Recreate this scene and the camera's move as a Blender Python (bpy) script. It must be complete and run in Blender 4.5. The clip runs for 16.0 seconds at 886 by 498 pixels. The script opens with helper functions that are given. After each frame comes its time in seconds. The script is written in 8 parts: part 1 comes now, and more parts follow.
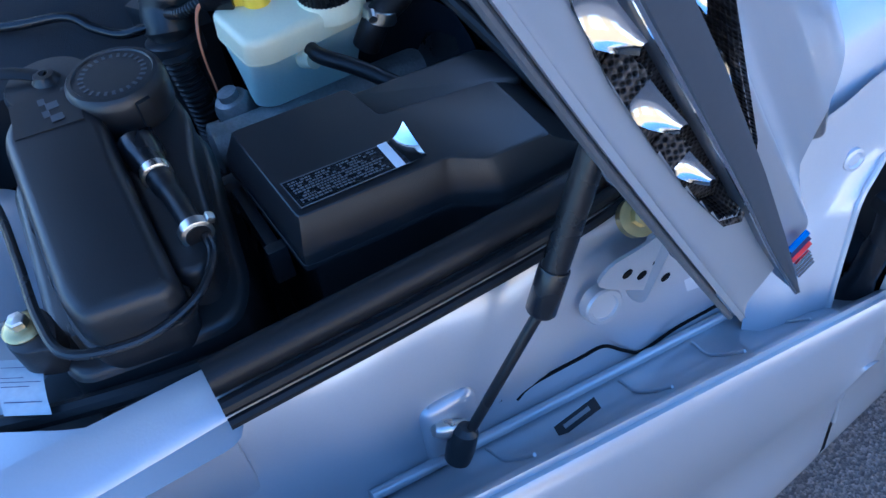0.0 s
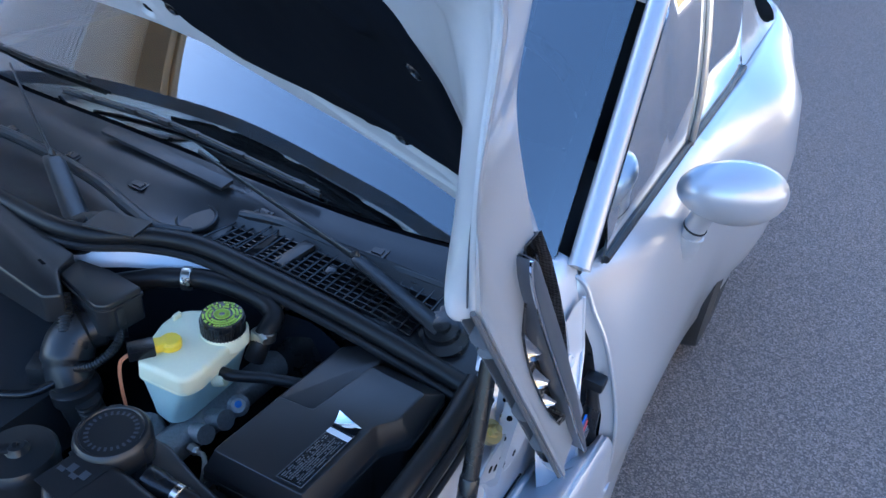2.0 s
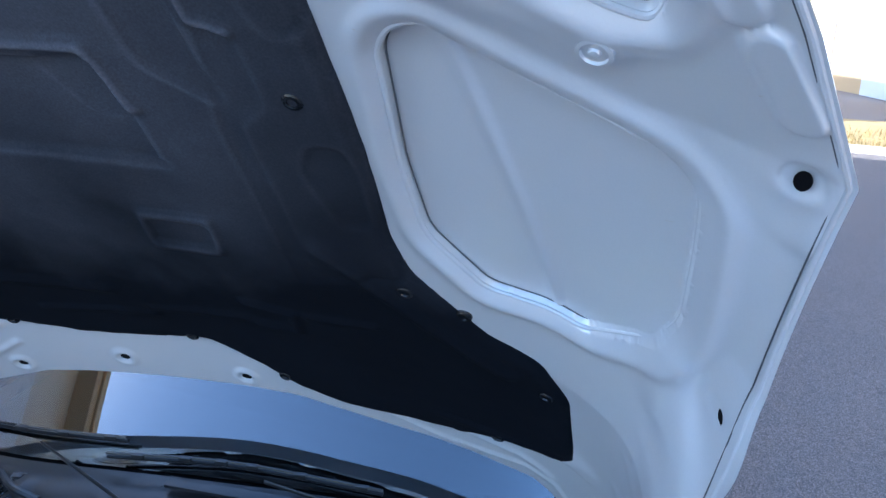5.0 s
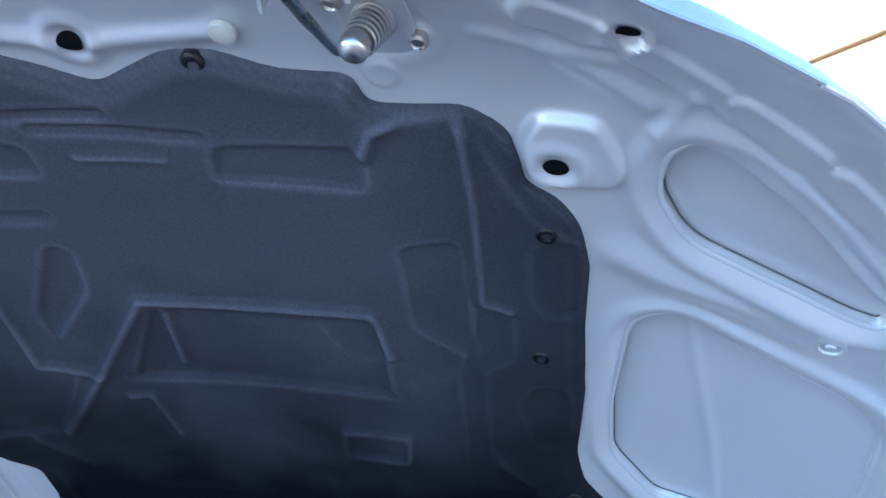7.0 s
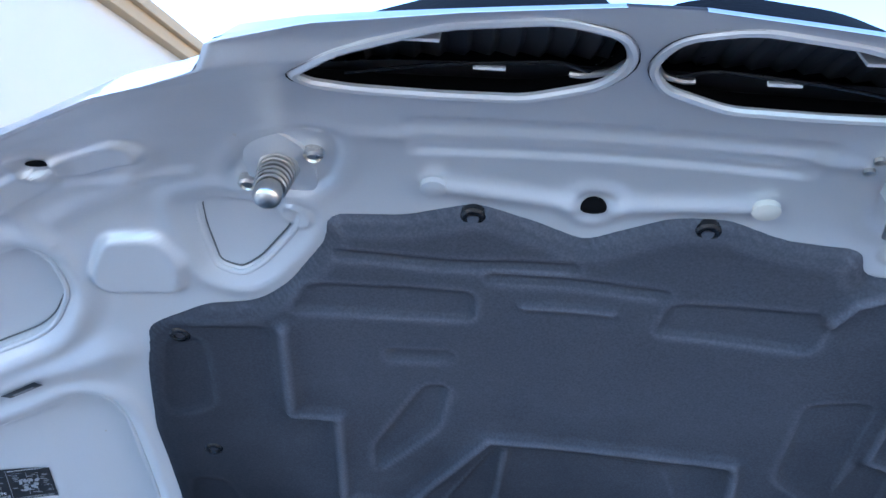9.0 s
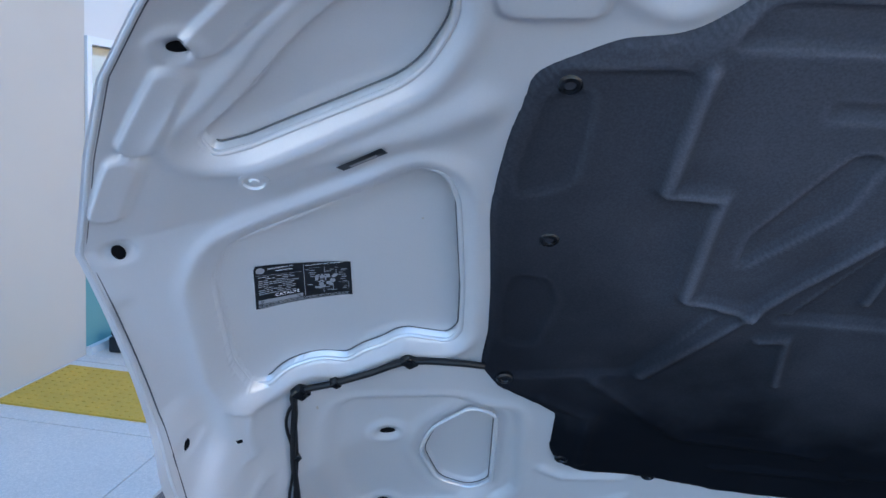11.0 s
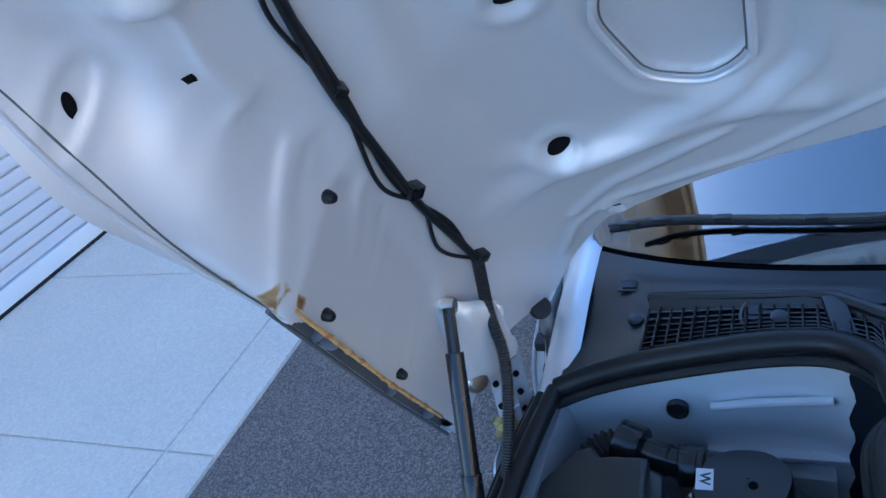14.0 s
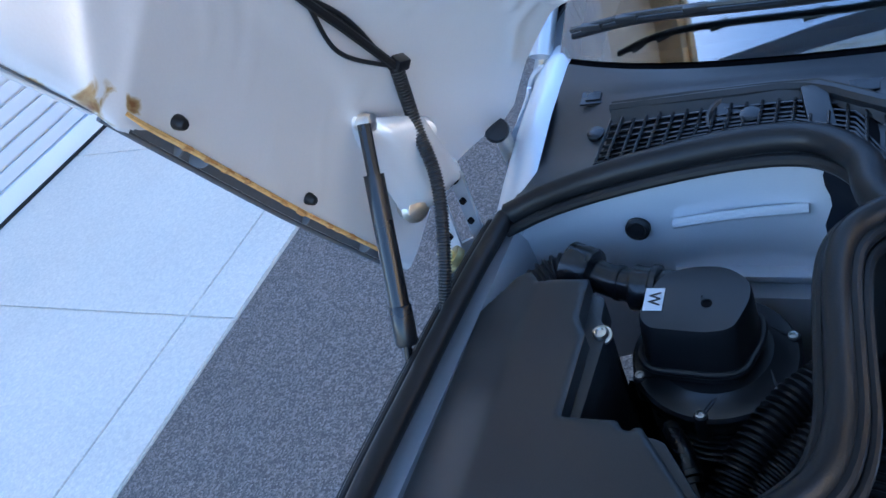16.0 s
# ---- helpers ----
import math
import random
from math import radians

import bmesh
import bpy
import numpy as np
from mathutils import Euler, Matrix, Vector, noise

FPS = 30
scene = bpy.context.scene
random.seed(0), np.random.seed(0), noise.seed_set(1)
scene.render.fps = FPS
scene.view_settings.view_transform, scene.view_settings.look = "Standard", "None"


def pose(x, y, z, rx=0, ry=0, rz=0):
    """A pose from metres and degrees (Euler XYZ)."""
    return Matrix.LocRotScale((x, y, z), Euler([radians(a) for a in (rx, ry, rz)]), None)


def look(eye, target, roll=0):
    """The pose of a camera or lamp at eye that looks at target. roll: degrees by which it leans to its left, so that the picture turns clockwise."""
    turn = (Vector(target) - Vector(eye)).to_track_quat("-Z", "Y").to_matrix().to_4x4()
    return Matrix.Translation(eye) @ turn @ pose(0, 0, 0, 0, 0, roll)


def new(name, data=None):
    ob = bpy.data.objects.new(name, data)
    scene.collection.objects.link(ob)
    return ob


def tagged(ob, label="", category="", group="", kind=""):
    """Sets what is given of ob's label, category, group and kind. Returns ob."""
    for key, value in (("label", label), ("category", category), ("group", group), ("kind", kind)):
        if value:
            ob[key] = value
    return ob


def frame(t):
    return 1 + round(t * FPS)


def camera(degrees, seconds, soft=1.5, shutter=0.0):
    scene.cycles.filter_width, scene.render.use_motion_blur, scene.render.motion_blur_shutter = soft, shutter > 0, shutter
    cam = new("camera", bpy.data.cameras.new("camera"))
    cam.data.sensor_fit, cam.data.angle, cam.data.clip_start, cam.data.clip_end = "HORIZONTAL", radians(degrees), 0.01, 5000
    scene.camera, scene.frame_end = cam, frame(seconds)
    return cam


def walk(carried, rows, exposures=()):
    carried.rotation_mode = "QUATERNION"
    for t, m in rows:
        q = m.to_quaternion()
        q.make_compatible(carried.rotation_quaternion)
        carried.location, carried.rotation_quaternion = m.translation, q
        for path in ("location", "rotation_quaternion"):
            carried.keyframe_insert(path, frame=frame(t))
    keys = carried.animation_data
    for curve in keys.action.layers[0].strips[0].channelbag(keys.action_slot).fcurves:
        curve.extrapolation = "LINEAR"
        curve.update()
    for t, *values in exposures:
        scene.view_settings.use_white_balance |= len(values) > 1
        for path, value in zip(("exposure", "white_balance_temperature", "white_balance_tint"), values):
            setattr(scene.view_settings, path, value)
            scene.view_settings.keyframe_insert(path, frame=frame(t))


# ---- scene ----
cam = camera(60.6, 16.0)
PATH = [
    (0, pose(0.9511, 0.2530, 1.2622, 39.383, 3.018, 57.559)),
    (0.5, pose(0.9572, 0.2138, 1.3258, 43.250, 1.108, 53.866)),
    (1, pose(0.9442, 0.1586, 1.3864, 46.278, -1.884, 49.234)),
    (1.5, pose(0.9227, 0.0481, 1.4623, 51.326, -4.108, 37.527)),
    (2, pose(0.9074, -0.0371, 1.5084, 55.875, -5.103, 29.511)),
    (2.5, pose(0.8738, -0.0628, 1.5344, 58.826, -5.327, 25.959)),
    (3, pose(0.8248, -0.0877, 1.5708, 60.713, -5.899, 21.573)),
    (3.2, pose(0.8069, -0.1051, 1.5860, 61.486, -6.588, 19.433)),
    (5.3, pose(0.5818, -0.4112, 1.7324, 75.960, -0.513, 8.884)),
    (5.5, pose(0.5639, -0.4204, 1.7459, 77.028, -0.304, 8.308)),
    (6, pose(0.5185, -0.4412, 1.7757, 79.438, -0.960, 6.852)),
    (6.5, pose(0.4411, -0.4954, 1.8098, 82.079, -1.137, 6.121)),
    (7, pose(0.3405, -0.5629, 1.8408, 84.682, -1.481, 5.399)),
    (7.5, pose(0.2469, -0.6284, 1.8573, 86.358, -1.858, 4.360)),
    (8, pose(0.1648, -0.6500, 1.8695, 88.730, -2.231, 3.783)),
    (8.5, pose(0.0403, -0.6299, 1.8727, 91.299, -2.004, 3.392)),
    (9, pose(-0.0800, -0.6094, 1.8766, 91.702, -4.301, 3.341)),
    (9.5, pose(-0.2175, -0.5988, 1.8629, 90.075, -5.417, 3.334)),
    (10, pose(-0.3430, -0.5781, 1.8324, 87.033, -5.821, 3.394)),
    (10.2, pose(-0.3788, -0.5705, 1.8207, 85.627, -5.731, 3.686)),
    (12.3, pose(-0.3728, -0.2583, 1.6405, 70.657, 3.072, 20.497)),
    (12.5, pose(-0.3623, -0.2186, 1.6195, 68.671, 4.765, 21.858)),
    (13, pose(-0.3679, -0.1308, 1.5567, 64.408, 9.093, 22.025)),
    (13.5, pose(-0.3891, -0.0562, 1.5076, 61.319, 12.767, 20.935)),
    (14, pose(-0.3968, -0.0092, 1.4618, 58.840, 15.733, 20.227)),
    (14.5, pose(-0.3804, 0.0287, 1.4240, 56.858, 18.462, 21.898)),
    (15, pose(-0.3618, 0.0537, 1.3908, 54.768, 20.622, 23.465)),
    (15.5, pose(-0.3444, 0.0651, 1.3621, 52.129, 21.526, 23.289)),
    (16, pose(-0.3301, 0.0612, 1.3407, 49.390, 20.249, 21.659)),
]
EXPO = [(0.0, 1.92, 4300, 8), (0.5, 2.25, 4650, 8), (1.0, 2.25, 4700, 8), (2.0, 2.2, 4950, 9), (2.5, 2.15, 5100, 9), (3.0, 2.15, 5250, 10), (5.5, 2.08, 5000, 9), (6.5, 2.15, 4950, 9), (7.5, 2.4, 4900, 9), (8.5, 2.5, 4850, 8), (9.0, 2.42, 4900, 8), (10.0, 2.15, 5200, 8), (12.5, 1.95, 4800, 8), (13.5, 1.92, 4850, 8), (14.5, 2.2, 4900, 8), (16.0, 2.5, 5050, 8)]
walk(cam, PATH, EXPO)

# ---- light: open shade beside a building, sun behind that building ----
SUN_EL, SUN_AZ = radians(25), radians(-80)
world = bpy.data.worlds.new("sky")
world.use_nodes = True
scene.world = world
wn = world.node_tree.nodes
sky = wn.new("ShaderNodeTexSky")
sky.sky_type, sky.sun_disc = "NISHITA", False
sky.sun_elevation, sky.sun_rotation = SUN_EL, SUN_AZ
sky.air_density, sky.dust_density, sky.ozone_density = 1.0, 1.2, 1.0
wn["Background"].inputs[1].default_value = 0.15
world.node_tree.links.new(sky.outputs[0], wn["Background"].inputs[0])
sun_data = bpy.data.lights.new("sun", "SUN")
sun_data.energy, sun_data.angle, sun_data.color = 4.0, radians(0.5), (1.0, 0.93, 0.82)
sun = new("sun", sun_data)
SUN_DIR = Vector((math.sin(SUN_AZ) * math.cos(SUN_EL), math.cos(SUN_AZ) * math.cos(SUN_EL), math.sin(SUN_EL)))
sun.matrix_world = look(SUN_DIR * 30, (0, 0, 0))


# ---- materials ----
def mat(name, base, rough=0.5, metal=0.0, vary=0.12, big=3.0, fine=220.0, bump=0.15, coat=0.0, rough_vary=0.1, spec=0.5):
    """A surface with blotches at one scale, grain at another, and a fine relief."""
    m = bpy.data.materials.new(name)
    m.use_nodes = True
    nt = m.node_tree
    b = nt.nodes["Principled BSDF"]
    b.inputs["Metallic"].default_value = metal
    b.inputs["Coat Weight"].default_value = coat
    b.inputs["Coat Roughness"].default_value = 0.06
    b.inputs["Specular IOR Level"].default_value = spec
    tc = nt.nodes.new("ShaderNodeTexCoord")
    n1 = nt.nodes.new("ShaderNodeTexNoise")
    n1.inputs["Scale"].default_value, n1.inputs["Detail"].default_value = big, 6
    n2 = nt.nodes.new("ShaderNodeTexNoise")
    n2.inputs["Scale"].default_value, n2.inputs["Detail"].default_value = fine, 3
    for n in (n1, n2):
        nt.links.new(tc.outputs["Object"], n.inputs["Vector"])
    mix = nt.nodes.new("ShaderNodeMix")
    mix.data_type, mix.blend_type = "RGBA", "MIX"
    add = nt.nodes.new("ShaderNodeMath")
    add.operation = "ADD"
    half = nt.nodes.new("ShaderNodeMath")
    half.operation = "MULTIPLY"
    half.inputs[1].default_value = 0.5
    nt.links.new(n1.outputs["Fac"], add.inputs[0])
    nt.links.new(n2.outputs["Fac"], add.inputs[1])
    nt.links.new(add.outputs[0], half.inputs[0])
    nt.links.new(half.outputs[0], mix.inputs["Factor"])
    mix.inputs["A"].default_value = (*[max(c * (1 - vary * 2), 0) for c in base], 1)
    mix.inputs["B"].default_value = (*[min(c * (1 + vary * 2), 1) for c in base], 1)
    nt.links.new(mix.outputs["Result"], b.inputs["Base Color"])
    b.inputs["Roughness"].default_value = rough
    rr = nt.nodes.new("ShaderNodeMapRange")
    rr.inputs["To Min"].default_value = max(rough - rough_vary, 0.02)
    rr.inputs["To Max"].default_value = min(rough + rough_vary, 1)
    nt.links.new(n1.outputs["Fac"], rr.inputs["Value"])
    if rough_vary:
        nt.links.new(rr.outputs["Result"], b.inputs["Roughness"])
    if bump:
        bp = nt.nodes.new("ShaderNodeBump")
        bp.inputs["Strength"].default_value = bump
        bp.inputs["Distance"].default_value = 0.002
        nt.links.new(n2.outputs["Fac"], bp.inputs["Height"])
        nt.links.new(bp.outputs["Normal"], b.inputs["Normal"])
    return m


def ground_mat(name, base, speck, size, strength, low=0.75):
    """Asphalt or concrete: stones of several shades, blotches and a coarse relief."""
    m = mat(name, base, 0.9, vary=0.12, big=1.3, fine=60, bump=0.0)
    nt = m.node_tree
    b = nt.nodes["Principled BSDF"]
    tc = nt.nodes["Texture Coordinate"]
    vo = nt.nodes.new("ShaderNodeTexVoronoi")
    vo.inputs["Scale"].default_value = size
    nt.links.new(tc.outputs["Object"], vo.inputs["Vector"])
    ramp = nt.nodes.new("ShaderNodeValToRGB")
    ramp.color_ramp.elements[0].position, ramp.color_ramp.elements[1].position = 0.35, 0.9
    ramp.color_ramp.elements[0].color = (low, low, low, 1)
    ramp.color_ramp.elements[1].color = (speck, speck, speck, 1)
    nt.links.new(vo.outputs["Color"], ramp.inputs["Fac"])
    mul = nt.nodes.new("ShaderNodeMix")
    mul.data_type, mul.blend_type = "RGBA", "MULTIPLY"
    mul.inputs["Factor"].default_value = 1.0
    nt.links.new(nt.nodes["Mix"].outputs["Result"], mul.inputs["A"])
    nt.links.new(ramp.outputs["Color"], mul.inputs["B"])
    nt.links.new(mul.outputs["Result"], b.inputs["Base Color"])
    bp = nt.nodes.new("ShaderNodeBump")
    bp.inputs["Strength"].default_value, bp.inputs["Distance"].default_value = strength, 0.006
    nt.links.new(vo.outputs["Distance"], bp.inputs["Height"])
    nt.links.new(bp.outputs["Normal"], b.inputs["Normal"])
    return m


def plain(name, base, rough=0.5, metal=0.0, emit=0.0):
    m = bpy.data.materials.new(name)
    m.use_nodes = True
    b = m.node_tree.nodes["Principled BSDF"]
    b.inputs["Base Color"].default_value = (*base, 1)
    b.inputs["Roughness"].default_value = rough
    b.inputs["Metallic"].default_value = metal
    return m


def glass_mat(name, tint, rough=0.0):
    m = bpy.data.materials.new(name)
    m.use_nodes = True
    b = m.node_tree.nodes["Principled BSDF"]
    b.inputs["Base Color"].default_value = (*tint, 1)
    b.inputs["Roughness"].default_value = rough
    b.inputs["Transmission Weight"].default_value = 1.0
    b.inputs["IOR"].default_value = 1.5
    return m


SILVER = mat("silver_paint", (0.47, 0.485, 0.51), 0.28, 0.42, vary=0.02, big=4, fine=900, bump=0.03, coat=0.6, rough_vary=0.0)
WINGPAINT = mat("wing_paint", (0.47, 0.485, 0.515), 0.28, 0.4, vary=0.03, big=5, fine=500, bump=0.04, coat=0.5, rough_vary=0.0)
INNER = mat("inner_paint", (0.66, 0.67, 0.69), 0.30, 0.25, vary=0.03, big=5, fine=500, bump=0.04, coat=0.35, rough_vary=0.0)
STAINED = mat("inner_paint_with_rust", (0.66, 0.67, 0.69), 0.30, 0.25, vary=0.03, big=5, fine=500, bump=0.04, coat=0.35, rough_vary=0.0)
FELT = mat("black_felt", (0.0065, 0.0085, 0.0135), 0.92, vary=0.35, big=9, fine=700, bump=0.25, spec=0.15)
FELT.node_tree.nodes["Principled BSDF"].inputs["Sheen Weight"].default_value = 0.0
PADFELT = mat("black_felt_dust_and_light", (0.0045, 0.0058, 0.009), 0.95, vary=0.35, big=9, fine=700, bump=0.2, spec=0.08)
# dust and painted-in brighter light over the pad's fore part; moulded ridges are scuffed
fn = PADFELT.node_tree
dust_light_sep = fn.nodes.new("ShaderNodeSeparateXYZ")
fn.links.new(fn.nodes["Texture Coordinate"].outputs["Object"], dust_light_sep.inputs[0])
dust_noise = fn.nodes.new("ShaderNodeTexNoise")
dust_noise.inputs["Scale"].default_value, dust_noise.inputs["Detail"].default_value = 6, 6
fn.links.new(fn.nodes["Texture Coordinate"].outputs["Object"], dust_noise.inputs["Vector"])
dust_light_add = fn.nodes.new("ShaderNodeMath")
dust_light_add.operation, dust_light_add.inputs[1].default_value = "MULTIPLY_ADD", 0.36
fn.links.new(dust_noise.outputs["Fac"], dust_light_add.inputs[0])
fn.links.new(dust_light_sep.outputs["Z"], dust_light_add.inputs[2])
dust_light_map = fn.nodes.new("ShaderNodeMapRange")
dust_light_map.inputs["From Min"].default_value, dust_light_map.inputs["From Max"].default_value = 1.58, 1.90
fn.links.new(dust_light_add.outputs[0], dust_light_map.inputs["Value"])
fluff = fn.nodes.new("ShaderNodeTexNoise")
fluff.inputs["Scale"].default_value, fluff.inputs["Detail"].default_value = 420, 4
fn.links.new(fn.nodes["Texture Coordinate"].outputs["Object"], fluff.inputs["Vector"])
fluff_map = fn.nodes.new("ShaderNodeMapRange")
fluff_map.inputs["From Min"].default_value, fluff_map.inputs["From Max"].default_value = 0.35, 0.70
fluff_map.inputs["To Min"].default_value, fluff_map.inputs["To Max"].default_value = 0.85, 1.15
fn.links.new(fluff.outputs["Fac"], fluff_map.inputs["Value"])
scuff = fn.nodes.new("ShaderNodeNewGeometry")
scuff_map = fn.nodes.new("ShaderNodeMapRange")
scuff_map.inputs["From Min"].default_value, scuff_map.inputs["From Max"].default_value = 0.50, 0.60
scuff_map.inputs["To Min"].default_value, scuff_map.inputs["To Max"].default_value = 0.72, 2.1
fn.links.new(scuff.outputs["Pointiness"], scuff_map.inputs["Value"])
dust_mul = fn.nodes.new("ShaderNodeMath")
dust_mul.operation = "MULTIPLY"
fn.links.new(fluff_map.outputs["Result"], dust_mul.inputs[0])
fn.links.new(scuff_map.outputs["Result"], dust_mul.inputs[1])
dust_light_all = fn.nodes.new("ShaderNodeMath")
dust_light_all.operation = "MULTIPLY"
fn.links.new(dust_light_map.outputs["Result"], dust_light_all.inputs[0])
fn.links.new(dust_mul.outputs[0], dust_light_all.inputs[1])
# this lightening fades towards both sides of the pad
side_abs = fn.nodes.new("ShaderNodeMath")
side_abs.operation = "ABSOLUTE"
fn.links.new(dust_light_sep.outputs["X"], side_abs.inputs[0])
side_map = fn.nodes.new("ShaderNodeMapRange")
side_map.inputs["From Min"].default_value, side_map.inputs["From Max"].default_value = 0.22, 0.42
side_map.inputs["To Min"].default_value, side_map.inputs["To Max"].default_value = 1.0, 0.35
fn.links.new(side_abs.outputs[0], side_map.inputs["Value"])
dust_light_mid = fn.nodes.new("ShaderNodeMath")
dust_light_mid.operation = "MULTIPLY"
fn.links.new(dust_light_all.outputs[0], dust_light_mid.inputs[0])
fn.links.new(side_map.outputs["Result"], dust_light_mid.inputs[1])
dust_light_mix = fn.nodes.new("ShaderNodeMix")
dust_light_mix.data_type, dust_light_mix.clamp_factor = "RGBA", False
fn.links.new(dust_light_mid.outputs[0], dust_light_mix.inputs["Factor"])
fn.links.new(fn.nodes["Mix"].outputs["Result"], dust_light_mix.inputs["A"])
dust_light_mix.inputs["B"].default_value = (0.098, 0.105, 0.129, 1)
fn.links.new(dust_light_mix.outputs["Result"], fn.nodes["Principled BSDF"].inputs["Base Color"])
PLASTIC = mat("black_plastic", (0.018, 0.0185, 0.020), 0.33, vary=0.18, big=14, fine=900, bump=0.10, rough_vary=0.14, spec=0.48)
DUCTPLASTIC = mat("grey_black_plastic", (0.035, 0.037, 0.042), 0.3, vary=0.15, big=14, fine=500, bump=0.05)
COVER = mat("grained_black_plastic", (0.026, 0.027, 0.030), 0.45, vary=0.15, big=14, fine=800, bump=0.4, rough_vary=0.1, spec=0.4)
SMOOTH = mat("smooth_black_plastic", (0.009, 0.0095, 0.011), 0.27, vary=0.15, big=12, fine=500, bump=0.05, rough_vary=0.1)
RUBBER = mat("black_rubber", (0.011, 0.011, 0.012), 0.40, vary=0.2, big=20, fine=700, bump=0.1, rough_vary=0.12, spec=0.3)
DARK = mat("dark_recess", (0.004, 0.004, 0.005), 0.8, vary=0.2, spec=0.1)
STEEL = mat("zinc_steel", (0.62, 0.60, 0.56), 0.3, 1.0, vary=0.1, big=30, fine=400, bump=0.05)
CHROME = mat("chrome", (0.85, 0.86, 0.88), 0.08, 1.0, vary=0.02, big=10, fine=200, bump=0.0, rough_vary=0.04)
FINCHROME = mat("smoked_chrome", (0.50, 0.51, 0.53), 0.10, 1.0, vary=0.1, big=40, fine=200, bump=0.0, rough_vary=0.04)
GAPSHADE = mat("gap_shade_grey", (0.13, 0.135, 0.14), 0.7, vary=0.2, bump=0.1)
GREYBLADE = mat("grey_blade", (0.11, 0.12, 0.14), 0.35, 0.5, vary=0.05, bump=0.02)
TANK = mat("milky_plastic", (0.80, 0.80, 0.56), 0.4, vary=0.04, big=16, fine=300, bump=0.05)
CREAM = mat("cream_pad", (0.74, 0.73, 0.66), 0.5, vary=0.05, bump=0.03)
PAPER = mat("paper_slip", (0.50, 0.53, 0.56), 0.5, vary=0.12, big=60, bump=0.2)
DIMPRINT = mat("dim_print", (0.11, 0.115, 0.125), 0.45, vary=0.1, bump=0.0)
FLUID = mat("milky_plastic_with_fluid", (0.62, 0.78, 0.72), 0.35, vary=0.06, big=16, fine=300, bump=0.05)
YELLOW = mat("yellow_plastic", (0.85, 0.62, 0.03), 0.4, vary=0.05, bump=0.03)
LIME = mat("lime_print", (0.45, 0.62, 0.06), 0.5, vary=0.05, bump=0.0)
WHITE = mat("white_print", (0.75, 0.76, 0.78), 0.5, vary=0.05, bump=0.0)
BLACKLABEL = mat("black_label", (0.015, 0.016, 0.018), 0.35, vary=0.2, bump=0.0)
GREYPRINT = mat("grey_print", (0.3, 0.31, 0.33), 0.5, vary=0.1, bump=0.0)
GOLDZINC = mat("yellow_zinc", (0.5, 0.42, 0.2), 0.35, 0.9)
RUST = mat("rust_stain", (0.36, 0.18, 0.05), 0.8, vary=0.35, big=60, fine=300, bump=0.4)
TYRE = mat("tyre_rubber", (0.02, 0.02, 0.021), 0.8, vary=0.2, big=30, fine=300, bump=0.3)
GLASS = glass_mat("window_glass", (0.75, 0.82, 0.84))
CARGLASS = glass_mat("car_glass", (0.05, 0.06, 0.065))
CARGLASS.node_tree.nodes["Principled BSDF"].inputs["IOR"].default_value = 1.45
SCREENGLASS = glass_mat("screen_glass", (0.28, 0.33, 0.35))
SCREENGLASS.node_tree.nodes["Principled BSDF"].inputs["IOR"].default_value = 2.5
INTERIOR = mat("dark_interior", (0.03, 0.032, 0.036), 0.7, vary=0.2, big=20)
ASPHALT = ground_mat("asphalt", (0.178, 0.146, 0.126), 1.75, 230, 0.5, 0.66)
CONCRETE = ground_mat("concrete", (0.74, 0.655, 0.55), 1.06, 160, 0.05, 0.93)
STUCCO = mat("stucco", (0.52, 0.48, 0.41), 0.9, vary=0.05, big=1.5, fine=140, bump=0.5)
STUCCOLIGHT = mat("light_stucco", (0.66, 0.65, 0.62), 0.9, vary=0.05, big=1.5, fine=140, bump=0.5)
TAN = mat("tan_trim", (0.45, 0.34, 0.2), 0.8, vary=0.06, fine=120, bump=0.3)
TEAL = mat("teal_paint", (0.14, 0.30, 0.29), 0.7, vary=0.06, big=2, fine=150, bump=0.2)
SHUTTER = mat("white_shutter", (0.60, 0.61, 0.63), 0.4, vary=0.03, big=3, fine=200, bump=0.05)
YELLOWPAD = mat("yellow_tactile", (0.62, 0.38, 0.04), 0.8, vary=0.15, big=6, fine=100, bump=0.4)
FRAMEWHITE = mat("white_frame", (0.72, 0.74, 0.75), 0.4, vary=0.04, bump=0.05)
BLUE = plain("blue_enamel", (0.02, 0.16, 0.6), 0.3)
RED = plain("red_enamel", (0.6, 0.03, 0.03), 0.3)
NAVY = plain("dark_blue_enamel", (0.03, 0.03, 0.12), 0.3)
ORANGE = plain("orange_lens", (0.8, 0.25, 0.04), 0.2)
COPPER = plain("orange_wire", (0.6, 0.22, 0.1), 0.5)


# ---- building helpers ----
ROOT = {}


def thing(name, at, label, category, group="", kind=""):
    ob = new(name)
    ob.empty_display_size = 0.05
    ob.location = at
    ROOT[ob] = Vector(at)
    return tagged(ob, label, category, group, kind)


def data(name, verts, faces, material, smooth=True):
    me = bpy.data.meshes.new(name)
    me.from_pydata([tuple(v) for v in verts], [], faces)
    for p in me.polygons:
        p.use_smooth = smooth
    me.materials.append(material)
    me.update()
    return me


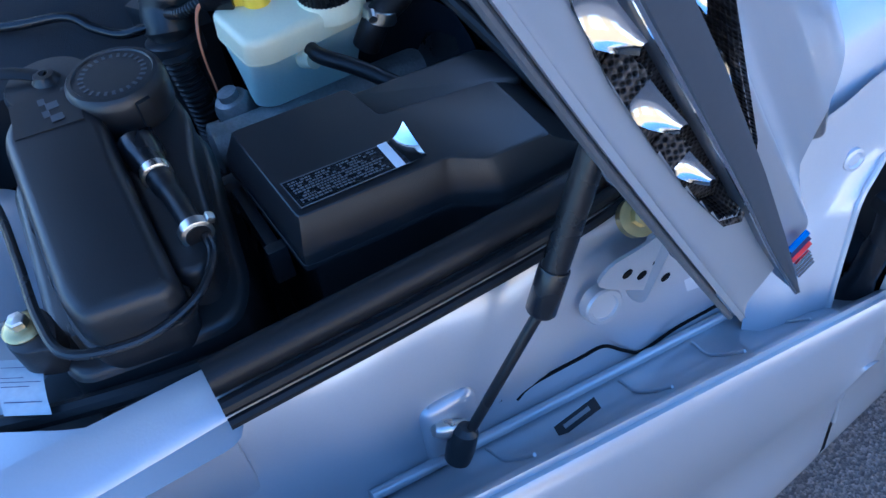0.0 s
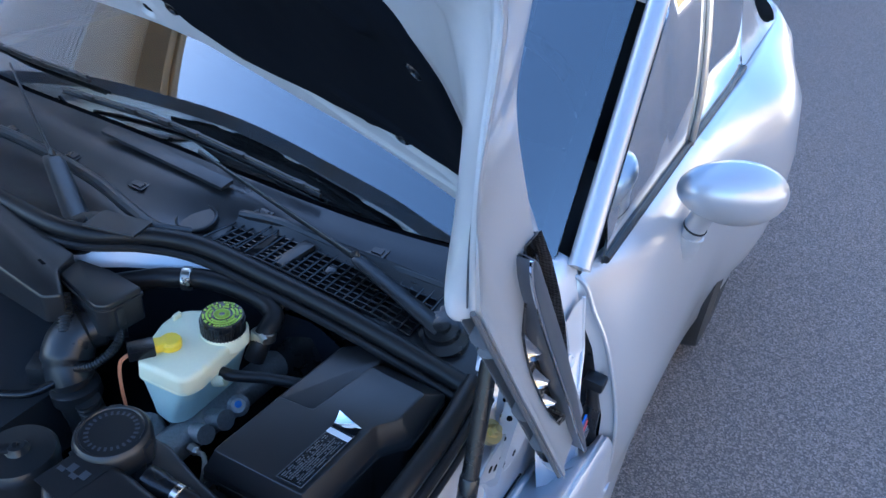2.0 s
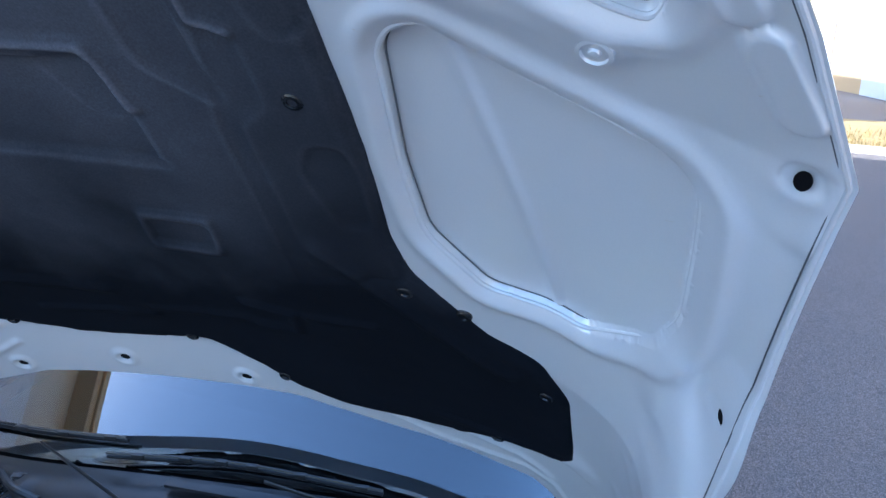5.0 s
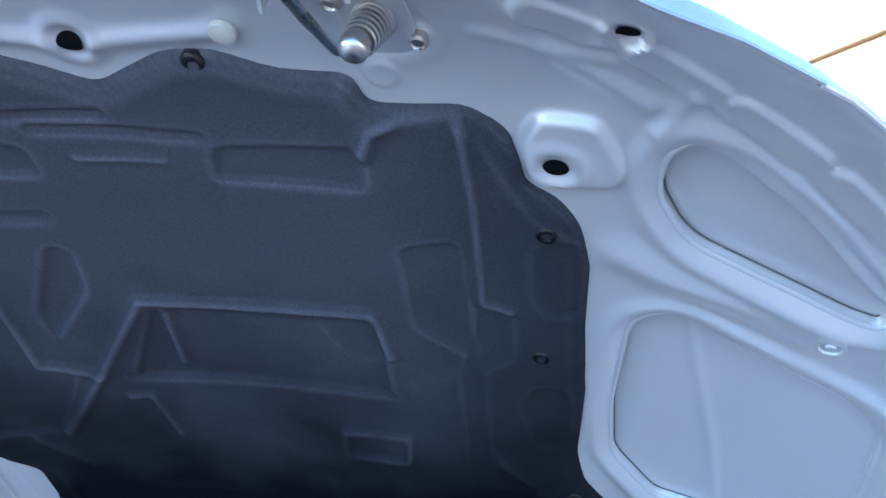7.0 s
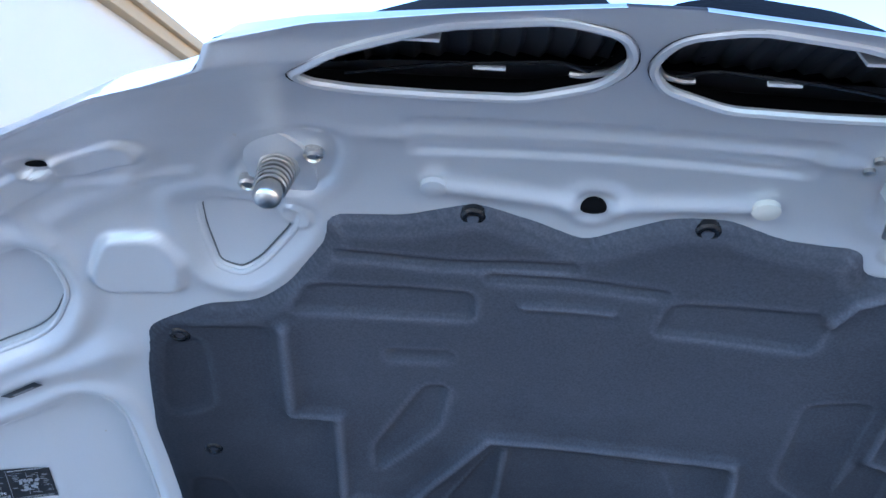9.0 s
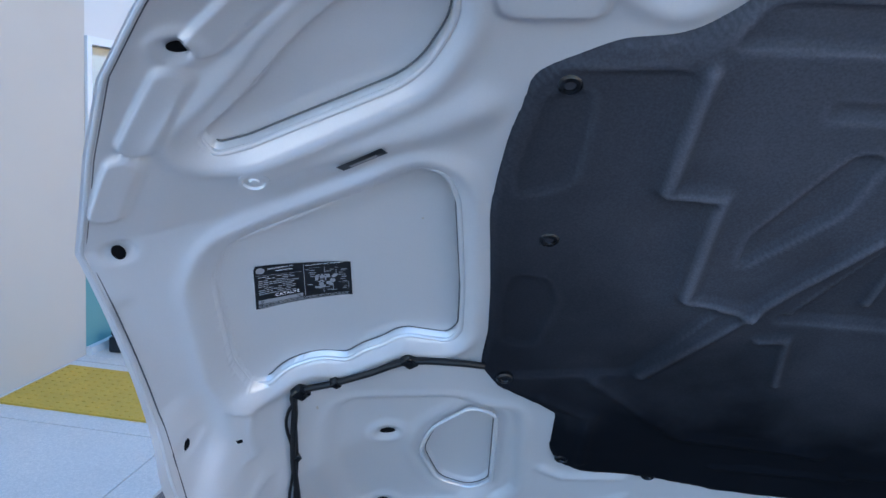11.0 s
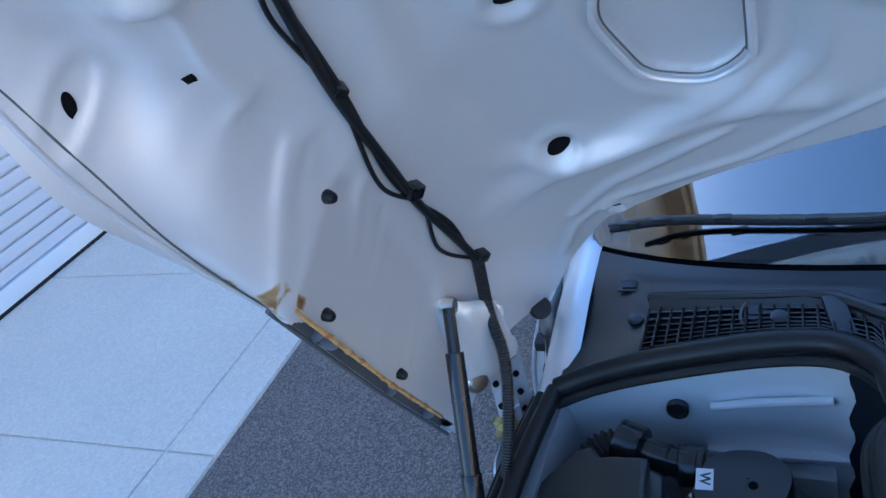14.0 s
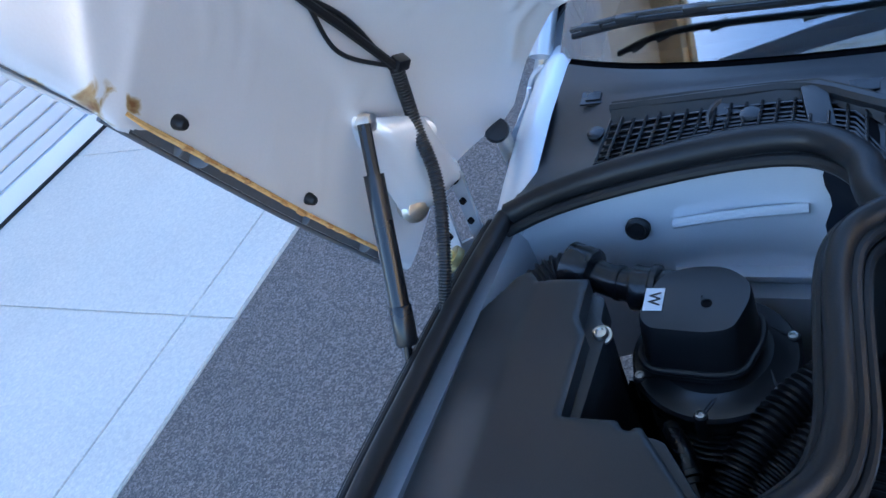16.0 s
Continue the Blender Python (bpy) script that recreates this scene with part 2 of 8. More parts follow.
def part(name, geo, material, parent, label="", smooth=True, sharp=35):
    """geo: (verts, faces) in world metres, or a bmesh."""
    base = ROOT[parent]
    if isinstance(geo, bmesh.types.BMesh):
        for v in geo.verts:
            v.co -= base
        me = bpy.data.meshes.new(name)
        geo.to_mesh(me)
        geo.free()
        me.materials.append(material)
        for p in me.polygons:
            p.use_smooth = smooth
    else:
        me = data(name, [(v[0] - base[0], v[1] - base[1], v[2] - base[2]) for v in geo[0]], geo[1], material, smooth)
    if smooth and sharp:
        me.set_sharp_from_angle(angle=radians(sharp))
    ob = new(name, me)
    ob.parent = parent
    ROOT[ob] = base
    return tagged(ob, label)


def setting(name, geo, material, label, category, smooth=False):
    ob = new(name, data(name, geo[0], geo[1], material, smooth))
    ROOT[ob] = Vector((0, 0, 0))
    return tagged(ob, label, category, kind="structure")


def join(*geos):
    V, F = [], []
    for v, f in geos:
        k = len(V)
        V += [tuple(p) for p in v]
        F += [tuple(i + k for i in q) for q in f]
    return V, F


def smooth_path(pts, n=8):
    """Catmull-Rom through the points."""
    P = [Vector(p) for p in pts]
    P = [P[0] * 2 - P[1]] + P + [P[-1] * 2 - P[-2]]
    out = []
    for i in range(1, len(P) - 2):
        a, b, c, d = P[i - 1 : i + 3]
        for k in range(n):
            t = k / n
            out.append(0.5 * (2 * b + (c - a) * t + (2 * a - 5 * b + 4 * c - d) * t * t + (3 * b - a - 3 * c + d) * t**3))
    return out + [P[-2]]


def tube(pts, radius, sides=12, n=8, ribs=0.0, pitch=0.006, flat=1.0, caps=True):
    """A round tube along a smooth line; ribs: depth of corrugation."""
    P = smooth_path(pts, n) if n > 1 else [Vector(p) for p in pts]
    if ribs:
        L = [0.0]
        for a, b in zip(P, P[1:]):
            L.append(L[-1] + (b - a).length)
        m = max(int(L[-1] / pitch * 4), 8)
        Q, j = [], 0
        for i in range(m + 1):
            d = L[-1] * i / m
            while j < len(P) - 2 and L[j + 1] < d:
                j += 1
            Q.append(P[j].lerp(P[j + 1], (d - L[j]) / max(L[j + 1] - L[j], 1e-9)))
        P = Q
    V, F = [], []
    up = Vector((0.13, 0.31, 0.94)).normalized()
    for i, p in enumerate(P):
        t = (P[min(i + 1, len(P) - 1)] - P[max(i - 1, 0)]).normalized()
        a = (up - t * up.dot(t)).normalized()
        up = a
        b = t.cross(a)
        r = radius[min(i * len(radius) // len(P), len(radius) - 1)] if isinstance(radius, (list, tuple)) else radius
        if ribs:
            r += ribs * (1 if i % 4 < 2 else -1)
        for k in range(sides):
            w = 2 * math.pi * k / sides
            V.append(p + a * (r * math.cos(w) * flat) + b * (r * math.sin(w)))
    for i in range(len(P) - 1):
        for k in range(sides):
            F.append((i * sides + k, i * sides + (k + 1) % sides, (i + 1) * sides + (k + 1) % sides, (i + 1) * sides + k))
    if caps:
        F += [tuple(range(sides))[::-1], tuple((len(P) - 1) * sides + k for k in range(sides))]
    return V, F


def axes_to(direction):
    z = Vector(direction).normalized()
    x = (Vector((1, 0, 0)) if abs(z.x) < 0.8 else Vector((0, 1, 0))).cross(z).normalized()
    return Matrix((x, z.cross(x), z)).transposed()


def lathe(at, profile, direction=(0, 0, 1), sides=28):
    """Profile of (radius, height) turned about a line from at along direction."""
    M, at = axes_to(direction), Vector(at)
    V, F = [], []
    for r, h in profile:
        for k in range(sides):
            w = 2 * math.pi * k / sides
            V.append(at + M @ Vector((r * math.cos(w), r * math.sin(w), h)))
    for i in range(len(profile) - 1):
        for k in range(sides):
            F.append((i * sides + k, i * sides + (k + 1) % sides, (i + 1) * sides + (k + 1) % sides, (i + 1) * sides + k))
    F += [tuple(range(sides))[::-1], tuple((len(profile) - 1) * sides + k for k in range(sides))]
    return V, F


def prism(poly, z0, z1, bevel=0.0, top=None):
    """A solid over an outline of (x, y), counter-clockwise, with a rounded upper edge."""
    n = len(poly)
    c = Vector((sum(p[0] for p in poly) / n, sum(p[1] for p in poly) / n))
    rings = [(0.0, z0), (0.0, z1 - bevel), (bevel * 0.3, z1 - bevel * 0.3), (bevel, z1)] if bevel else [(0.0, z0), (0.0, z1)]
    V, F = [], []
    for inset, z in rings:
        for i in range(n):
            a, b, d = Vector(poly[i - 1]), Vector(poly[i]), Vector(poly[(i + 1) % n])
            e, g = (b - a).normalized(), (d - b).normalized()
            nrm = Vector((-e.y - g.y, e.x + g.x))
            k = nrm.length_squared
            p = b + nrm * (2 * inset / k if k > 0.3 else inset)
            V.append((p.x, p.y, z + (top(p.x, p.y) if top and z > z0 else 0)))
    for j in range(len(rings) - 1):
        for i in range(n):
            F.append((j * n + i, j * n + (i + 1) % n, (j + 1) * n + (i + 1) % n, (j + 1) * n + i))
    F += [tuple(range(n))[::-1], tuple((len(rings) - 1) * n + i for i in range(n))]
    return V, F


def pillow(poly, z0, z1, bevel, steps=5, draft=0.0, top=None):
    """A solid over an outline with a well rounded upper edge; draft: how far the foot spreads."""
    n = len(poly)
    rings = [(-draft, z0), (-draft * 0.15, z1 - bevel)] + [(bevel * (1 - math.cos(a)), z1 - bevel + bevel * math.sin(a)) for a in np.linspace(0.25, math.pi / 2, steps)]
    V, F = [], []
    for inset, z in rings:
        for i in range(n):
            a, b, d = Vector(poly[i - 1]), Vector(poly[i]), Vector(poly[(i + 1) % n])
            e, g = (b - a).normalized(), (d - b).normalized()
            nrm = Vector((-e.y - g.y, e.x + g.x))
            k = nrm.length_squared
            p = b + nrm * (2 * inset / k if k > 0.3 else inset)
            V.append((p.x, p.y, z + (top(p.x, p.y) if top and z > z0 else 0)))
    for j in range(len(rings) - 1):
        for i in range(n):
            F.append((j * n + i, j * n + (i + 1) % n, (j + 1) * n + (i + 1) % n, (j + 1) * n + i))
    F += [tuple(range(n))[::-1], tuple((len(rings) - 1) * n + i for i in range(n))]
    return V, F


def rounded(poly, r, n=5):
    """Rounds the corners of an outline."""
    out, m = [], len(poly)
    for i in range(m):
        a, b, c = Vector(poly[i - 1]), Vector(poly[i]), Vector(poly[(i + 1) % m])
        k = min(r, (a - b).length * 0.45, (c - b).length * 0.45)
        p, q = b + (a - b).normalized() * k, b + (c - b).normalized() * k
        for j in range(n + 1):
            t = j / n
            out.append(tuple(p * (1 - t) ** 2 + b * 2 * t * (1 - t) + q * t * t))
    return out


def block(x0, x1, y0, y1, z0, z1, bevel=0.004):
    bm = bmesh.new()
    bmesh.ops.create_cube(bm, size=1)
    for v in bm.verts:
        v.co = ((x0 + x1) / 2 + v.co.x * (x1 - x0), (y0 + y1) / 2 + v.co.y * (y1 - y0), (z0 + z1) / 2 + v.co.z * (z1 - z0))
    if bevel:
        bmesh.ops.bevel(bm, geom=bm.edges[:], offset=bevel, segments=2, affect="EDGES", profile=0.6)
    return bm


def geo_of(bm):
    bm.verts.index_update()
    out = [v.co.copy() for v in bm.verts], [tuple(v.index for v in f.verts) for f in bm.faces]
    bm.free()
    return out


def box(x0, x1, y0, y1, z0, z1, bevel=0.0):
    return geo_of(block(x0, x1, y0, y1, z0, z1, bevel))


def moved(geo, m):
    return [m @ Vector(v) for v in geo[0]], geo[1]


def grid(rows):
    """Quads over rows of points."""
    n = len(rows[0])
    V = [p for row in rows for p in row]
    F = [(i * n + j, i * n + j + 1, (i + 1) * n + j + 1, (i + 1) * n + j) for i in range(len(rows) - 1) for j in range(n - 1)]
    return V, F


def thick(geo, off):
    """Gives a sheet a thickness along off (a vector), with closed rim."""
    V, F = geo
    n = len(V)
    V2 = list(V) + [Vector(v) + Vector(off) for v in V]
    F2 = list(F) + [tuple(i + n for i in f[::-1]) for f in F]
    count = {}
    for f in F:
        for a, b in zip(f, f[1:] + f[:1]):
            count[(a, b)] = 1
    for a, b in count:
        if (b, a) not in count:
            F2.append((b, a, a + n, b + n))
    return V2, F2


# ---- the yard ----
setting("ground", ([(-400, -400, 0), (400, -400, 0), (400, 400, 0), (-400, 400, 0)], [(0, 1, 2, 3)]), ASPHALT, "dark grey asphalt yard with fine stones", "ground")
pavement = setting("pavement", box(-3.74, -2.0, -7, 13, -0.05, 0.006), CONCRETE, "pale concrete apron in front of the building", "pavement")
slab_meshes = {}
for y0 in np.arange(-6.56, 12.5, 0.96):
    for x0, x1 in ((-3.735, -2.205), (-2.195, -2.003)):
        key = round(x1 - x0, 2)
        if key not in slab_meshes:
            slab_meshes[key] = data("slab", *box(x0, x1, 0.004, 0.956, 0, 0.012, 0.003), CONCRETE, False)
        slab = new("slab", slab_meshes[key])
        slab.location = (0, y0, 0.001)
        slab.parent = pavement
pad_things = setting("tactile_strip", box(-3.36, -2.25, 3.20, 3.88, 0, 0.026, 0.003), YELLOWPAD, "worn yellow tactile paving strip", "tactile paving")
domes = []
for x in np.arange(-3.33, -2.27, 0.06):
    for y in np.arange(3.23, 3.87, 0.06):
        domes.append(lathe((x, y, 0.025), [(0.014, 0), (0.012, 0.004), (0.007, 0.0055)], sides=8))
dome = part("dome", join(*domes), YELLOWPAD, pad_things)
tagged(dome, kind="stuff")

# building along the apron: recessed roller door, stucco pier, window wall
setting("wall_door", join(box(-4.1, -3.76, -1.3, -0.9, 0, 4.05), box(-4.1, -3.76, -0.9, 3.0, 2.9, 4.05), box(-4.1, -3.4, 2.97, 4.12, 0, 4.05)), STUCCO, "beige stucco wall round a roller door", "wall")
setting("wall_window", join(box(-3.7, -3.4, 4.12, 13.4, 2.14, 4.05), box(-3.7, -3.4, 6.05, 6.6, 1.0, 2.14), box(-3.7, -3.4, 8.6, 13.4, 1.0, 2.14)), STUCCOLIGHT, "pale stucco wall above the windows", "wall")
setting("wall_teal", box(-3.7, -3.398, 4.12, 13.4, 0.06, 1.0), TEAL, "teal painted wall below the windows", "wall")
setting("wall_curb", box(-3.7, -3.36, 4.12, 13.4, 0, 0.07), STUCCOLIGHT, "white kerb at the foot of the wall", "kerb")
setting("cornice", join(box(-4.1, -3.28, -1.3, 13.4, 3.86, 3.98, 0.01), box(-4.1, -3.22, -1.3, 13.4, 3.98, 4.08, 0.01)), TAN, "tan moulded cornice along the roof edge", "cornice")
setting("roof", box(-14, -3.5, -1.3, 13.4, 4.0, 4.12), STUCCO, "flat roof of the building", "roof")
setting("wall_back", join(box(-14, -13.8, -1.3, 13.4, 0, 4.0), box(-14, -3.76, -1.5, -1.3, 0, 4.0), box(-14, -3.4, 13.4, 13.6, 0, 4.0)), STUCCO, "plain far walls of the building", "wall")
for k, (y0, y1) in enumerate(((4.13, 5.06), (5.12, 6.05), (6.6, 8.6))):
    win = thing("window_%d" % (k + 1), (-3.45, y0, 1.06), "white-framed window reflecting the yard", "window", kind="structure")
    part("window_frame", join(box(-3.5, -3.385, y0, y1, 1.0, 1.07), box(-3.5, -3.385, y0, y1, 2.09, 2.14), box(-3.5, -3.385, y0, y0 + 0.05, 1.07, 2.09), box(-3.5, -3.385, y1 - 0.05, y1, 1.07, 2.09)), FRAMEWHITE, win, smooth=False)
    part("pane", box(-3.46, -3.452, y0 + 0.05, y1 - 0.05, 1.07, 2.09), GLASS, win, smooth=False)
    part("blind", box(-3.62, -3.6, y0 + 0.05, y1 - 0.05, 1.07, 2.09), FRAMEWHITE, win, smooth=False)
roller = thing("roller_door", (-3.74, 1.0, 0), "closed white roller door of narrow horizontal slats", "roller door")
slat = data("slat", *moved(join(box(-0.012, 0.006, -0.87, 2.93, 0.002, 0.061, 0.004), box(-0.024, -0.014, -0.87, 2.93, 0.058, 0.074)), Matrix.Translation((0, -1.0, 0))), SHUTTER, False)
for i in range(40):
    ob = new("slat", slat)
    ob.location = (0, 0, 0.125 + i * 0.070)
    ob.parent = roller
part("bottom_bar", box(-3.76, -3.715, -0.87, 2.93, 0.035, 0.122, 0.004), FRAMEWHITE, roller, "pale metal bottom bar")
part("door_seal", box(-3.755, -3.725, -0.87, 2.93, 0.013, 0.036), RUBBER, roller)
for y in (-0.9, 2.935):
    part("guide_rail", box(-3.77, -3.69, y, y + 0.04, 0.013, 2.9, 0.004), FRAMEWHITE, roller)
case = thing("tool_case", (-3.12, 4.33, 0.012), "dark grey plastic case standing at the wall", "case")
part("case_body", block(-3.30, -2.96, 4.22, 4.44, 0.012, 0.125, 0.02), PLASTIC, case)
part("case_lid", block(-3.29, -2.97, 4.23, 4.43, 0.128, 0.165, 0.016), PLASTIC, case)

# sunlit kerb and dry verge past the end of the building
verge_m = Matrix.Translation((3.0, 13.72, 0)) @ pose(0, 0, 0, 0, 0, -28)
kerb = setting("kerb", moved(box(-3.0, 6.0, 0, 0.02, -0.05, 0.10), verge_m), CONCRETE, "pale concrete kerb along a dry verge", "kerb")
kerb_stone = data("kerb_stone", *box(0.004, 0.996, 0.02, 0.16, -0.04, 0.115, 0.012), CONCRETE, False)
for i in range(9):
    ob = new("kerb_stone", kerb_stone)
    ob.matrix_world = verge_m @ Matrix.Translation((-3.0 + i, 0, 0))
    ob.parent = kerb
setting("verge", moved(box(-3.0, 6.0, 0.16, 5.0, -0.05, 0.09), verge_m), mat("dry_grass", (0.34, 0.24, 0.09), 0.95, vary=0.5, big=5, fine=60, bump=0.9), "dry ochre grass verge behind the kerb", "verge")
blades, rg = [], random.Random(8)
for i in range(2600):
    x, y, w, h, q = rg.uniform(-2.6, 5.0), 0.17 + 2.6 * rg.random() ** 1.6, rg.uniform(0.004, 0.009), rg.uniform(0.04, 0.16), rg.uniform(0, 3.14)
    dx, dy, lean = w * math.cos(q), w * math.sin(q), rg.uniform(-0.05, 0.05)
    blades.append(([verge_m @ Vector(p) for p in ((x - dx, y - dy, 0.085), (x + dx, y + dy, 0.085), (x + lean, y + lean * 0.5, 0.09 + h))], [(0, 1, 2)]))
tuft = new("dry_grass", data("dry_grass", *join(*blades), bpy.data.materials["dry_grass"]))
tagged(tuft, "dry ochre grass growing on the verge", "grass", kind="stuff")

# dark car parked tail-on at the end of the yard
NIGHT = mat("dark_blue_paint", (0.012, 0.018, 0.030), 0.25, 0.3, vary=0.05, big=3, fine=300, bump=0.03, coat=0.8)
parked = thing("parked_car", (0.18, 11.8, 0), "dark blue hatchback parked at the end of the yard", "car")
body = []
for y, hw, z0, z1 in ((9.72, 0.66, 0.42, 0.60), (9.76, 0.74, 0.30, 0.78), (9.86, 0.79, 0.24, 0.90), (10.1, 0.82, 0.22, 0.94), (10.8, 0.83, 0.20, 0.95), (11.8, 0.83, 0.20, 0.93), (12.8, 0.82, 0.22, 0.88), (13.4, 0.79, 0.24, 0.76), (13.62, 0.68, 0.32, 0.64)):
    body.append([Vector((0.18 + hw * px, y, z0 + (z1 - z0) * pz)) for px, pz in ((-0.86, 0), (-0.97, 0.10), (-1.0, 0.45), (-0.97, 0.82), (-0.88, 1.0), (0, 1.03), (0.88, 1.0), (0.97, 0.82), (1.0, 0.45), (0.97, 0.10), (0.86, 0), (-0.86, 0))])
part("body", grid(body), NIGHT, parked, sharp=50)
part("tail_cap", ([tuple(p) for p in body[0][:-1]], [tuple(range(11))]), NIGHT, parked, sharp=50)
roof_ring = [[Vector((0.18 + hw * px, y, z0 + (z1 - z0) * pz)) for px, pz in ((-1.0, 0), (-0.84, 0.86), (-0.74, 1.0), (0, 1.05), (0.74, 1.0), (0.84, 0.86), (1.0, 0))] for y, hw, z0, z1 in ((9.84, 0.70, 0.88, 0.90), (10.16, 0.71, 0.92, 1.34), (10.6, 0.72, 0.93, 1.43), (11.4, 0.72, 0.92, 1.41), (12.3, 0.71, 0.88, 0.93))]
part("cabin", grid(roof_ring), NIGHT, parked, sharp=40)
part("rear_window", thick(([(-0.34, 9.868, 0.96), (0.70, 9.868, 0.96), (0.60, 10.12, 1.30), (-0.24, 10.12, 1.30)], [(0, 1, 2, 3)]), (0, -0.012, 0.006)), CARGLASS, parked, smooth=False)
part("bumper", block(-0.60, 0.96, 9.68, 9.80, 0.36, 0.56, 0.03), NIGHT, parked)
part("number_plate", box(-0.07, 0.43, 9.665, 9.68, 0.58, 0.69, 0.003), FRAMEWHITE, parked, "pale blank plate")
for x in (-0.55, 0.80):
    part("tail_lamp", block(x - 0.02, x + 0.13, 9.70, 9.80, 0.66, 0.86, 0.02), RED, parked, "red tail lamp")
for y in (10.05, 12.72):
    for sx in (-1, 1):
        w = part("wheel", lathe((0.18 + sx * 0.60, y, 0.30), [(0.19, 0), (0.285, 0.008), (0.30, 0.04), (0.30, 0.13), (0.287, 0.165), (0.20, 0.17)], (sx, 0, 0), 32), TYRE, parked, "black tyre")
        part("rim", lathe((0.18 + sx * 0.74, y, 0.30), [(0.205, 0), (0.19, 0.012), (0.08, -0.01), (0.05, 0.005), (0.001, 0.006)], (sx, 0, 0), 24), STEEL, w)

# far buildings that close the yard
far = thing("office_building", (-6, 24, 0), "tall pale building with tan pilasters", "building")
part("wall", box(-16, -5.0, 20, 34, 0, 7.2), STUCCOLIGHT, far, smooth=False)
for i in range(3):
    part("pilaster", box(-5.02, -4.8, 20.5 + i * 1.1, 20.9 + i * 1.1, 0, 7.0, 0.02), TAN, far, smooth=False)
part("parapet", box(-16.2, -4.7, 19.8, 34.2, 7.2, 7.5, 0.03), TAN, far, smooth=False)
shed = thing("warehouse", (16, 8, 0), "sunlit ochre warehouse across the yard", "building")
part("wall", box(19, 30, -22, 44, 0, 9.0), mat("ochre_wall", (0.40, 0.27, 0.13), 0.9, vary=0.06, big=1, fine=60, bump=0.3), shed, smooth=False)
for i in range(9):
    part("shutter", box(18.93, 19.0, -20 + i * 7, -16.4 + i * 7, 0, 3.6), SHUTTER, shed, smooth=False)
part("roof_edge", box(18.8, 30.2, -22.2, 44.2, 9.0, 9.4, 0.02), TAN, shed, smooth=False)
part("rear_hall", box(10, 18.9, 15, 70, 0, 6.0), mat("tan_hall", (0.45, 0.32, 0.17), 0.9, vary=0.06, big=1, fine=60, bump=0.3), shed, smooth=False)
for i in range(7):
    part("hall_door", box(9.94, 10.0, 17 + i * 7, 20.4 + i * 7, 0, 3.2), SHUTTER, shed, smooth=False)
part("hall_roof_edge", box(9.8, 18.9, 14.8, 70.2, 6.0, 6.35, 0.02), TAN, shed, smooth=False)


# ---- the bonnet: a raised shell; x across, r back along it, n down out of its underside ----
OPEN = radians(48.0)
CO, SO = math.cos(OPEN), math.sin(OPEN)
RK = np.array([-0.21, -0.1, 0, 0.15, 0.35, 0.55, 0.63, 0.7, 0.78, 0.85, 1.0, 1.26])
SK = np.array([0, 0.5, 0.66, 0.78, 0.86, 0.93, 0.965, 1])
NT = np.array([
    [0.120, 0.120, 0.120, 0.120, 0.120, 0.120, 0.120, 0.120],
    [0.045, 0.056, 0.070, 0.082, 0.092, 0.105, 0.112, 0.120],
    [0.000, 0.022, 0.040, 0.058, 0.078, 0.100, 0.110, 0.120],
    [-0.012, 0.012, 0.034, 0.056, 0.074, 0.092, 0.103, 0.115],
    [-0.018, 0.006, 0.030, 0.050, 0.068, 0.098, 0.113, 0.128],
    [-0.014, 0.012, 0.034, 0.054, 0.080, 0.116, 0.134, 0.172],
    [-0.011, 0.016, 0.036, 0.055, 0.084, 0.124, 0.146, 0.218],
    [-0.007, 0.020, 0.038, 0.056, 0.088, 0.138, 0.205, 0.233],
    [-0.002, 0.026, 0.044, 0.061, 0.094, 0.152, 0.244, 0.248],
    [0.004, 0.032, 0.050, 0.066, 0.100, 0.168, 0.260, 0.263],
    [0.036, 0.055, 0.070, 0.085, 0.120, 0.195, 0.290, 0.294],
    [0.070, 0.085, 0.100, 0.120, 0.160, 0.240, 0.336, 0.341]])
XR = [-0.21, -0.203, -0.192, -0.178, -0.160, -0.148, -0.138, -0.118, -0.095, -0.077, -0.04, 0.009, 0.06, 0.12, 0.2, 0.315, 0.55, 0.63, 0.79, 1.0, 1.26]
XE = [0.02, 0.10, 0.187, 0.243, 0.252, 0.285, 0.32, 0.363, 0.412, 0.459, 0.53, 0.593, 0.64, 0.69, 0.735, 0.79, 0.788, 0.778, 0.755, 0.780, 0.803]
REAR_S = [0, 0.18, 0.28, 0.43, 0.62, 0.74, 0.80, 0.842, 0.860, 0.885, 0.915, 0.94, 0.965, 0.985, 1.0]
REAR_R = [1.0, 1.0, 1.005, 1.044, 1.09, 1.135, 1.198, 1.255, 1.262, 1.25, 1.228, 1.208, 1.20, 1.213, 1.225]


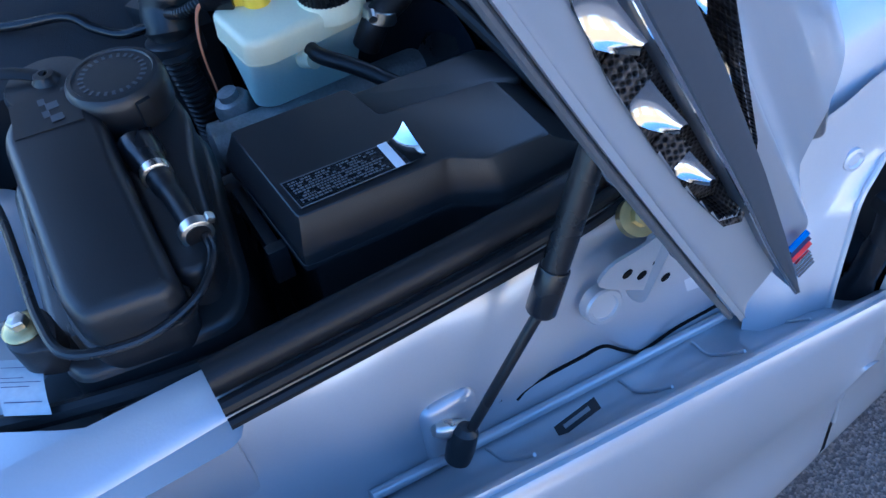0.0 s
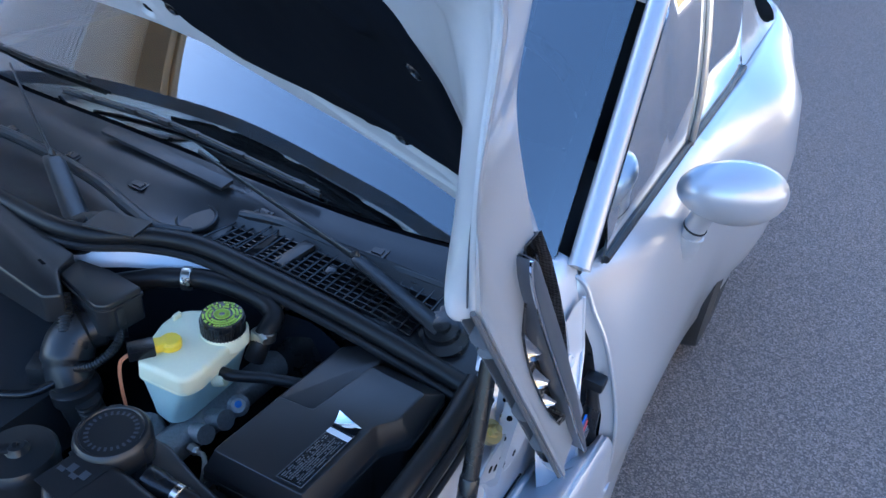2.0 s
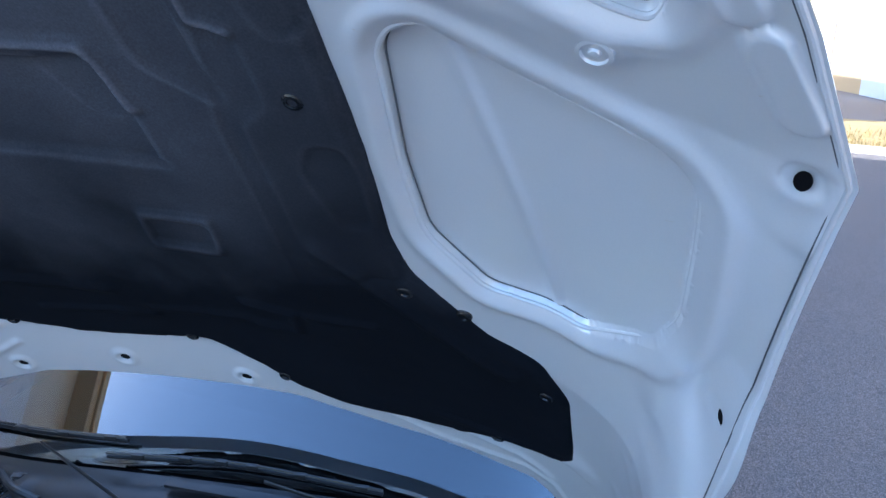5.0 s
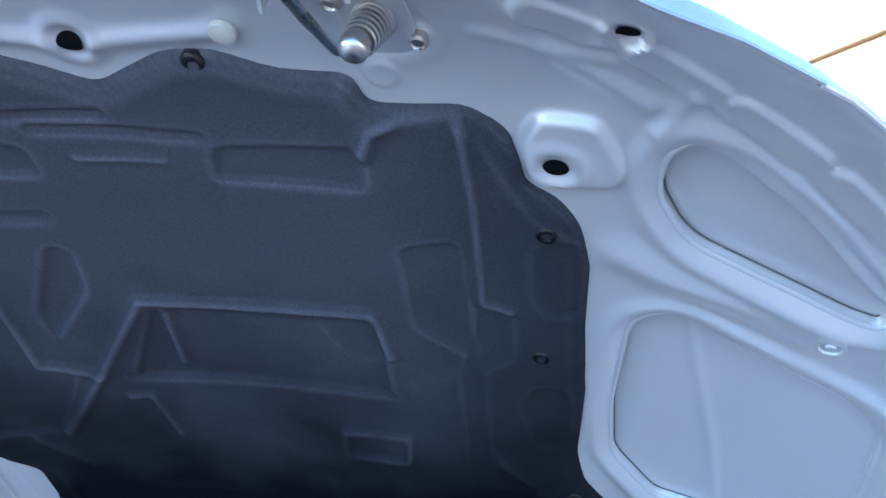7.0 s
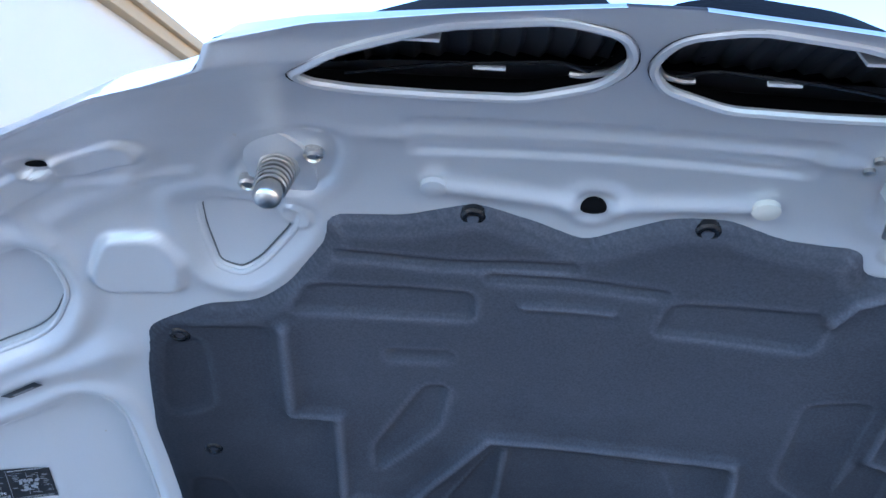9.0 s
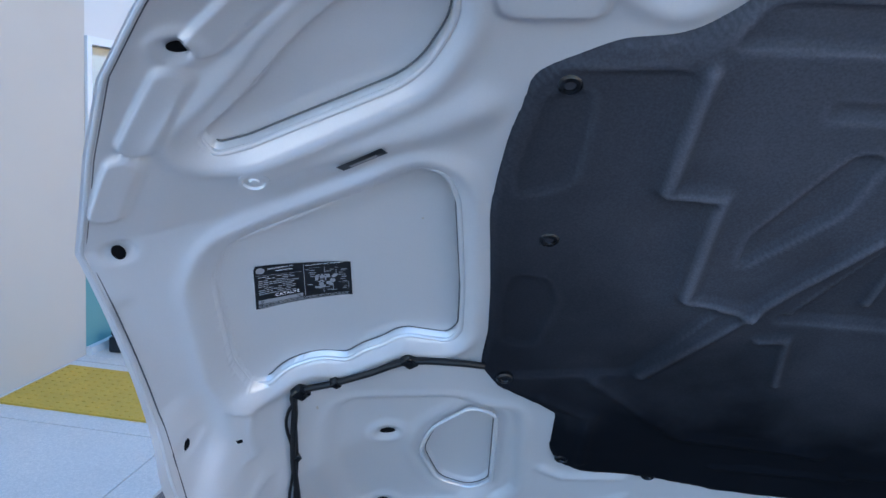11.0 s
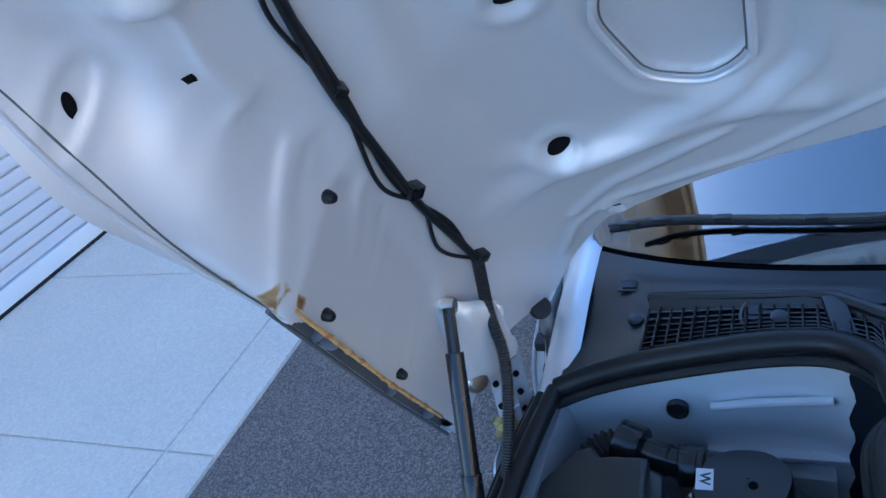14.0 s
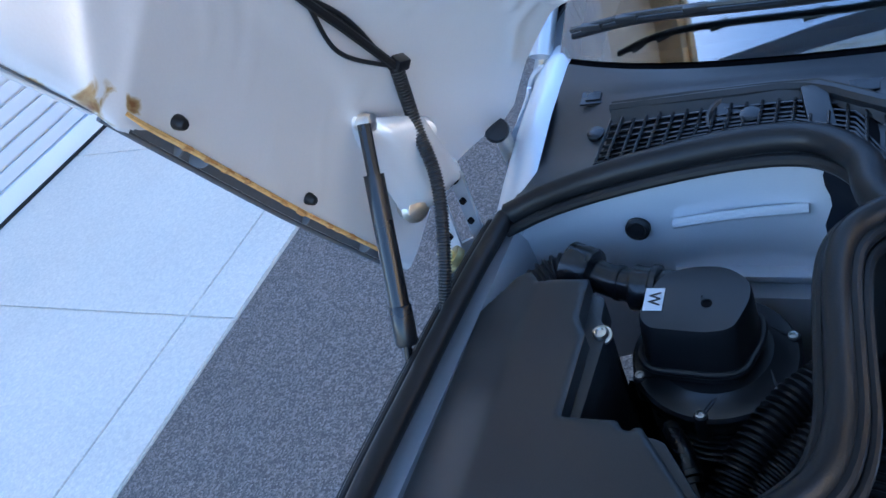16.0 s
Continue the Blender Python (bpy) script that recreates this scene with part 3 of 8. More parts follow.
def curve_at(k, v, t, level=False):
    """Smooth interpolation of rows v (given at k) at t; v and t run along the last axis."""
    i = np.clip(np.searchsorted(k, t) - 1, 0, len(k) - 2)
    h = k[i + 1] - k[i]
    u = np.clip((t - k[i]) / h, 0, 1)
    slope = np.empty_like(v)
    slope[..., 1:-1] = (v[..., 2:] - v[..., :-2]) / (k[2:] - k[:-2])
    slope[..., 0] = 0 if level else (v[..., 1] - v[..., 0]) / (k[1] - k[0])
    slope[..., -1] = (v[..., -1] - v[..., -2]) / (k[-1] - k[-2])
    take = (lambda a, j: a[j]) if v.ndim == 1 else (lambda a, j: a[np.arange(len(j)), j])
    a, b, c, d = take(v, i), take(v, i + 1), take(slope, i), take(slope, i + 1)
    return (2 * u**3 - 3 * u * u + 1) * a + (u**3 - 2 * u * u + u) * h * c + (3 * u * u - 2 * u**3) * b + (u**3 - u * u) * h * d


def half_width(r):
    return np.interp(r, XR, XE)


def base_n(x, r):
    x, r = np.atleast_1d(np.asarray(x, float)), np.clip(np.atleast_1d(np.asarray(r, float)), -0.21, 1.26)
    s = np.minimum(np.abs(x) / half_width(r), 1)
    rows = np.stack([curve_at(SK, NT[j], s, True) for j in range(len(RK))], -1)
    return curve_at(RK, rows, r)


def H(x, r, n):
    return Vector((x, r * CO - n * SO, 1.94 - r * SO - n * CO))


def step(a, b, t):
    t = np.clip((t - a) / (b - a), 0, 1)
    return t * t * (3 - 2 * t)


def inside(poly, x, r):
    """Signed distance to an outline, positive within."""
    P = np.array(poly, float)
    best, odd = np.full(x.shape, 1e9), np.zeros(x.shape, bool)
    for a, b in zip(P, np.roll(P, -1, 0)):
        e = b - a
        t = np.clip(((x - a[0]) * e[0] + (r - a[1]) * e[1]) / (e @ e), 0, 1)
        best = np.minimum(best, np.hypot(x - a[0] - t * e[0], r - a[1] - t * e[1]))
        cross = (a[1] > r) != (b[1] > r)
        odd ^= cross & (x < (b[0] - a[0]) * (r - a[1]) / (b[1] - a[1] + 1e-12) + a[0])
    return np.where(odd, best, -best)


def along(pts, x, r):
    """Distance to an open line."""
    best = np.full(x.shape, 1e9)
    for a, b in zip(pts, pts[1:]):
        a, e = np.array(a), np.array(b) - np.array(a)
        t = np.clip(((x - a[0]) * e[0] + (r - a[1]) * e[1]) / (e @ e), 0, 1)
        best = np.minimum(best, np.hypot(x - a[0] - t * e[0], r - a[1] - t * e[1]))
    return best


PAN_LEFT = rounded([(0.458, 0.312), (0.473, 0.285), (0.497, 0.275), (0.579, 0.317), (0.684, 0.361), (0.711, 0.388), (0.717, 0.45), (0.722, 0.558), (0.703, 0.611), (0.665, 0.642), (0.640, 0.660), (0.604, 0.650), (0.532, 0.640), (0.469, 0.557), (0.457, 0.453)], 0.02, 3)
PAN_RIGHT = rounded([(0.46, 0.32), (0.469, 0.285), (0.49, 0.271), (0.543, 0.30), (0.683, 0.36), (0.705, 0.40), (0.715, 0.54), (0.706, 0.587), (0.688, 0.598), (0.667, 0.58), (0.633, 0.576), (0.600, 0.59), (0.579, 0.572), (0.553, 0.56), (0.532, 0.542), (0.48, 0.561), (0.463, 0.54), (0.459, 0.46)], 0.015, 3)
PAN_FRONT = rounded([(0.452, 0.113), (0.453, 0.07), (0.468, 0.053), (0.497, 0.062), (0.56, 0.109), (0.62, 0.172), (0.662, 0.207), (0.657, 0.23), (0.63, 0.227), (0.555, 0.197), (0.485, 0.168)], 0.03, 6)
PAN_SMALL = rounded([(0.325, 0.04), (0.322, 0.009), (0.304, 0.004), (0.253, 0.012), (0.234, 0.021), (0.245, 0.044), (0.277, 0.084), (0.299, 0.10), (0.322, 0.089)], 0.01, 3)
PAN_REAR = rounded([(0.526, 0.823), (0.506, 0.759), (0.449, 0.708), (0.418, 0.728), (0.423, 0.912), (0.458, 0.935), (0.505, 0.906)], 0.02, 3)
SHELF_REAR = rounded([(0.63, 0.70), (0.612, 0.671), (0.54, 0.676), (0.4755, 0.676), (0.434, 0.699), (0.392, 0.710), (0.386, 0.755), (0.385, 0.931), (0.45, 0.975), (0.58, 0.99), (0.64, 0.95), (0.645, 0.80)], 0.03, 3)
CATCH_SEAT = rounded([(0.2835, -0.027), (0.254, -0.066), (0.218, -0.080), (0.195, -0.075), (0.193, -0.052), (0.207, -0.016), (0.232, -0.001), (0.265, -0.005)], 0.012, 4)
HOLLOW_FRONT = rounded([(0.34, 0.075), (0.355, 0.042), (0.40, 0.04), (0.425, 0.085), (0.42, 0.112), (0.352, 0.118)], 0.012, 3)
HOLES = [(0, 0, 0.0105), (0.372, 0.092, 0.0105), (0.405, -0.053, 0.008), (-0.405, -0.053, 0.008), (0.633, 0.104, 0.008), (-0.633, 0.104, 0.008), (0.761, 0.325, 0.010), (-0.758, 0.325, 0.010), (0.764, 0.613, 0.008), (-0.764, 0.613, 0.008), (-0.567, 0.77, 0.011), (-0.5917, 0.972, 0.011), (-0.5697, 1.1105, 0.006), (0.139, 0.972, 0.008), (-0.06, 0.955, 0.008), (-0.25, 0.985, 0.008)]


def near(poly, a, r, where=True):
    """Signed distance to an outline where it is close, else -1."""
    P = np.array(poly)
    m = (a > P[:, 0].min() - 0.06) & (a < P[:, 0].max() + 0.06) & (r > P[:, 1].min() - 0.06) & (r < P[:, 1].max() + 0.06) & where
    q = np.full(a.shape, -1.0)
    if m.any():
        q[m] = inside(poly, a[m], r[m])
    return q


def drawn_to(poly, x, r, side, reach=0.0021, at=0.0):
    """Moves points that lie close to an outline onto it."""
    a = np.abs(x)
    q = near(poly, a, r, (x > 0) == (side > 0)) - at
    m = np.abs(q) < reach
    e = 1e-4
    ax, rr = a[m], r[m]
    gx = (inside(poly, ax + e, rr) - inside(poly, ax - e, rr)) / (2 * e)
    gr = (inside(poly, ax, rr + e) - inside(poly, ax, rr - e)) / (2 * e)
    x, r = x.copy(), r.copy()
    x[m] = side * (ax - q[m] * gx)
    r[m] = rr - q[m] * gr
    return x, r


def stamped(x, r):
    """Height of the pressed shapes of the inner panel above its smooth base."""
    a, left = np.abs(x), x > 0
    d = np.zeros_like(x)

    def panel(poly, depth, where=True, lip=0.0035, width=0.010):
        nonlocal d
        q = near(poly, a, r, where)
        d = d - depth * step(-0.004, width, q) + lip * np.exp(-(((q + 0.010) / 0.007) ** 2))

    def cutout(poly, depth, where=True, lip=0.006, groove=0.0, wall=0.003):
        """An opening with a rolled lip that falls sharply to the skin behind it."""
        nonlocal d
        q = near(poly, a, r, where)
        roll = np.clip((q + 0.014) / 0.014, 0, 1)
        d = d + lip * np.exp(-(((q + 0.018) / 0.010) ** 2)) - 0.3 * depth * roll**2 - 0.7 * depth * step(0.0002, wall, q) - groove * step(0.0002, 0.0028, q) * (1 - step(0.0035, 0.0065, q))

    cutout(PAN_LEFT, 0.016, left)
    cutout(PAN_RIGHT, 0.016, ~left)
    cutout(PAN_FRONT, 0.016)
    cutout(PAN_SMALL, 0.008, ~left, 0.004, 0, 0.004)
    q = np.hypot(x + 0.242, r - 0.026)
    d += 0.005 * (1 - step(0.012, 0.016, q))
    q = np.hypot(x - 0.239, r - 0.0186)
    d += 0.0025 * (1 - step(0.012, 0.015, q))
    # fold across the nose between the kidneys and the catch line
    d -= 0.004 * step(-0.050, -0.058, r) * step(0.150, 0.135, a) * step(-0.10, -0.09, r)
    panel(SHELF_REAR, 0.008, ~left, 0.002, 0.012)
    panel(CATCH_SEAT, 0.0035, True, 0.0015, 0.004)
    cutout(PAN_REAR, 0.009, ~left, 0.003, 0, 0.006)
    panel(HOLLOW_FRONT, -0.011, True, 0.0, 0.006)
    # a crease across each of the large side panels
    q = np.where(inside(PAN_LEFT, a, r) > 0.006, along([(0.505, 0.27), (0.517, 0.3065), (0.543, 0.394), (0.574, 0.497), (0.613, 0.665)], a, r), 1)
    d += 0.0036 * np.exp(-((q / 0.0065) ** 2)) * left
    q = np.where(inside(PAN_RIGHT, a, r) > 0.006, along([(0.545, 0.27), (0.565, 0.42), (0.585, 0.60)], a, r), 1)
    d += 0.0012 * np.exp(-((q / 0.012) ** 2)) * ~left
    # beads beside the centre hole, ribs towards the nose and along the flanks
    for line, w, h in (
        ([(-0.125, -0.014), (0, 0.004), (0.125, -0.014)], 0.009, 0.007),
        ([(0.43, 0.02), (0.36, -0.02), (0.33, -0.06)], 0.009, 0.004),
        ([(0.31, -0.03), (0.40, -0.02)], 0.006, 0.003), ([(0.455, 0.0), (0.45, 0.03), (0.44, 0.045)], 0.006, 0.004),
        ([(0.44, 0.20), (0.47, 0.215), (0.58, 0.245), (0.62, 0.259)], 0.020, 0.009),
    ) + (
        ([(0.66, 1.00), (0.57, 0.995), (0.466, 0.965), (0.38, 0.98)], 0.016, 0.007),
        ([(0.704, 0.60), (0.715, 0.69)], 0.014, 0.006), ([(0.70, 0.82), (0.72, 0.89)], 0.006, 0.004),
        ([(0.715, 0.75), (0.735, 0.80)], 0.012, 0.007), ([(0.7, 0.95), (0.72, 1.02)], 0.008, 0.004),
        ([(0.775, 0.40), (0.772, 0.55)], 0.012, -0.004),
    ) + (
        ([(0.735, 0.66), (0.728, 0.60)], 0.016, 0.005), ([(0.45, 1.0), (0.56, 1.055), (0.61, 1.10)], 0.007, 0.004),
        ([(0.647, 1.182), (0.618, 1.128), (0.57, 1.091), (0.4375, 1.056), (0.313, 0.977), (0.228, 0.925)], 0.006, 0.0035),
        ([(0.66, 1.023), (0.571, 0.997), (0.499, 0.970), (0.434, 0.950)], 0.013, 0.006), ([(0.353, 0.8625), (0.320, 0.884), (0.235, 0.879)], 0.008, 0.004),
    ):
        d += h * np.exp(-((along(line, a, r) / w) ** 2))
    # crisp beads and flat pads of the right flank
    for line, w, h in (
        ([(0.7115, 0.739), (0.7168, 0.748), (0.7292, 0.771)], 0.0045, 0.0035), ([(0.7054, 0.754), (0.7131, 0.7625), (0.7202, 0.781)], 0.004, -0.003),
        ([(0.7028, 0.821), (0.7152, 0.845)], 0.0035, 0.0035), ([(0.7059, 0.862), (0.7120, 0.872), (0.7180, 0.876)], 0.0035, -0.003),
        ([(0.702, 0.761), (0.704, 0.828), (0.726, 0.999)], 0.006, -0.003), ([(0.7341, 0.989), (0.7452, 1.0054)], 0.004, 0.003), ([(0.737, 0.93), (0.748, 0.96)], 0.005, 0.003),
        ([(0.7165, 0.603), (0.7024, 0.6154), (0.7106, 0.6568), (0.7085, 0.6945), (0.7163, 0.690)], 0.004, 0.003),
    ):
        d += h * np.exp(-((along(line, a, r) / w) ** 2)) * ~left
    # flat pressed pads along the front flanks
    for line in ([(0.418, -0.033), (0.463, -0.006)], [(0.484, 0.004), (0.535, 0.036)], [(0.556, 0.052), (0.615, 0.102)], [(0.648, 0.134), (0.695, 0.195)], [(0.713, 0.218), (0.745, 0.268)], [(0.345, -0.062), (0.385, -0.048)]):
        d += 0.0065 * (1 - step(0.009, 0.017, along(line, a, r)))
    d += 0.004 * np.exp(-((np.abs(r + 0.075) / 0.008) ** 2)) * step(0.2, 0.15, a)
    # pressed dimples round the holes
    for hx, hr, rad in HOLES:
        q = np.hypot(x - hx, r - hr)
        d += (0.004 if abs(hx) < 0.75 else 0.0012) * np.exp(-(((q - rad * 1.9) / (rad * 0.7)) ** 2)) - 0.002 * step(rad * 1.6, rad * 1.1, q)
    return d


def inner_n(x, r):
    return base_n(x, r) + stamped(np.atleast_1d(np.asarray(x, float)), np.atleast_1d(np.asarray(r, float)))


KIDNEY = rounded([(0.206, -0.148), (0.18, -0.166), (0.113, -0.190), (0.05, -0.198), (0.014, -0.188), (0.004, -0.163), (0.018, -0.139), (0.064, -0.121), (0.121, -0.122), (0.177, -0.127), (0.2, -0.136)], 0.012, 3)
GILL = [(0.812, 0.178), (0.859, 0.183), (0.91, 0.193), (0.966, 0.207), (1.009, 0.222), (1.062, 0.24), (1.10, 0.262), (1.113, 0.277), (1.10, 0.285), (1.05, 0.281), (1.0, 0.274), (0.943, 0.264), (0.90, 0.252), (0.875, 0.243), (0.847, 0.222), (0.81, 0.207), (0.80, 0.195)]


def shell(outer):
    """One skin of the bonnet as a grid of (x, r) over its outline."""
    m = 1 if outer else 2
    su = np.concatenate([np.linspace(0, 0.86, 116 * m), np.linspace(0.86, 0.965, 24 * m)[1:], np.linspace(0.965, 1, 60 if outer else 30)[1:]])
    s = np.concatenate([-su[:0:-1], su])
    v = np.concatenate([np.linspace(0, 0.14, 40), np.linspace(0.14, 0.68, 100)[1:], np.linspace(0.68, 1, 220)[1:]]) if outer else np.concatenate([np.linspace(0, 0.14, 80), np.linspace(0.14, 1, 380)[1:]])
    rear = np.interp(np.abs(s), REAR_S, REAR_R)
    r = -0.21 + v[:, None] * (rear[None] + 0.21)
    x = s[None] * half_width(r)
    shape, x, r = x.shape, x.ravel(), r.ravel()
    if not outer:
        for poly, side in ((PAN_LEFT, 1), (PAN_RIGHT, -1), (PAN_FRONT, 1), (PAN_FRONT, -1), (PAN_SMALL, -1), (PAN_REAR, -1), (KIDNEY, 1), (KIDNEY, -1)):
            x, r = drawn_to(poly, x, r, side)
            x, r = drawn_to(poly, x, r, side, 0.0013, 0.0033)
    n = base_n(x, r)
    a = np.abs(np.broadcast_to(s, shape).ravel())
    if outer:
        edge = 1 - step(0.965, 1.0, a)
        nose = step(-0.21, -0.16, r)
        n = n - (0.004 + (0.024 * edge * nose)) - step(0.45, 0.75, r) * (0.014 * step(0.82, 0.93, a) + 0.036 * step(0.92, 0.975, a)) * (1 - step(0.975, 1.0, a))
        w = step(0.62, 0.78, r) * step(0.95, 0.972, a) * (1 - step(0.992, 1.0, a))
        x = x * (1 - w) + np.sign(x) * w * (0.762 + 0.034 * (r - 0.8) / 0.46)
    else:
        n = n + stamped(x, r) * (1 - step(0.985, 1.0, a))
        n += 0.0015 * np.exp(-(((a - 0.985) / 0.012) ** 2)) * step(0.70, 0.62, r)
        n -= 0.002 * step(0.967, 0.973, a) * (1 - step(0.991, 0.998, a)) * step(0.792, 0.80, r)
    pts = [tuple(H(*p)) for p in zip(x, r, n)]
    R, Cn = shape
    fx = 0.25 * (x.reshape(shape)[:-1, :-1] + x.reshape(shape)[1:, :-1] + x.reshape(shape)[:-1, 1:] + x.reshape(shape)[1:, 1:])
    fr = 0.25 * (r.reshape(shape)[:-1, :-1] + r.reshape(shape)[1:, :-1] + r.reshape(shape)[:-1, 1:] + r.reshape(shape)[1:, 1:])
    fn = 0.25 * (n.reshape(shape)[:-1, :-1] + n.reshape(shape)[1:, :-1] + n.reshape(shape)[:-1, 1:] + n.reshape(shape)[1:, 1:])
    drop = (inside(KIDNEY, np.abs(fx).ravel(), fr.ravel()) > 0).reshape(fx.shape)
    if not outer:
        fa = 0.5 * (a.reshape(shape)[:-1, :-1] + a.reshape(shape)[1:, 1:])
        drop |= (fa > 0.968) & (fa < 0.990) & (fr > 0.80) & (fr < 1.17)
    if outer:
        drop |= ((inside(GILL, fr.ravel(), fn.ravel()) > 0) & (np.abs(fx).ravel() > 0.735)).reshape(fx.shape)
    F = []
    for i in range(R - 1):
        for j in range(Cn - 1):
            if not drop[i, j]:
                q = (i * Cn + j, i * Cn + j + 1, (i + 1) * Cn + j + 1, (i + 1) * Cn + j)
                F.append(q if outer else q[::-1])
    rim = [i * Cn + Cn - 1 for i in range(R)] + [(R - 1) * Cn + j for j in range(Cn - 2, -1, -1)] + [i * Cn for i in range(R - 2, -1, -1)]
    return pts, F, rim


def hood_line(pts, off=0.0, skin=None):
    """World points of a line of (x, r) lying on the inner panel, lifted by off."""
    f = skin or inner_n
    return [H(x, r, float(f(x, r)[0]) + off) for x, r in pts]


def on_hood(x, r, off=0.0):
    """A frame on the inner panel: the place, and the way out of it."""
    e = 0.012
    n = float(base_n(x, r)[0])
    gx = float(base_n(x + e, r)[0] - base_n(x - e, r)[0]) / (2 * e)
    gr = float(base_n(x, r + e)[0] - base_n(x, r - e)[0]) / (2 * e)
    out = (H(-gx, -gr, 1) - H(0, 0, 0)).normalized()
    return H(x, r, float(inner_n(x, r)[0]) + off), out


def patch(poly, cell, height, skirt=0.0, place=H):
    """A sheet over an outline: a grid whose rim is drawn to the outline; height(x, r) gives n; place maps to the world."""
    P = np.array(poly, float)
    x0, r0 = P.min(0) - cell
    nx, nr = (np.ceil((P.max(0) - P.min(0)) / cell) + 3).astype(int)
    gx, gr = np.meshgrid(x0 + cell * np.arange(nx), r0 + cell * np.arange(nr))
    cx, cr = gx[:-1, :-1] + cell / 2, gr[:-1, :-1] + cell / 2
    keep = (inside(poly, cx.ravel(), cr.ravel()) > 0).reshape(cx.shape)
    used = np.zeros(gx.shape, bool)
    for di in (0, 1):
        for dj in (0, 1):
            used[di : di + keep.shape[0], dj : dj + keep.shape[1]] |= keep
    full = np.ones(gx.shape, bool)
    for di in (0, 1):
        for dj in (0, 1):
            k = np.zeros(gx.shape, bool)
            k[di : di + keep.shape[0], dj : dj + keep.shape[1]] = keep
            full &= k
    rim = used & ~full
    for i, j in zip(*np.nonzero(rim)):
        best, at = 1e9, None
        for a, b in zip(P, np.roll(P, -1, 0)):
            e = b - a
            t = min(max(((gx[i, j] - a[0]) * e[0] + (gr[i, j] - a[1]) * e[1]) / (e @ e), 0), 1)
            w = a + t * e
            q = math.hypot(w[0] - gx[i, j], w[1] - gr[i, j])
            if q < best:
                best, at = q, w
        gx[i, j], gr[i, j] = at
    idx = -np.ones(gx.shape, int)
    idx[used] = np.arange(used.sum())
    n = height(gx[used], gr[used])
    if skirt:
        n = np.where(rim[used], n - skirt, n)
    V = [place(*p) for p in zip(gx[used], gr[used], n)]
    F = [(idx[i, j], idx[i + 1, j], idx[i + 1, j + 1], idx[i, j + 1]) for i, j in zip(*np.nonzero(keep))]
    return V, [tuple(int(k) for k in f) for f in F]


car = thing("car", (0, 1.0, 0), "silver two-seat coupe parked with its bonnet raised", "car")
inner, f_in, rim_in = shell(False)
outer, f_out, rim_out = shell(True)
bonnet = part("bonnet", (outer, f_out), SILVER, car, "silver clamshell bonnet propped wide open", sharp=40)
def rim_points(pts, rim, count):
    """Evenly spaced points along a rim."""
    P = [Vector(pts[i]) for i in rim]
    L = [0.0]
    for a, b in zip(P, P[1:]):
        L.append(L[-1] + (b - a).length)
    out, j = [], 0
    for i in range(count):
        d = L[-1] * i / (count - 1)
        while j < len(P) - 2 and L[j + 1] < d:
            j += 1
        out.append(P[j].lerp(P[j + 1], min((d - L[j]) / max(L[j + 1] - L[j], 1e-9), 1)))
    return out


hem_a, hem_b = rim_points(inner, rim_in, 700), rim_points(outer, rim_out, 700)
part("hem", grid([hem_a, [a.lerp(b, 0.5) + (a - b) * 0.0 for a, b in zip(hem_a, hem_b)], hem_b]), SILVER, bonnet)
def add_rust(m, spots):
    """Brown and ochre seepage round a few places of a painted panel, broken up by noise; spots: centre, reach."""
    nt = m.node_tree
    b, tc = nt.nodes["Principled BSDF"], nt.nodes["Texture Coordinate"]
    breakup = nt.nodes.new("ShaderNodeTexNoise")
    breakup.inputs["Scale"].default_value, breakup.inputs["Detail"].default_value, breakup.inputs["Distortion"].default_value = 55, 7, 0.8
    nt.links.new(tc.outputs["Object"], breakup.inputs["Vector"])
    total = None
    for at, reach in spots:
        gap = nt.nodes.new("ShaderNodeVectorMath")
        gap.operation = "DISTANCE"
        gap.inputs[1].default_value = at - ROOT[bonnet]
        nt.links.new(tc.outputs["Object"], gap.inputs[0])
        near_by = nt.nodes.new("ShaderNodeMapRange")
        near_by.inputs["From Min"].default_value, near_by.inputs["From Max"].default_value = reach, reach * 0.1
        nt.links.new(gap.outputs["Value"], near_by.inputs["Value"])
        if total:
            both_of = nt.nodes.new("ShaderNodeMath")
            both_of.operation = "MAXIMUM"
            nt.links.new(total, both_of.inputs[0])
            nt.links.new(near_by.outputs["Result"], both_of.inputs[1])
            total = both_of.outputs[0]
        else:
            total = near_by.outputs["Result"]
    push = nt.nodes.new("ShaderNodeMath")
    push.operation, push.inputs[1].default_value = "MULTIPLY_ADD", 0.55
    nt.links.new(total, push.inputs[0])
    nt.links.new(breakup.outputs["Fac"], push.inputs[2])
    edge = nt.nodes.new("ShaderNodeValToRGB")
    stops = edge.color_ramp.elements
    stops[0].position, stops[0].color = 0.74, (0, 0, 0, 1)
    stops[1].position, stops[1].color = 0.86, (1, 1, 1, 1)
    nt.links.new(push.outputs[0], edge.inputs["Fac"])
    tone = nt.nodes.new("ShaderNodeValToRGB")
    tone.color_ramp.elements[0].position, tone.color_ramp.elements[0].color = 0.74, (0.50, 0.40, 0.20, 1)
    tone.color_ramp.elements[1].position, tone.color_ramp.elements[1].color = 1.0, (0.20, 0.09, 0.03, 1)
    nt.links.new(push.outputs[0], tone.inputs["Fac"])
    blend = nt.nodes.new("ShaderNodeMix")
    blend.data_type = "RGBA"
    nt.links.new(edge.outputs["Color"], blend.inputs["Factor"])
    nt.links.new(nt.nodes["Mix"].outputs["Result"], blend.inputs["A"])
    nt.links.new(tone.outputs["Color"], blend.inputs["B"])
    nt.links.new(blend.outputs["Result"], b.inputs["Base Color"])


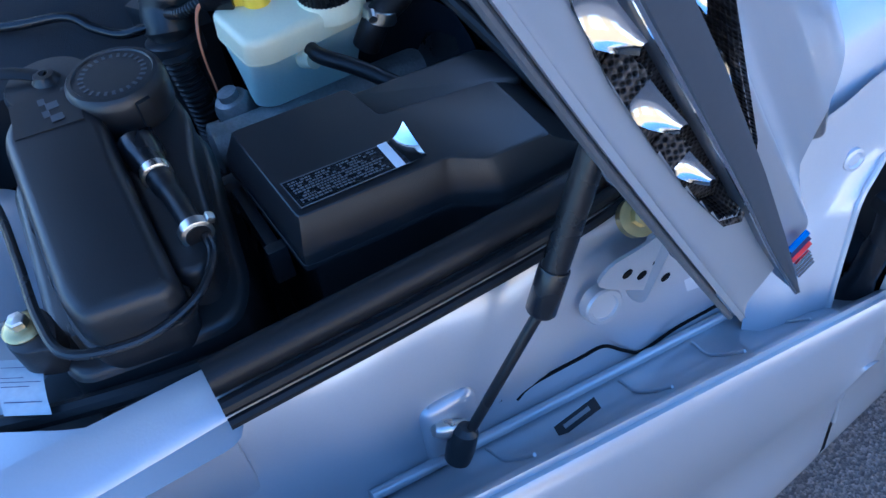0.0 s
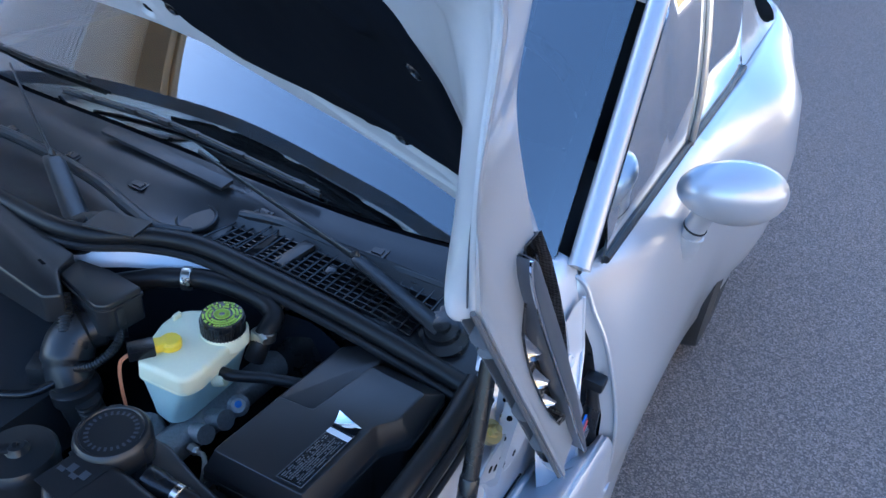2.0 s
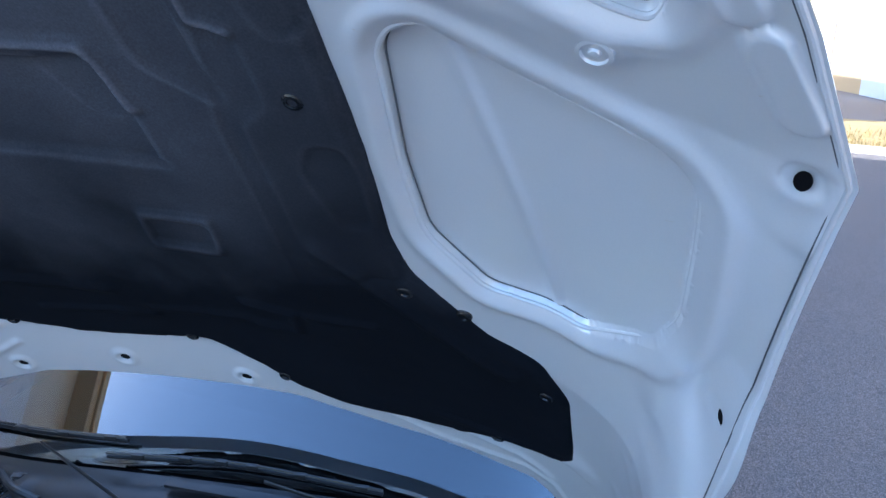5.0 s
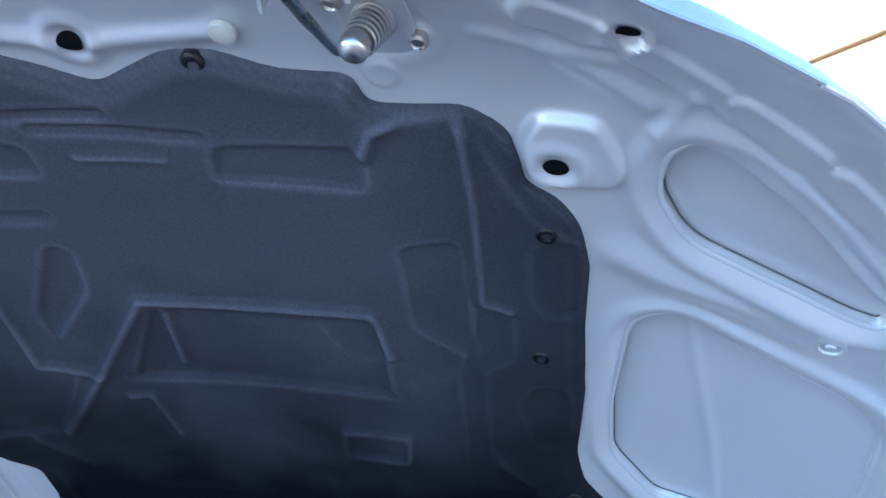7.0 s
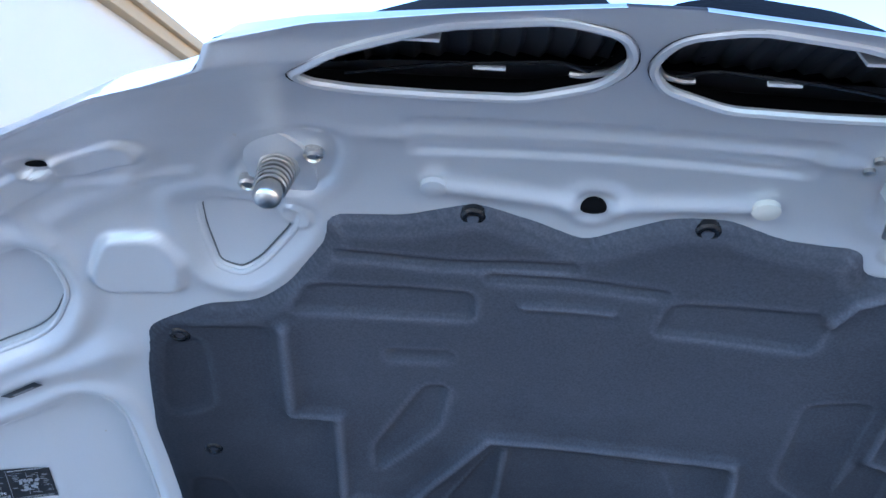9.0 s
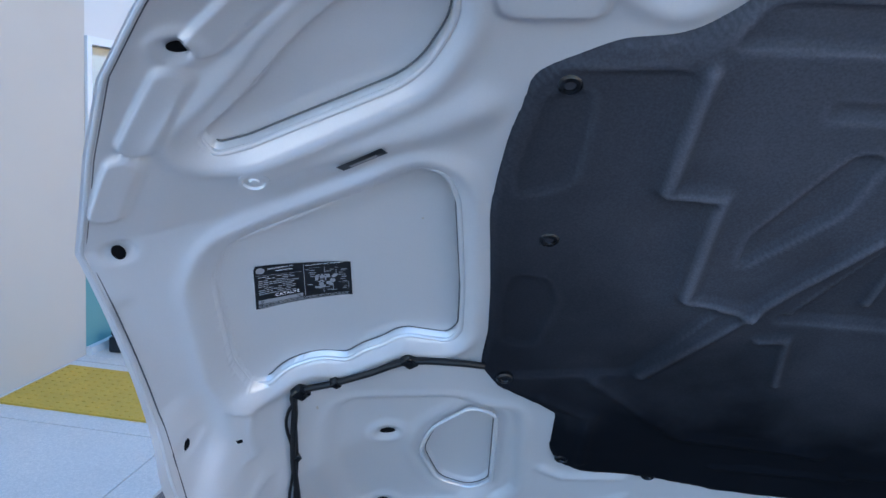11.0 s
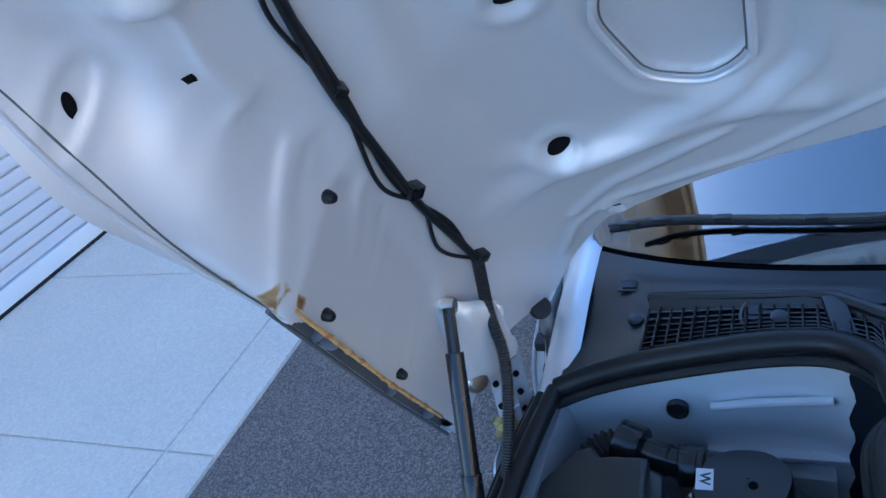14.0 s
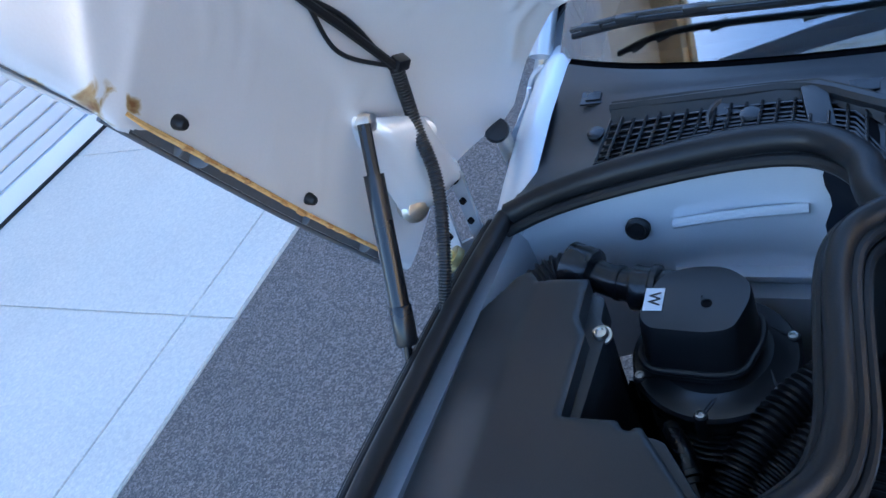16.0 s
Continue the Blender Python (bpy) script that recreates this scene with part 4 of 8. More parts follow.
add_rust(STAINED, [(H(x, r, float(base_n(x, r)[0])), k) for x, r, k in ((-0.735, 0.772, 0.022), (-0.748, 0.778, 0.024), (-0.762, 0.745, 0.020), (-0.728, 0.795, 0.012))])
part("inner_panel", (inner, f_in), STAINED, bonnet, "pale silver pressed inner panel with beads and hollows", sharp=50)
for side in (1, -1):
    ring = [(side * x, r) for x, r in KIDNEY]
    part("grille_lip", tube([H(x, r, float(base_n(x, r)[0]) - 0.001) for x, r in ring + ring[:1]], 0.0035, 8, 2, caps=False), INNER, bonnet)

# black felt pad under the bonnet
PAD_FRONT = [(-0.398, 0.165), (-0.337, 0.136), (-0.29, 0.131), (-0.259, 0.106), (-0.219, 0.049), (-0.217, 0.022), (-0.149, 0.022), (-0.092, 0.006), (-0.046, 0.024), (0, 0.044), (0.034, 0.026), (0.07, 0.007), (0.107, 0.004), (0.155, 0.02), (0.215, 0.021), (0.224, 0.049), (0.262, 0.047), (0.301, 0.043), (0.333, 0.062), (0.347, 0.10), (0.349, 0.12), (0.38, 0.138), (0.40, 0.17), (0.412, 0.22)]
PAD_REAR = [(0.417, 0.32), (0.428, 0.43), (0.430, 0.57), (0.445, 0.63), (0.476, 0.67), (0.53, 0.735), (0.594, 0.768), (0.63, 0.83), (0.644, 1.0), (0.61, 1.015), (0.44, 1.015), (0.304, 1.0), (0.227, 0.965), (0.181, 0.926), (0.104, 0.88), (0.007, 0.893), (-0.10, 0.893), (-0.202, 0.87), (-0.237, 0.866), (-0.296, 0.863), (-0.334, 0.839), (-0.346, 0.80), (-0.342, 0.711), (-0.365, 0.691), (-0.422, 0.647), (-0.441, 0.605), (-0.432, 0.53), (-0.431, 0.47), (-0.433, 0.333), (-0.415, 0.231)]
PAD = rounded(PAD_FRONT + PAD_REAR, 0.012, 3)


PAD_RECESS = [
    ([(-0.241, 0.101), (-0.090, 0.106), (-0.090, 0.143), (-0.258, 0.137)], -0.005), ([(0.083, 0.103), (0.214, 0.092), (0.211, 0.142), (0.075, 0.142)], -0.005),
    ([(-0.134, 0.244), (-0.110, 0.246), (-0.121, 0.314), (-0.190, 0.400), (-0.191, 0.356)], -0.006), ([(0.235, 0.217), (0.290, 0.202), (0.304, 0.39), (0.242, 0.345)], -0.004),
    ([(0.360, 0.197), (0.388, 0.183), (0.405, 0.202), (0.412, 0.288), (0.380, 0.305), (0.363, 0.271)], -0.003), ([(-0.387, 0.188), (-0.354, 0.181), (-0.351, 0.204), (-0.360, 0.292), (-0.404, 0.311), (-0.408, 0.284)], -0.003),
    ([(0.358, 0.471), (0.373, 0.431), (0.406, 0.429), (0.416, 0.468), (0.414, 0.547), (0.381, 0.557)], -0.003), ([(-0.358, 0.471), (-0.373, 0.431), (-0.406, 0.429), (-0.416, 0.468), (-0.414, 0.547), (-0.381, 0.557)], -0.003),
    ([(-0.056, 0.345), (0.1315, 0.349), (0.1977, 0.335), (0.202, 0.481), (0.048, 0.476), (-0.118, 0.478)], -0.007), ([(0.127, 0.571), (0.224, 0.568), (0.217, 0.645), (0.123, 0.645)], 0.005),
    ([(0.134, 0.585), (0.215, 0.583), (0.210, 0.632), (0.130, 0.632)], -0.006), ([(0.130, 0.352), (0.196, 0.352), (0.196, 0.42), (0.16, 0.42)], -0.005), ([(-0.171, 0.190), (-0.108, 0.190), (-0.108, 0.206), (-0.171, 0.206)], -0.003),
    ([(0.312, 0.291), (0.3395, 0.296), (0.345, 0.3805), (0.3115, 0.410), (0.322, 0.64), (0.43, 0.64), (0.43, 0.20), (0.36, 0.16), (0.300, 0.05), (0.33, 0.05), (0.42, 0.16), (0.44, 0.64), (0.30, 0.68), (0.29, 0.42)], -0.003),
    ([(-0.28, 0.16), (-0.285, 0.30), (-0.235, 0.306), (-0.238, 0.455), (-0.19, 0.462), (-0.26, 0.60), (-0.44, 0.62), (-0.44, 0.16)], -0.005),
]
PAD_RIDGE = [
    ([(-0.267, 0.159), (-0.275, 0.296), (-0.226, 0.300), (-0.229, 0.451), (-0.158, 0.470), (-0.065, 0.330), (0.194, 0.328), (0.208, 0.40)], 0.0075, 0.006),
    ([(-0.206, 0.062), (-0.115, 0.072), (-0.008, 0.070)], 0.004, -0.005), ([(-0.075, 0.086), (0.002, 0.088), (0.074, 0.092)], 0.004, -0.004), ([(-0.046, 0.119), (0.034, 0.119)], 0.004, 0.003),
    ([(0.213, 0.098), (0.224, 0.071), (0.248, 0.056), (0.287, 0.048)], 0.006, 0.006), ([(0.294, 0.05), (0.305, 0.137), (0.313, 0.287), (0.340, 0.297)], 0.005, 0.005),
    ([(-0.158, 0.470), (-0.20, 0.53), (-0.25, 0.60)], 0.008, 0.006), ([(-0.138, 0.520), (-0.110, 0.515), (-0.097, 0.604)], 0.006, 0.005), ([(-0.046, 0.348), (-0.0515, 0.45)], 0.005, 0.005),
    ([(-0.124, 0.480), (0.048, 0.480), (0.202, 0.484)], 0.005, -0.005), ([(-0.121, 0.818), (0.053, 0.814)], 0.006, 0.004), ([(0.05, 0.80), (0.20, 0.79)], 0.006, 0.004), ([(0.289, 0.761), (0.382, 0.755)], 0.006, 0.004),
    ([(0.34, 0.60), (0.45, 0.72), (0.55, 0.80)], 0.012, 0.006), ([(0.20, 0.75), (0.27, 0.76), (0.27, 0.80), (0.21, 0.80)], 0.007, 0.005), ([(-0.30, 0.62), (-0.18, 0.74), (0.0, 0.76)], 0.010, 0.005),
    ([(-0.36, 0.66), (-0.30, 0.70), (-0.30, 0.82)], 0.008, 0.005),
]


def pad_height(x, r):
    d = np.full_like(x, 0.011)
    for poly, h in PAD_RECESS:
        d = d + h * step(-0.003, 0.004, inside(rounded(poly, 0.012, 3), x, r))
    for line, w, h in PAD_RIDGE:
        d = d + 1.3 * h * np.exp(-((along(line, x, r) / w) ** 2))
    d = 0.0035 + (np.maximum(d, 0.002) - 0.0035) * step(-0.002, 0.020, inside(PAD, x, r))
    wave = np.array([noise.noise((float(a) * 9, float(b) * 9, 0.3)) * 0.0020 + noise.noise((float(a) * 34, float(b) * 34, 3.1)) * 0.0007 for a, b in zip(x, r)])
    return np.maximum(base_n(x, r) + d + wave, inner_n(x, r) + 0.0022)


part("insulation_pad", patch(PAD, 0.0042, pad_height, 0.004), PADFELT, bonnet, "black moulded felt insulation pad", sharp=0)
CLIPS = [(-0.095, 0.017), (0.093, 0.016), (0.370, 0.178), (-0.370, 0.177), (-0.374, 0.371), (0.375, 0.373), (0.434, 0.663), (0.600, 0.832), (0.534, 0.99), (0.215, 0.935), (0.084, 0.87), (-0.41, 0.62), (-0.325, 0.82), (-0.2, 0.86), (0.5, 0.70)]
for x, r in CLIPS:
    at, out = on_hood(x, r)
    at = H(x, r, float(pad_height(np.array([x]), np.array([r]))[0]) - 0.0015)
    part("retaining_clip", lathe(at, [(0.0105, -0.004), (0.0105, 0.001), (0.0085, 0.003), (0.0055, 0.0035), (0.0045, 0.001), (0.001, 0.001)], out, 18), SMOOTH, bonnet)
for x, r, rad in HOLES:
    gx = float(base_n(abs(x) + 0.004, r)[0] - base_n(abs(x) - 0.004, r)[0]) / 0.008
    gr = float(base_n(x, r + 0.004)[0] - base_n(x, r - 0.004)[0]) / 0.008
    wide, flat = (0.62, 0.95) if abs(x) > 0.75 else (1.0, 0.62) if abs(x) > 0.55 and r > 0.5 else (1.0, 0.85)
    ring = [(x + wide * rad * math.cos(w) / math.hypot(1, gx), r + flat * rad * math.sin(w) / math.hypot(1, gr)) for w in np.linspace(0, 2 * math.pi, 29)[:-1]]
    part("access_hole", patch(ring, 0.0022, lambda u, w: inner_n(u, w) + (0.003 if abs(x) > 0.75 else 0.0010)), DARK, bonnet, "dark round hole", sharp=0)

# rubber plugs on the flank and the two screws beside the front hollows
for x, r in ((-0.7083, 0.788), (-0.7301, 0.833), (-0.7483, 0.992)):
    at, out = on_hood(x, r)
    part("rubber_plug", lathe(at, [(0.0056, -0.004), (0.0056, 0.002), (0.0042, 0.007), (0.0030, 0.0085), (0.001, 0.0088)], out, 12), RUBBER, bonnet)
for x in (0.622, -0.626):
    at, out = on_hood(x, 0.259)
    part("round_seat", lathe(at, [(0.013, -0.004), (0.013, 0.0015), (0.010, 0.002), (0.009, 0.0), (0.005, 0.0), (0.004, 0.0025), (0.0005, 0.003)], out, 18), INNER, bonnet)
for x in (0.127, -0.127):
    at, out = on_hood(x, -0.016)
    part("round_pad", lathe(at, [(0.0105, -0.003), (0.0105, 0.002), (0.008, 0.003), (0.0005, 0.003)], out, 20), CREAM if x > 0 else INNER, bonnet)
part("slot", patch([(-0.7177, 0.6600), (-0.7183, 0.6541), (-0.7242, 0.6515), (-0.7231, 0.6571)], 0.002, lambda x, r: inner_n(x, r) + 0.0010), DARK, bonnet, sharp=0)

# catch pins with springs
for side in (1, -1):
    at, out = on_hood(side * 0.243, -0.036)
    tip = H(side * 0.237, -0.045, 0.083)
    way = (tip - at).normalized()
    plate = rounded([(-0.052, 0.0), (-0.02, -0.026), (0.03, -0.026), (0.05, 0.0), (0.03, 0.026), (-0.02, 0.026)], 0.016, 4)
    part("catch_plate", moved(prism(plate, -0.002, 0.003, 0.001), Matrix.Translation(at + out * 0.002) @ axes_to(out).to_4x4()), INNER, bonnet)
    part("catch_pin", lathe(at, [(0.006, 0), (0.006, 0.046), (0.0098, 0.048), (0.0102, 0.056), (0.008, 0.060), (0.004, 0.062), (0.001, 0.0625)], way), STEEL, bonnet, "polished steel catch pin")
    M = axes_to(way)
    coil = [at + M @ Vector(((0.0145 - 0.0045 * w / (16 * math.pi)) * math.cos(w), (0.0145 - 0.0045 * w / (16 * math.pi)) * math.sin(w), 0.002 + 0.045 * w / (16 * math.pi))) for w in np.linspace(0, 16 * math.pi, 160)]
    part("catch_spring", tube(coil, 0.0017, 6, 1), STEEL, bonnet, "coiled steel spring")
    for dx, dr in ((-0.028, -0.016), (0.028, 0.018)):
        p, o = on_hood(side * (0.243 + dx), -0.036 + dr)
        part("catch_screw", lathe(p, [(0.0075, 0), (0.0075, 0.006), (0.0055, 0.008), (0.0045, 0.006), (0.0005, 0.006)], o, 14), STEEL, bonnet)
hook = [H(0.186, -0.096, float(base_n(0.186, -0.096)[0]) + 0.018), H(0.192, -0.075, float(base_n(0.19, -0.075)[0]) + 0.020), H(0.203, -0.040, float(base_n(0.2, -0.04)[0]) + 0.020), H(0.214, -0.010, float(base_n(0.21, -0.01)[0]) + 0.015)]
part("safety_catch", tube(hook, [0.0058, 0.0055, 0.0048], 10, 6, flat=0.6), STEEL, bonnet, "bare metal safety hook")
base_c = H(0.209, -0.094, float(base_n(0.209, -0.094)[0]) + 0.008)
bracket = part("catch_bracket", moved(join(box(-0.029, 0.029, -0.0015, 0.0015, -0.008, 0.014, 0.0008), box(-0.029, -0.026, -0.030, 0.002, -0.008, 0.012, 0.0008), box(0.025, 0.029, -0.024, 0.002, -0.008, 0.010, 0.0008)), Matrix.Translation(base_c) @ pose(0, 0, 0, -48 + 180, 0, 0)), INNER, bonnet, "folded silver catch bracket")
for dx, dr in ((-0.040, 0.000), (-0.041, 0.012)):
    p, o = on_hood(0.215 + dx, -0.085 + dr)
    part("rivet", lathe(p, [(0.004, 0), (0.004, 0.003), (0.001, 0.004)], o, 10), STEEL, bracket)
rod = [H(x, r, float(base_n(x, r)[0]) + 0.012) for x, r in ((0.180, -0.100), (0.215, -0.108), (0.2389, -0.111), (0.262, -0.110), (0.283, -0.107), (0.300, -0.104))]
part("release_rod", tube(rod, 0.0022, 8), STEEL, bonnet)
part("rod_tip", tube(rod[-2:], 0.0032, 10, 1), WHITE, bonnet)
part("rod_bush", lathe(rod[2], [(0.004, -0.006), (0.0048, -0.004), (0.0048, 0.004), (0.004, 0.006)], rod[3] - rod[1], 12), mat("brown_bush", (0.20, 0.13, 0.08), 0.6), bonnet)
nose_hole = [(0.278, -0.132), (0.291, -0.137), (0.296, -0.126), (0.283, -0.120)]
part("nose_slot", patch(nose_hole, 0.0022, lambda u, w: inner_n(u, w) + 0.0012), DARK, bonnet, sharp=0)

# washer hose and wires clipped along the underside
RUN = [(-0.435, 0.597), (-0.47, 0.585), (-0.523, 0.578), (-0.57, 0.595), (-0.613, 0.611), (-0.655, 0.617), (-0.665, 0.66), (-0.677, 0.741), (-0.683, 0.832), (-0.690, 0.898), (-0.693, 0.965), (-0.697, 1.045)]
hose = hood_line(RUN, 0.007)
LOOM = hose + [Vector((-0.697, 0.572, 1.000)), Vector((-0.682, 0.545, 0.955)), Vector((-0.678, 0.505, 0.905)), Vector((-0.681, 0.476, 0.865)), Vector((-0.688, 0.44, 0.79))]
part("washer_hose", tube(hose, 0.0042, 10, 10), RUBBER, bonnet)
loose = [(x + 0.004 * math.sin(i * 2.1), r + 0.004 * math.cos(i * 1.7)) for i, (x, r) in enumerate(RUN)]
part("wire", tube(hood_line(loose, 0.006), 0.0024, 8, 10), RUBBER, bonnet)
part("wire", tube(hood_line([(x - 0.010 * abs(math.sin(i * 1.57)), r + 0.004) for i, (x, r) in enumerate(RUN[5:])], 0.006), 0.002, 8, 10), RUBBER, bonnet)
part("corrugated_sleeve", tube(LOOM[11:], 0.0062, 12, 10, ribs=0.0007, pitch=0.0030), PLASTIC, bonnet)
for x, r, w in ((-0.523, 0.578, 0.009), (-0.613, 0.611, 0.006), (-0.655, 0.617, 0.010), (-0.677, 0.741, 0.005), (-0.689, 0.875, 0.008), (-0.697, 1.045, 0.007)):
    at, out = on_hood(x, r)
    part("cable_clip", moved(box(-w, w, -w * 0.8, w * 0.8, -0.002, 0.012, 0.002), Matrix.Translation(at) @ axes_to(out).to_4x4() @ pose(0, 0, 0, 0, 0, 35)), SMOOTH, bonnet)

# printed labels on the inner panel
def label_on_hood(name, corners, cell, material, lift, label):
    return part(name, patch(corners, cell, lambda x, r: inner_n(x, r) + lift), material, bonnet, label, sharp=0)


LBL = [(-0.574, 0.415), (-0.670, 0.408), (-0.680, 0.476), (-0.579, 0.471)]
label_on_hood("emission_label", LBL, 0.006, BLACKLABEL, 0.0012, "black printed label with white lines and a diagram")


def lbl(u, v):
    a = np.array(LBL)
    top, bot = a[1] + (a[0] - a[1]) * u, a[2] + (a[3] - a[2]) * u
    return tuple(top + (bot - top) * v)


def bar(u0, v0, u1, v1):
    return [lbl(u0, v0), lbl(u1, v0), lbl(u1, v1), lbl(u0, v1)]


def quad_geo(q, lift):
    return [H(x, r, float(inner_n(x, r)[0]) + lift) for x, r in q], [(0, 3, 2, 1)]


rng = random.Random(4)
lines = []
for row in range(10):
    u = 0.04
    while u < 0.40:
        w = 0.02 + 0.05 * rng.random()
        if rng.random() < 0.8:
            lines.append(quad_geo(bar(u, 0.245 + row * 0.043, min(u + w, 0.46), 0.265 + row * 0.043), 0.0020))
        u += w + 0.008
for row in range(3):
    u = 0.03
    while u < 0.95:
        w = 0.02 + 0.06 * rng.random()
        lines.append(quad_geo(bar(u, 0.892 + row * 0.035, min(u + w, 0.97), 0.910 + row * 0.035), 0.0020))
        u += w + 0.008
for row in range(26):
    u, v = rng.choice([0.52 + 0.06 * rng.random(), 0.88 + 0.04 * rng.random(), 0.6 + 0.3 * rng.random()]), 0.14 + 0.68 * rng.random()
    lines.append(quad_geo(bar(u, v, u + 0.03 + 0.04 * rng.random(), v + 0.018), 0.0020))
for u, v, w, h in ((0.505, 0.03, 0.006, 0.84), (0.02, 0.205, 0.47, 0.006), (0.72, 0.12, 0.006, 0.16), (0.84, 0.2, 0.006, 0.2), (0.86, 0.58, 0.11, 0.008), (0.965, 0.58, 0.006, 0.2), (0.70, 0.7, 0.006, 0.14), (0.80, 0.6, 0.006, 0.2), (0.56, 0.13, 0.12, 0.008)):
    lines.append(quad_geo(bar(u, v, u + w, v + h), 0.0020))
part("label_print", join(*lines), GREYPRINT, bonnet, "pale print bars", smooth=False)
blocks = [quad_geo(bar(u, v, u + 0.012 + 0.03 * rng.random(), v + 0.02 + 0.07 * rng.random()), 0.0019) for u, v in [(0.60 + 0.22 * rng.random(), 0.32 + 0.34 * rng.random()) for _ in range(46)]]
part("engine_drawing", join(*blocks), GREYPRINT, bonnet, "grey engine drawing", smooth=False)
part("barcode_strip", quad_geo(bar(0.03, 0.775, 0.485, 0.865), 0.0020), GREYPRINT, bonnet, smooth=False)
part("barcode", join(*[quad_geo(bar(u, 0.79, u + 0.003 + 0.006 * rng.random(), 0.85), 0.0024) for u in np.arange(0.06, 0.46, 0.014)]), BLACKLABEL, bonnet, smooth=False)
rim = [lbl(0.068 + 0.045 * math.cos(w), 0.105 + 0.068 * math.sin(w)) for w in np.linspace(0, 2 * math.pi, 25)[:-1]]
part("round_mark", ([H(x, r, float(inner_n(x, r)[0]) + 0.0020) for x, r in rim], [tuple(range(23, -1, -1))]), GREYPRINT, bonnet, smooth=False)
PLATE = [(-0.517, 0.229), (-0.558, 0.252), (-0.5535, 0.261), (-0.5125, 0.238)]
label_on_hood("name_plate", PLATE, 0.003, BLACKLABEL, 0.002, "small black plate with a pale bar")
part("print_bar", quad_geo([(-0.522, 0.2375), (-0.547, 0.2515), (-0.5455, 0.2545), (-0.5205, 0.2405)], 0.003), GREYPRINT, bonnet, smooth=False)

# ducts behind the kidney openings: a corrugated screen above, a smooth flap below
for side in (1, -1):
    ring = [(side * x, r) for x, r in KIDNEY]
    cx, cr = sum(x for x, r in ring) / len(ring), sum(r for x, r in ring) / len(ring)
    rows = [[H(cx + (x - cx) * k, cr + (r - cr) * k + dr, float(base_n(x, r)[0]) - d) for x, r in ring + ring[:1]] for k, d, dr in ((1.04, -0.002, 0), (1.0, 0.02, 0), (0.97, 0.060, 0.004), (0.5, 0.066, 0.006), (0.02, 0.068, 0.006))]
    duct = part("air_duct", grid(rows), DARK, bonnet, "black plastic air duct")

    def in_duct(x, r, depth):
        return H(side * x, r, float(base_n(x, r)[0]) - depth)

    waves = []
    for q in np.linspace(0, 1, 9):
        row = []
        for x in np.linspace(0.014, 0.198, 170):
            saw = (x / 0.0158 + 0.55 * math.sin(math.pi * (0.25 + 0.5 * q))) % 1.0
            row.append(in_duct(x, -0.190 + 0.044 * q + 0.012 * (x - 0.1) / 0.1 * (1 if x > 0.1 else 0), 0.012 + 0.014 * q + 0.009 * (saw if saw < 0.8 else (1 - saw) * 4)))
        waves.append(row)
    part("duct_screen", grid(waves), DUCTPLASTIC, duct, "corrugated black screen", sharp=40)
    part("duct_flap", grid([[in_duct(x, -0.150 + 0.040 * q, 0.012 + 0.022 * q) for x in np.linspace(0.010, 0.196, 20)] for q in np.linspace(0, 1, 5)]), PLASTIC, duct)
    part("flap_edge", tube([in_duct(x, r, 0.010) for x, r in ((0.178, -0.137), (0.12, -0.147), (0.07, -0.152), (0.045, -0.153), (0.026, -0.146), (0.016, -0.150))], 0.0013, 8, 8), SMOOTH, duct)
    part("duct_spring", tube([in_duct(x, r, d) for x, r, d in ((0.008, -0.162, 0.004), (0.016, -0.150, 0.006), (0.030, -0.142, 0.010), (0.038, -0.141, 0.012))], 0.0022, 8, 6), STEEL, duct)
    part("duct_tab", moved(box(-0.012, 0.012, -0.009, 0.009, -0.001, 0.001, 0.0005), Matrix.Translation(H(side * 0.128, -0.176, float(base_n(0.128, -0.176)[0]) - 0.010)) @ pose(0, 0, 0, 42, 0, 0)), WHITE, duct, "small white tab", smooth=False)
    part("duct_tab", moved(box(-0.010, 0.010, -0.002, 0.002, -0.001, 0.001, 0.0005), Matrix.Translation(H(side * 0.088, -0.1475, float(base_n(0.088, -0.1475)[0]) - 0.008)) @ pose(0, 0, 0, 42, 0, 0)), WHITE, duct, smooth=False)

# grey hem channel along the lower flank, with rust along its seam on the right
GREYHEM = mat("grey_primer", (0.11, 0.115, 0.125), 0.55, 0.2, vary=0.15, big=12, fine=300, bump=0.1)


def edge_pt(side, r, k, d):
    e = float(half_width(r))
    return H(side * e * k, r, float(base_n(e * k, r)[0]) + d)


for side in (1, -1):
    rows = [[edge_pt(side, r, k, d) for k, d in ((0.966, 0.0015), (0.9685, -0.002), (0.970, -0.013), (0.976, -0.017), (0.984, -0.014), (0.9885, -0.006), (0.991, 0.0005))] for r in np.linspace(0.797, 1.175, 48)]
    trough = part("flank_channel", grid(rows), GREYHEM, bonnet, "grey open hem channel")
    for r, lean in ((0.846, 0.006), (0.872, -0.004), (1.005, 0.010), (1.11, 0.006)):
        web = [[edge_pt(side, r + lean * u, 0.969 + 0.021 * u, -0.015 * (1 - v) + 0.001 * v) for u in np.linspace(0, 1, 6)] for v in (0, 0.5, 1)]
        part("channel_web", thick(grid(web), (0, 0.0012, -0.0012)), GREYHEM, trough)
    part("channel_lip", tube([edge_pt(side, r, 0.9945, 0.003) for r in np.linspace(0.79, 1.21, 30)], 0.0024, 8, 2), GREYHEM, trough)
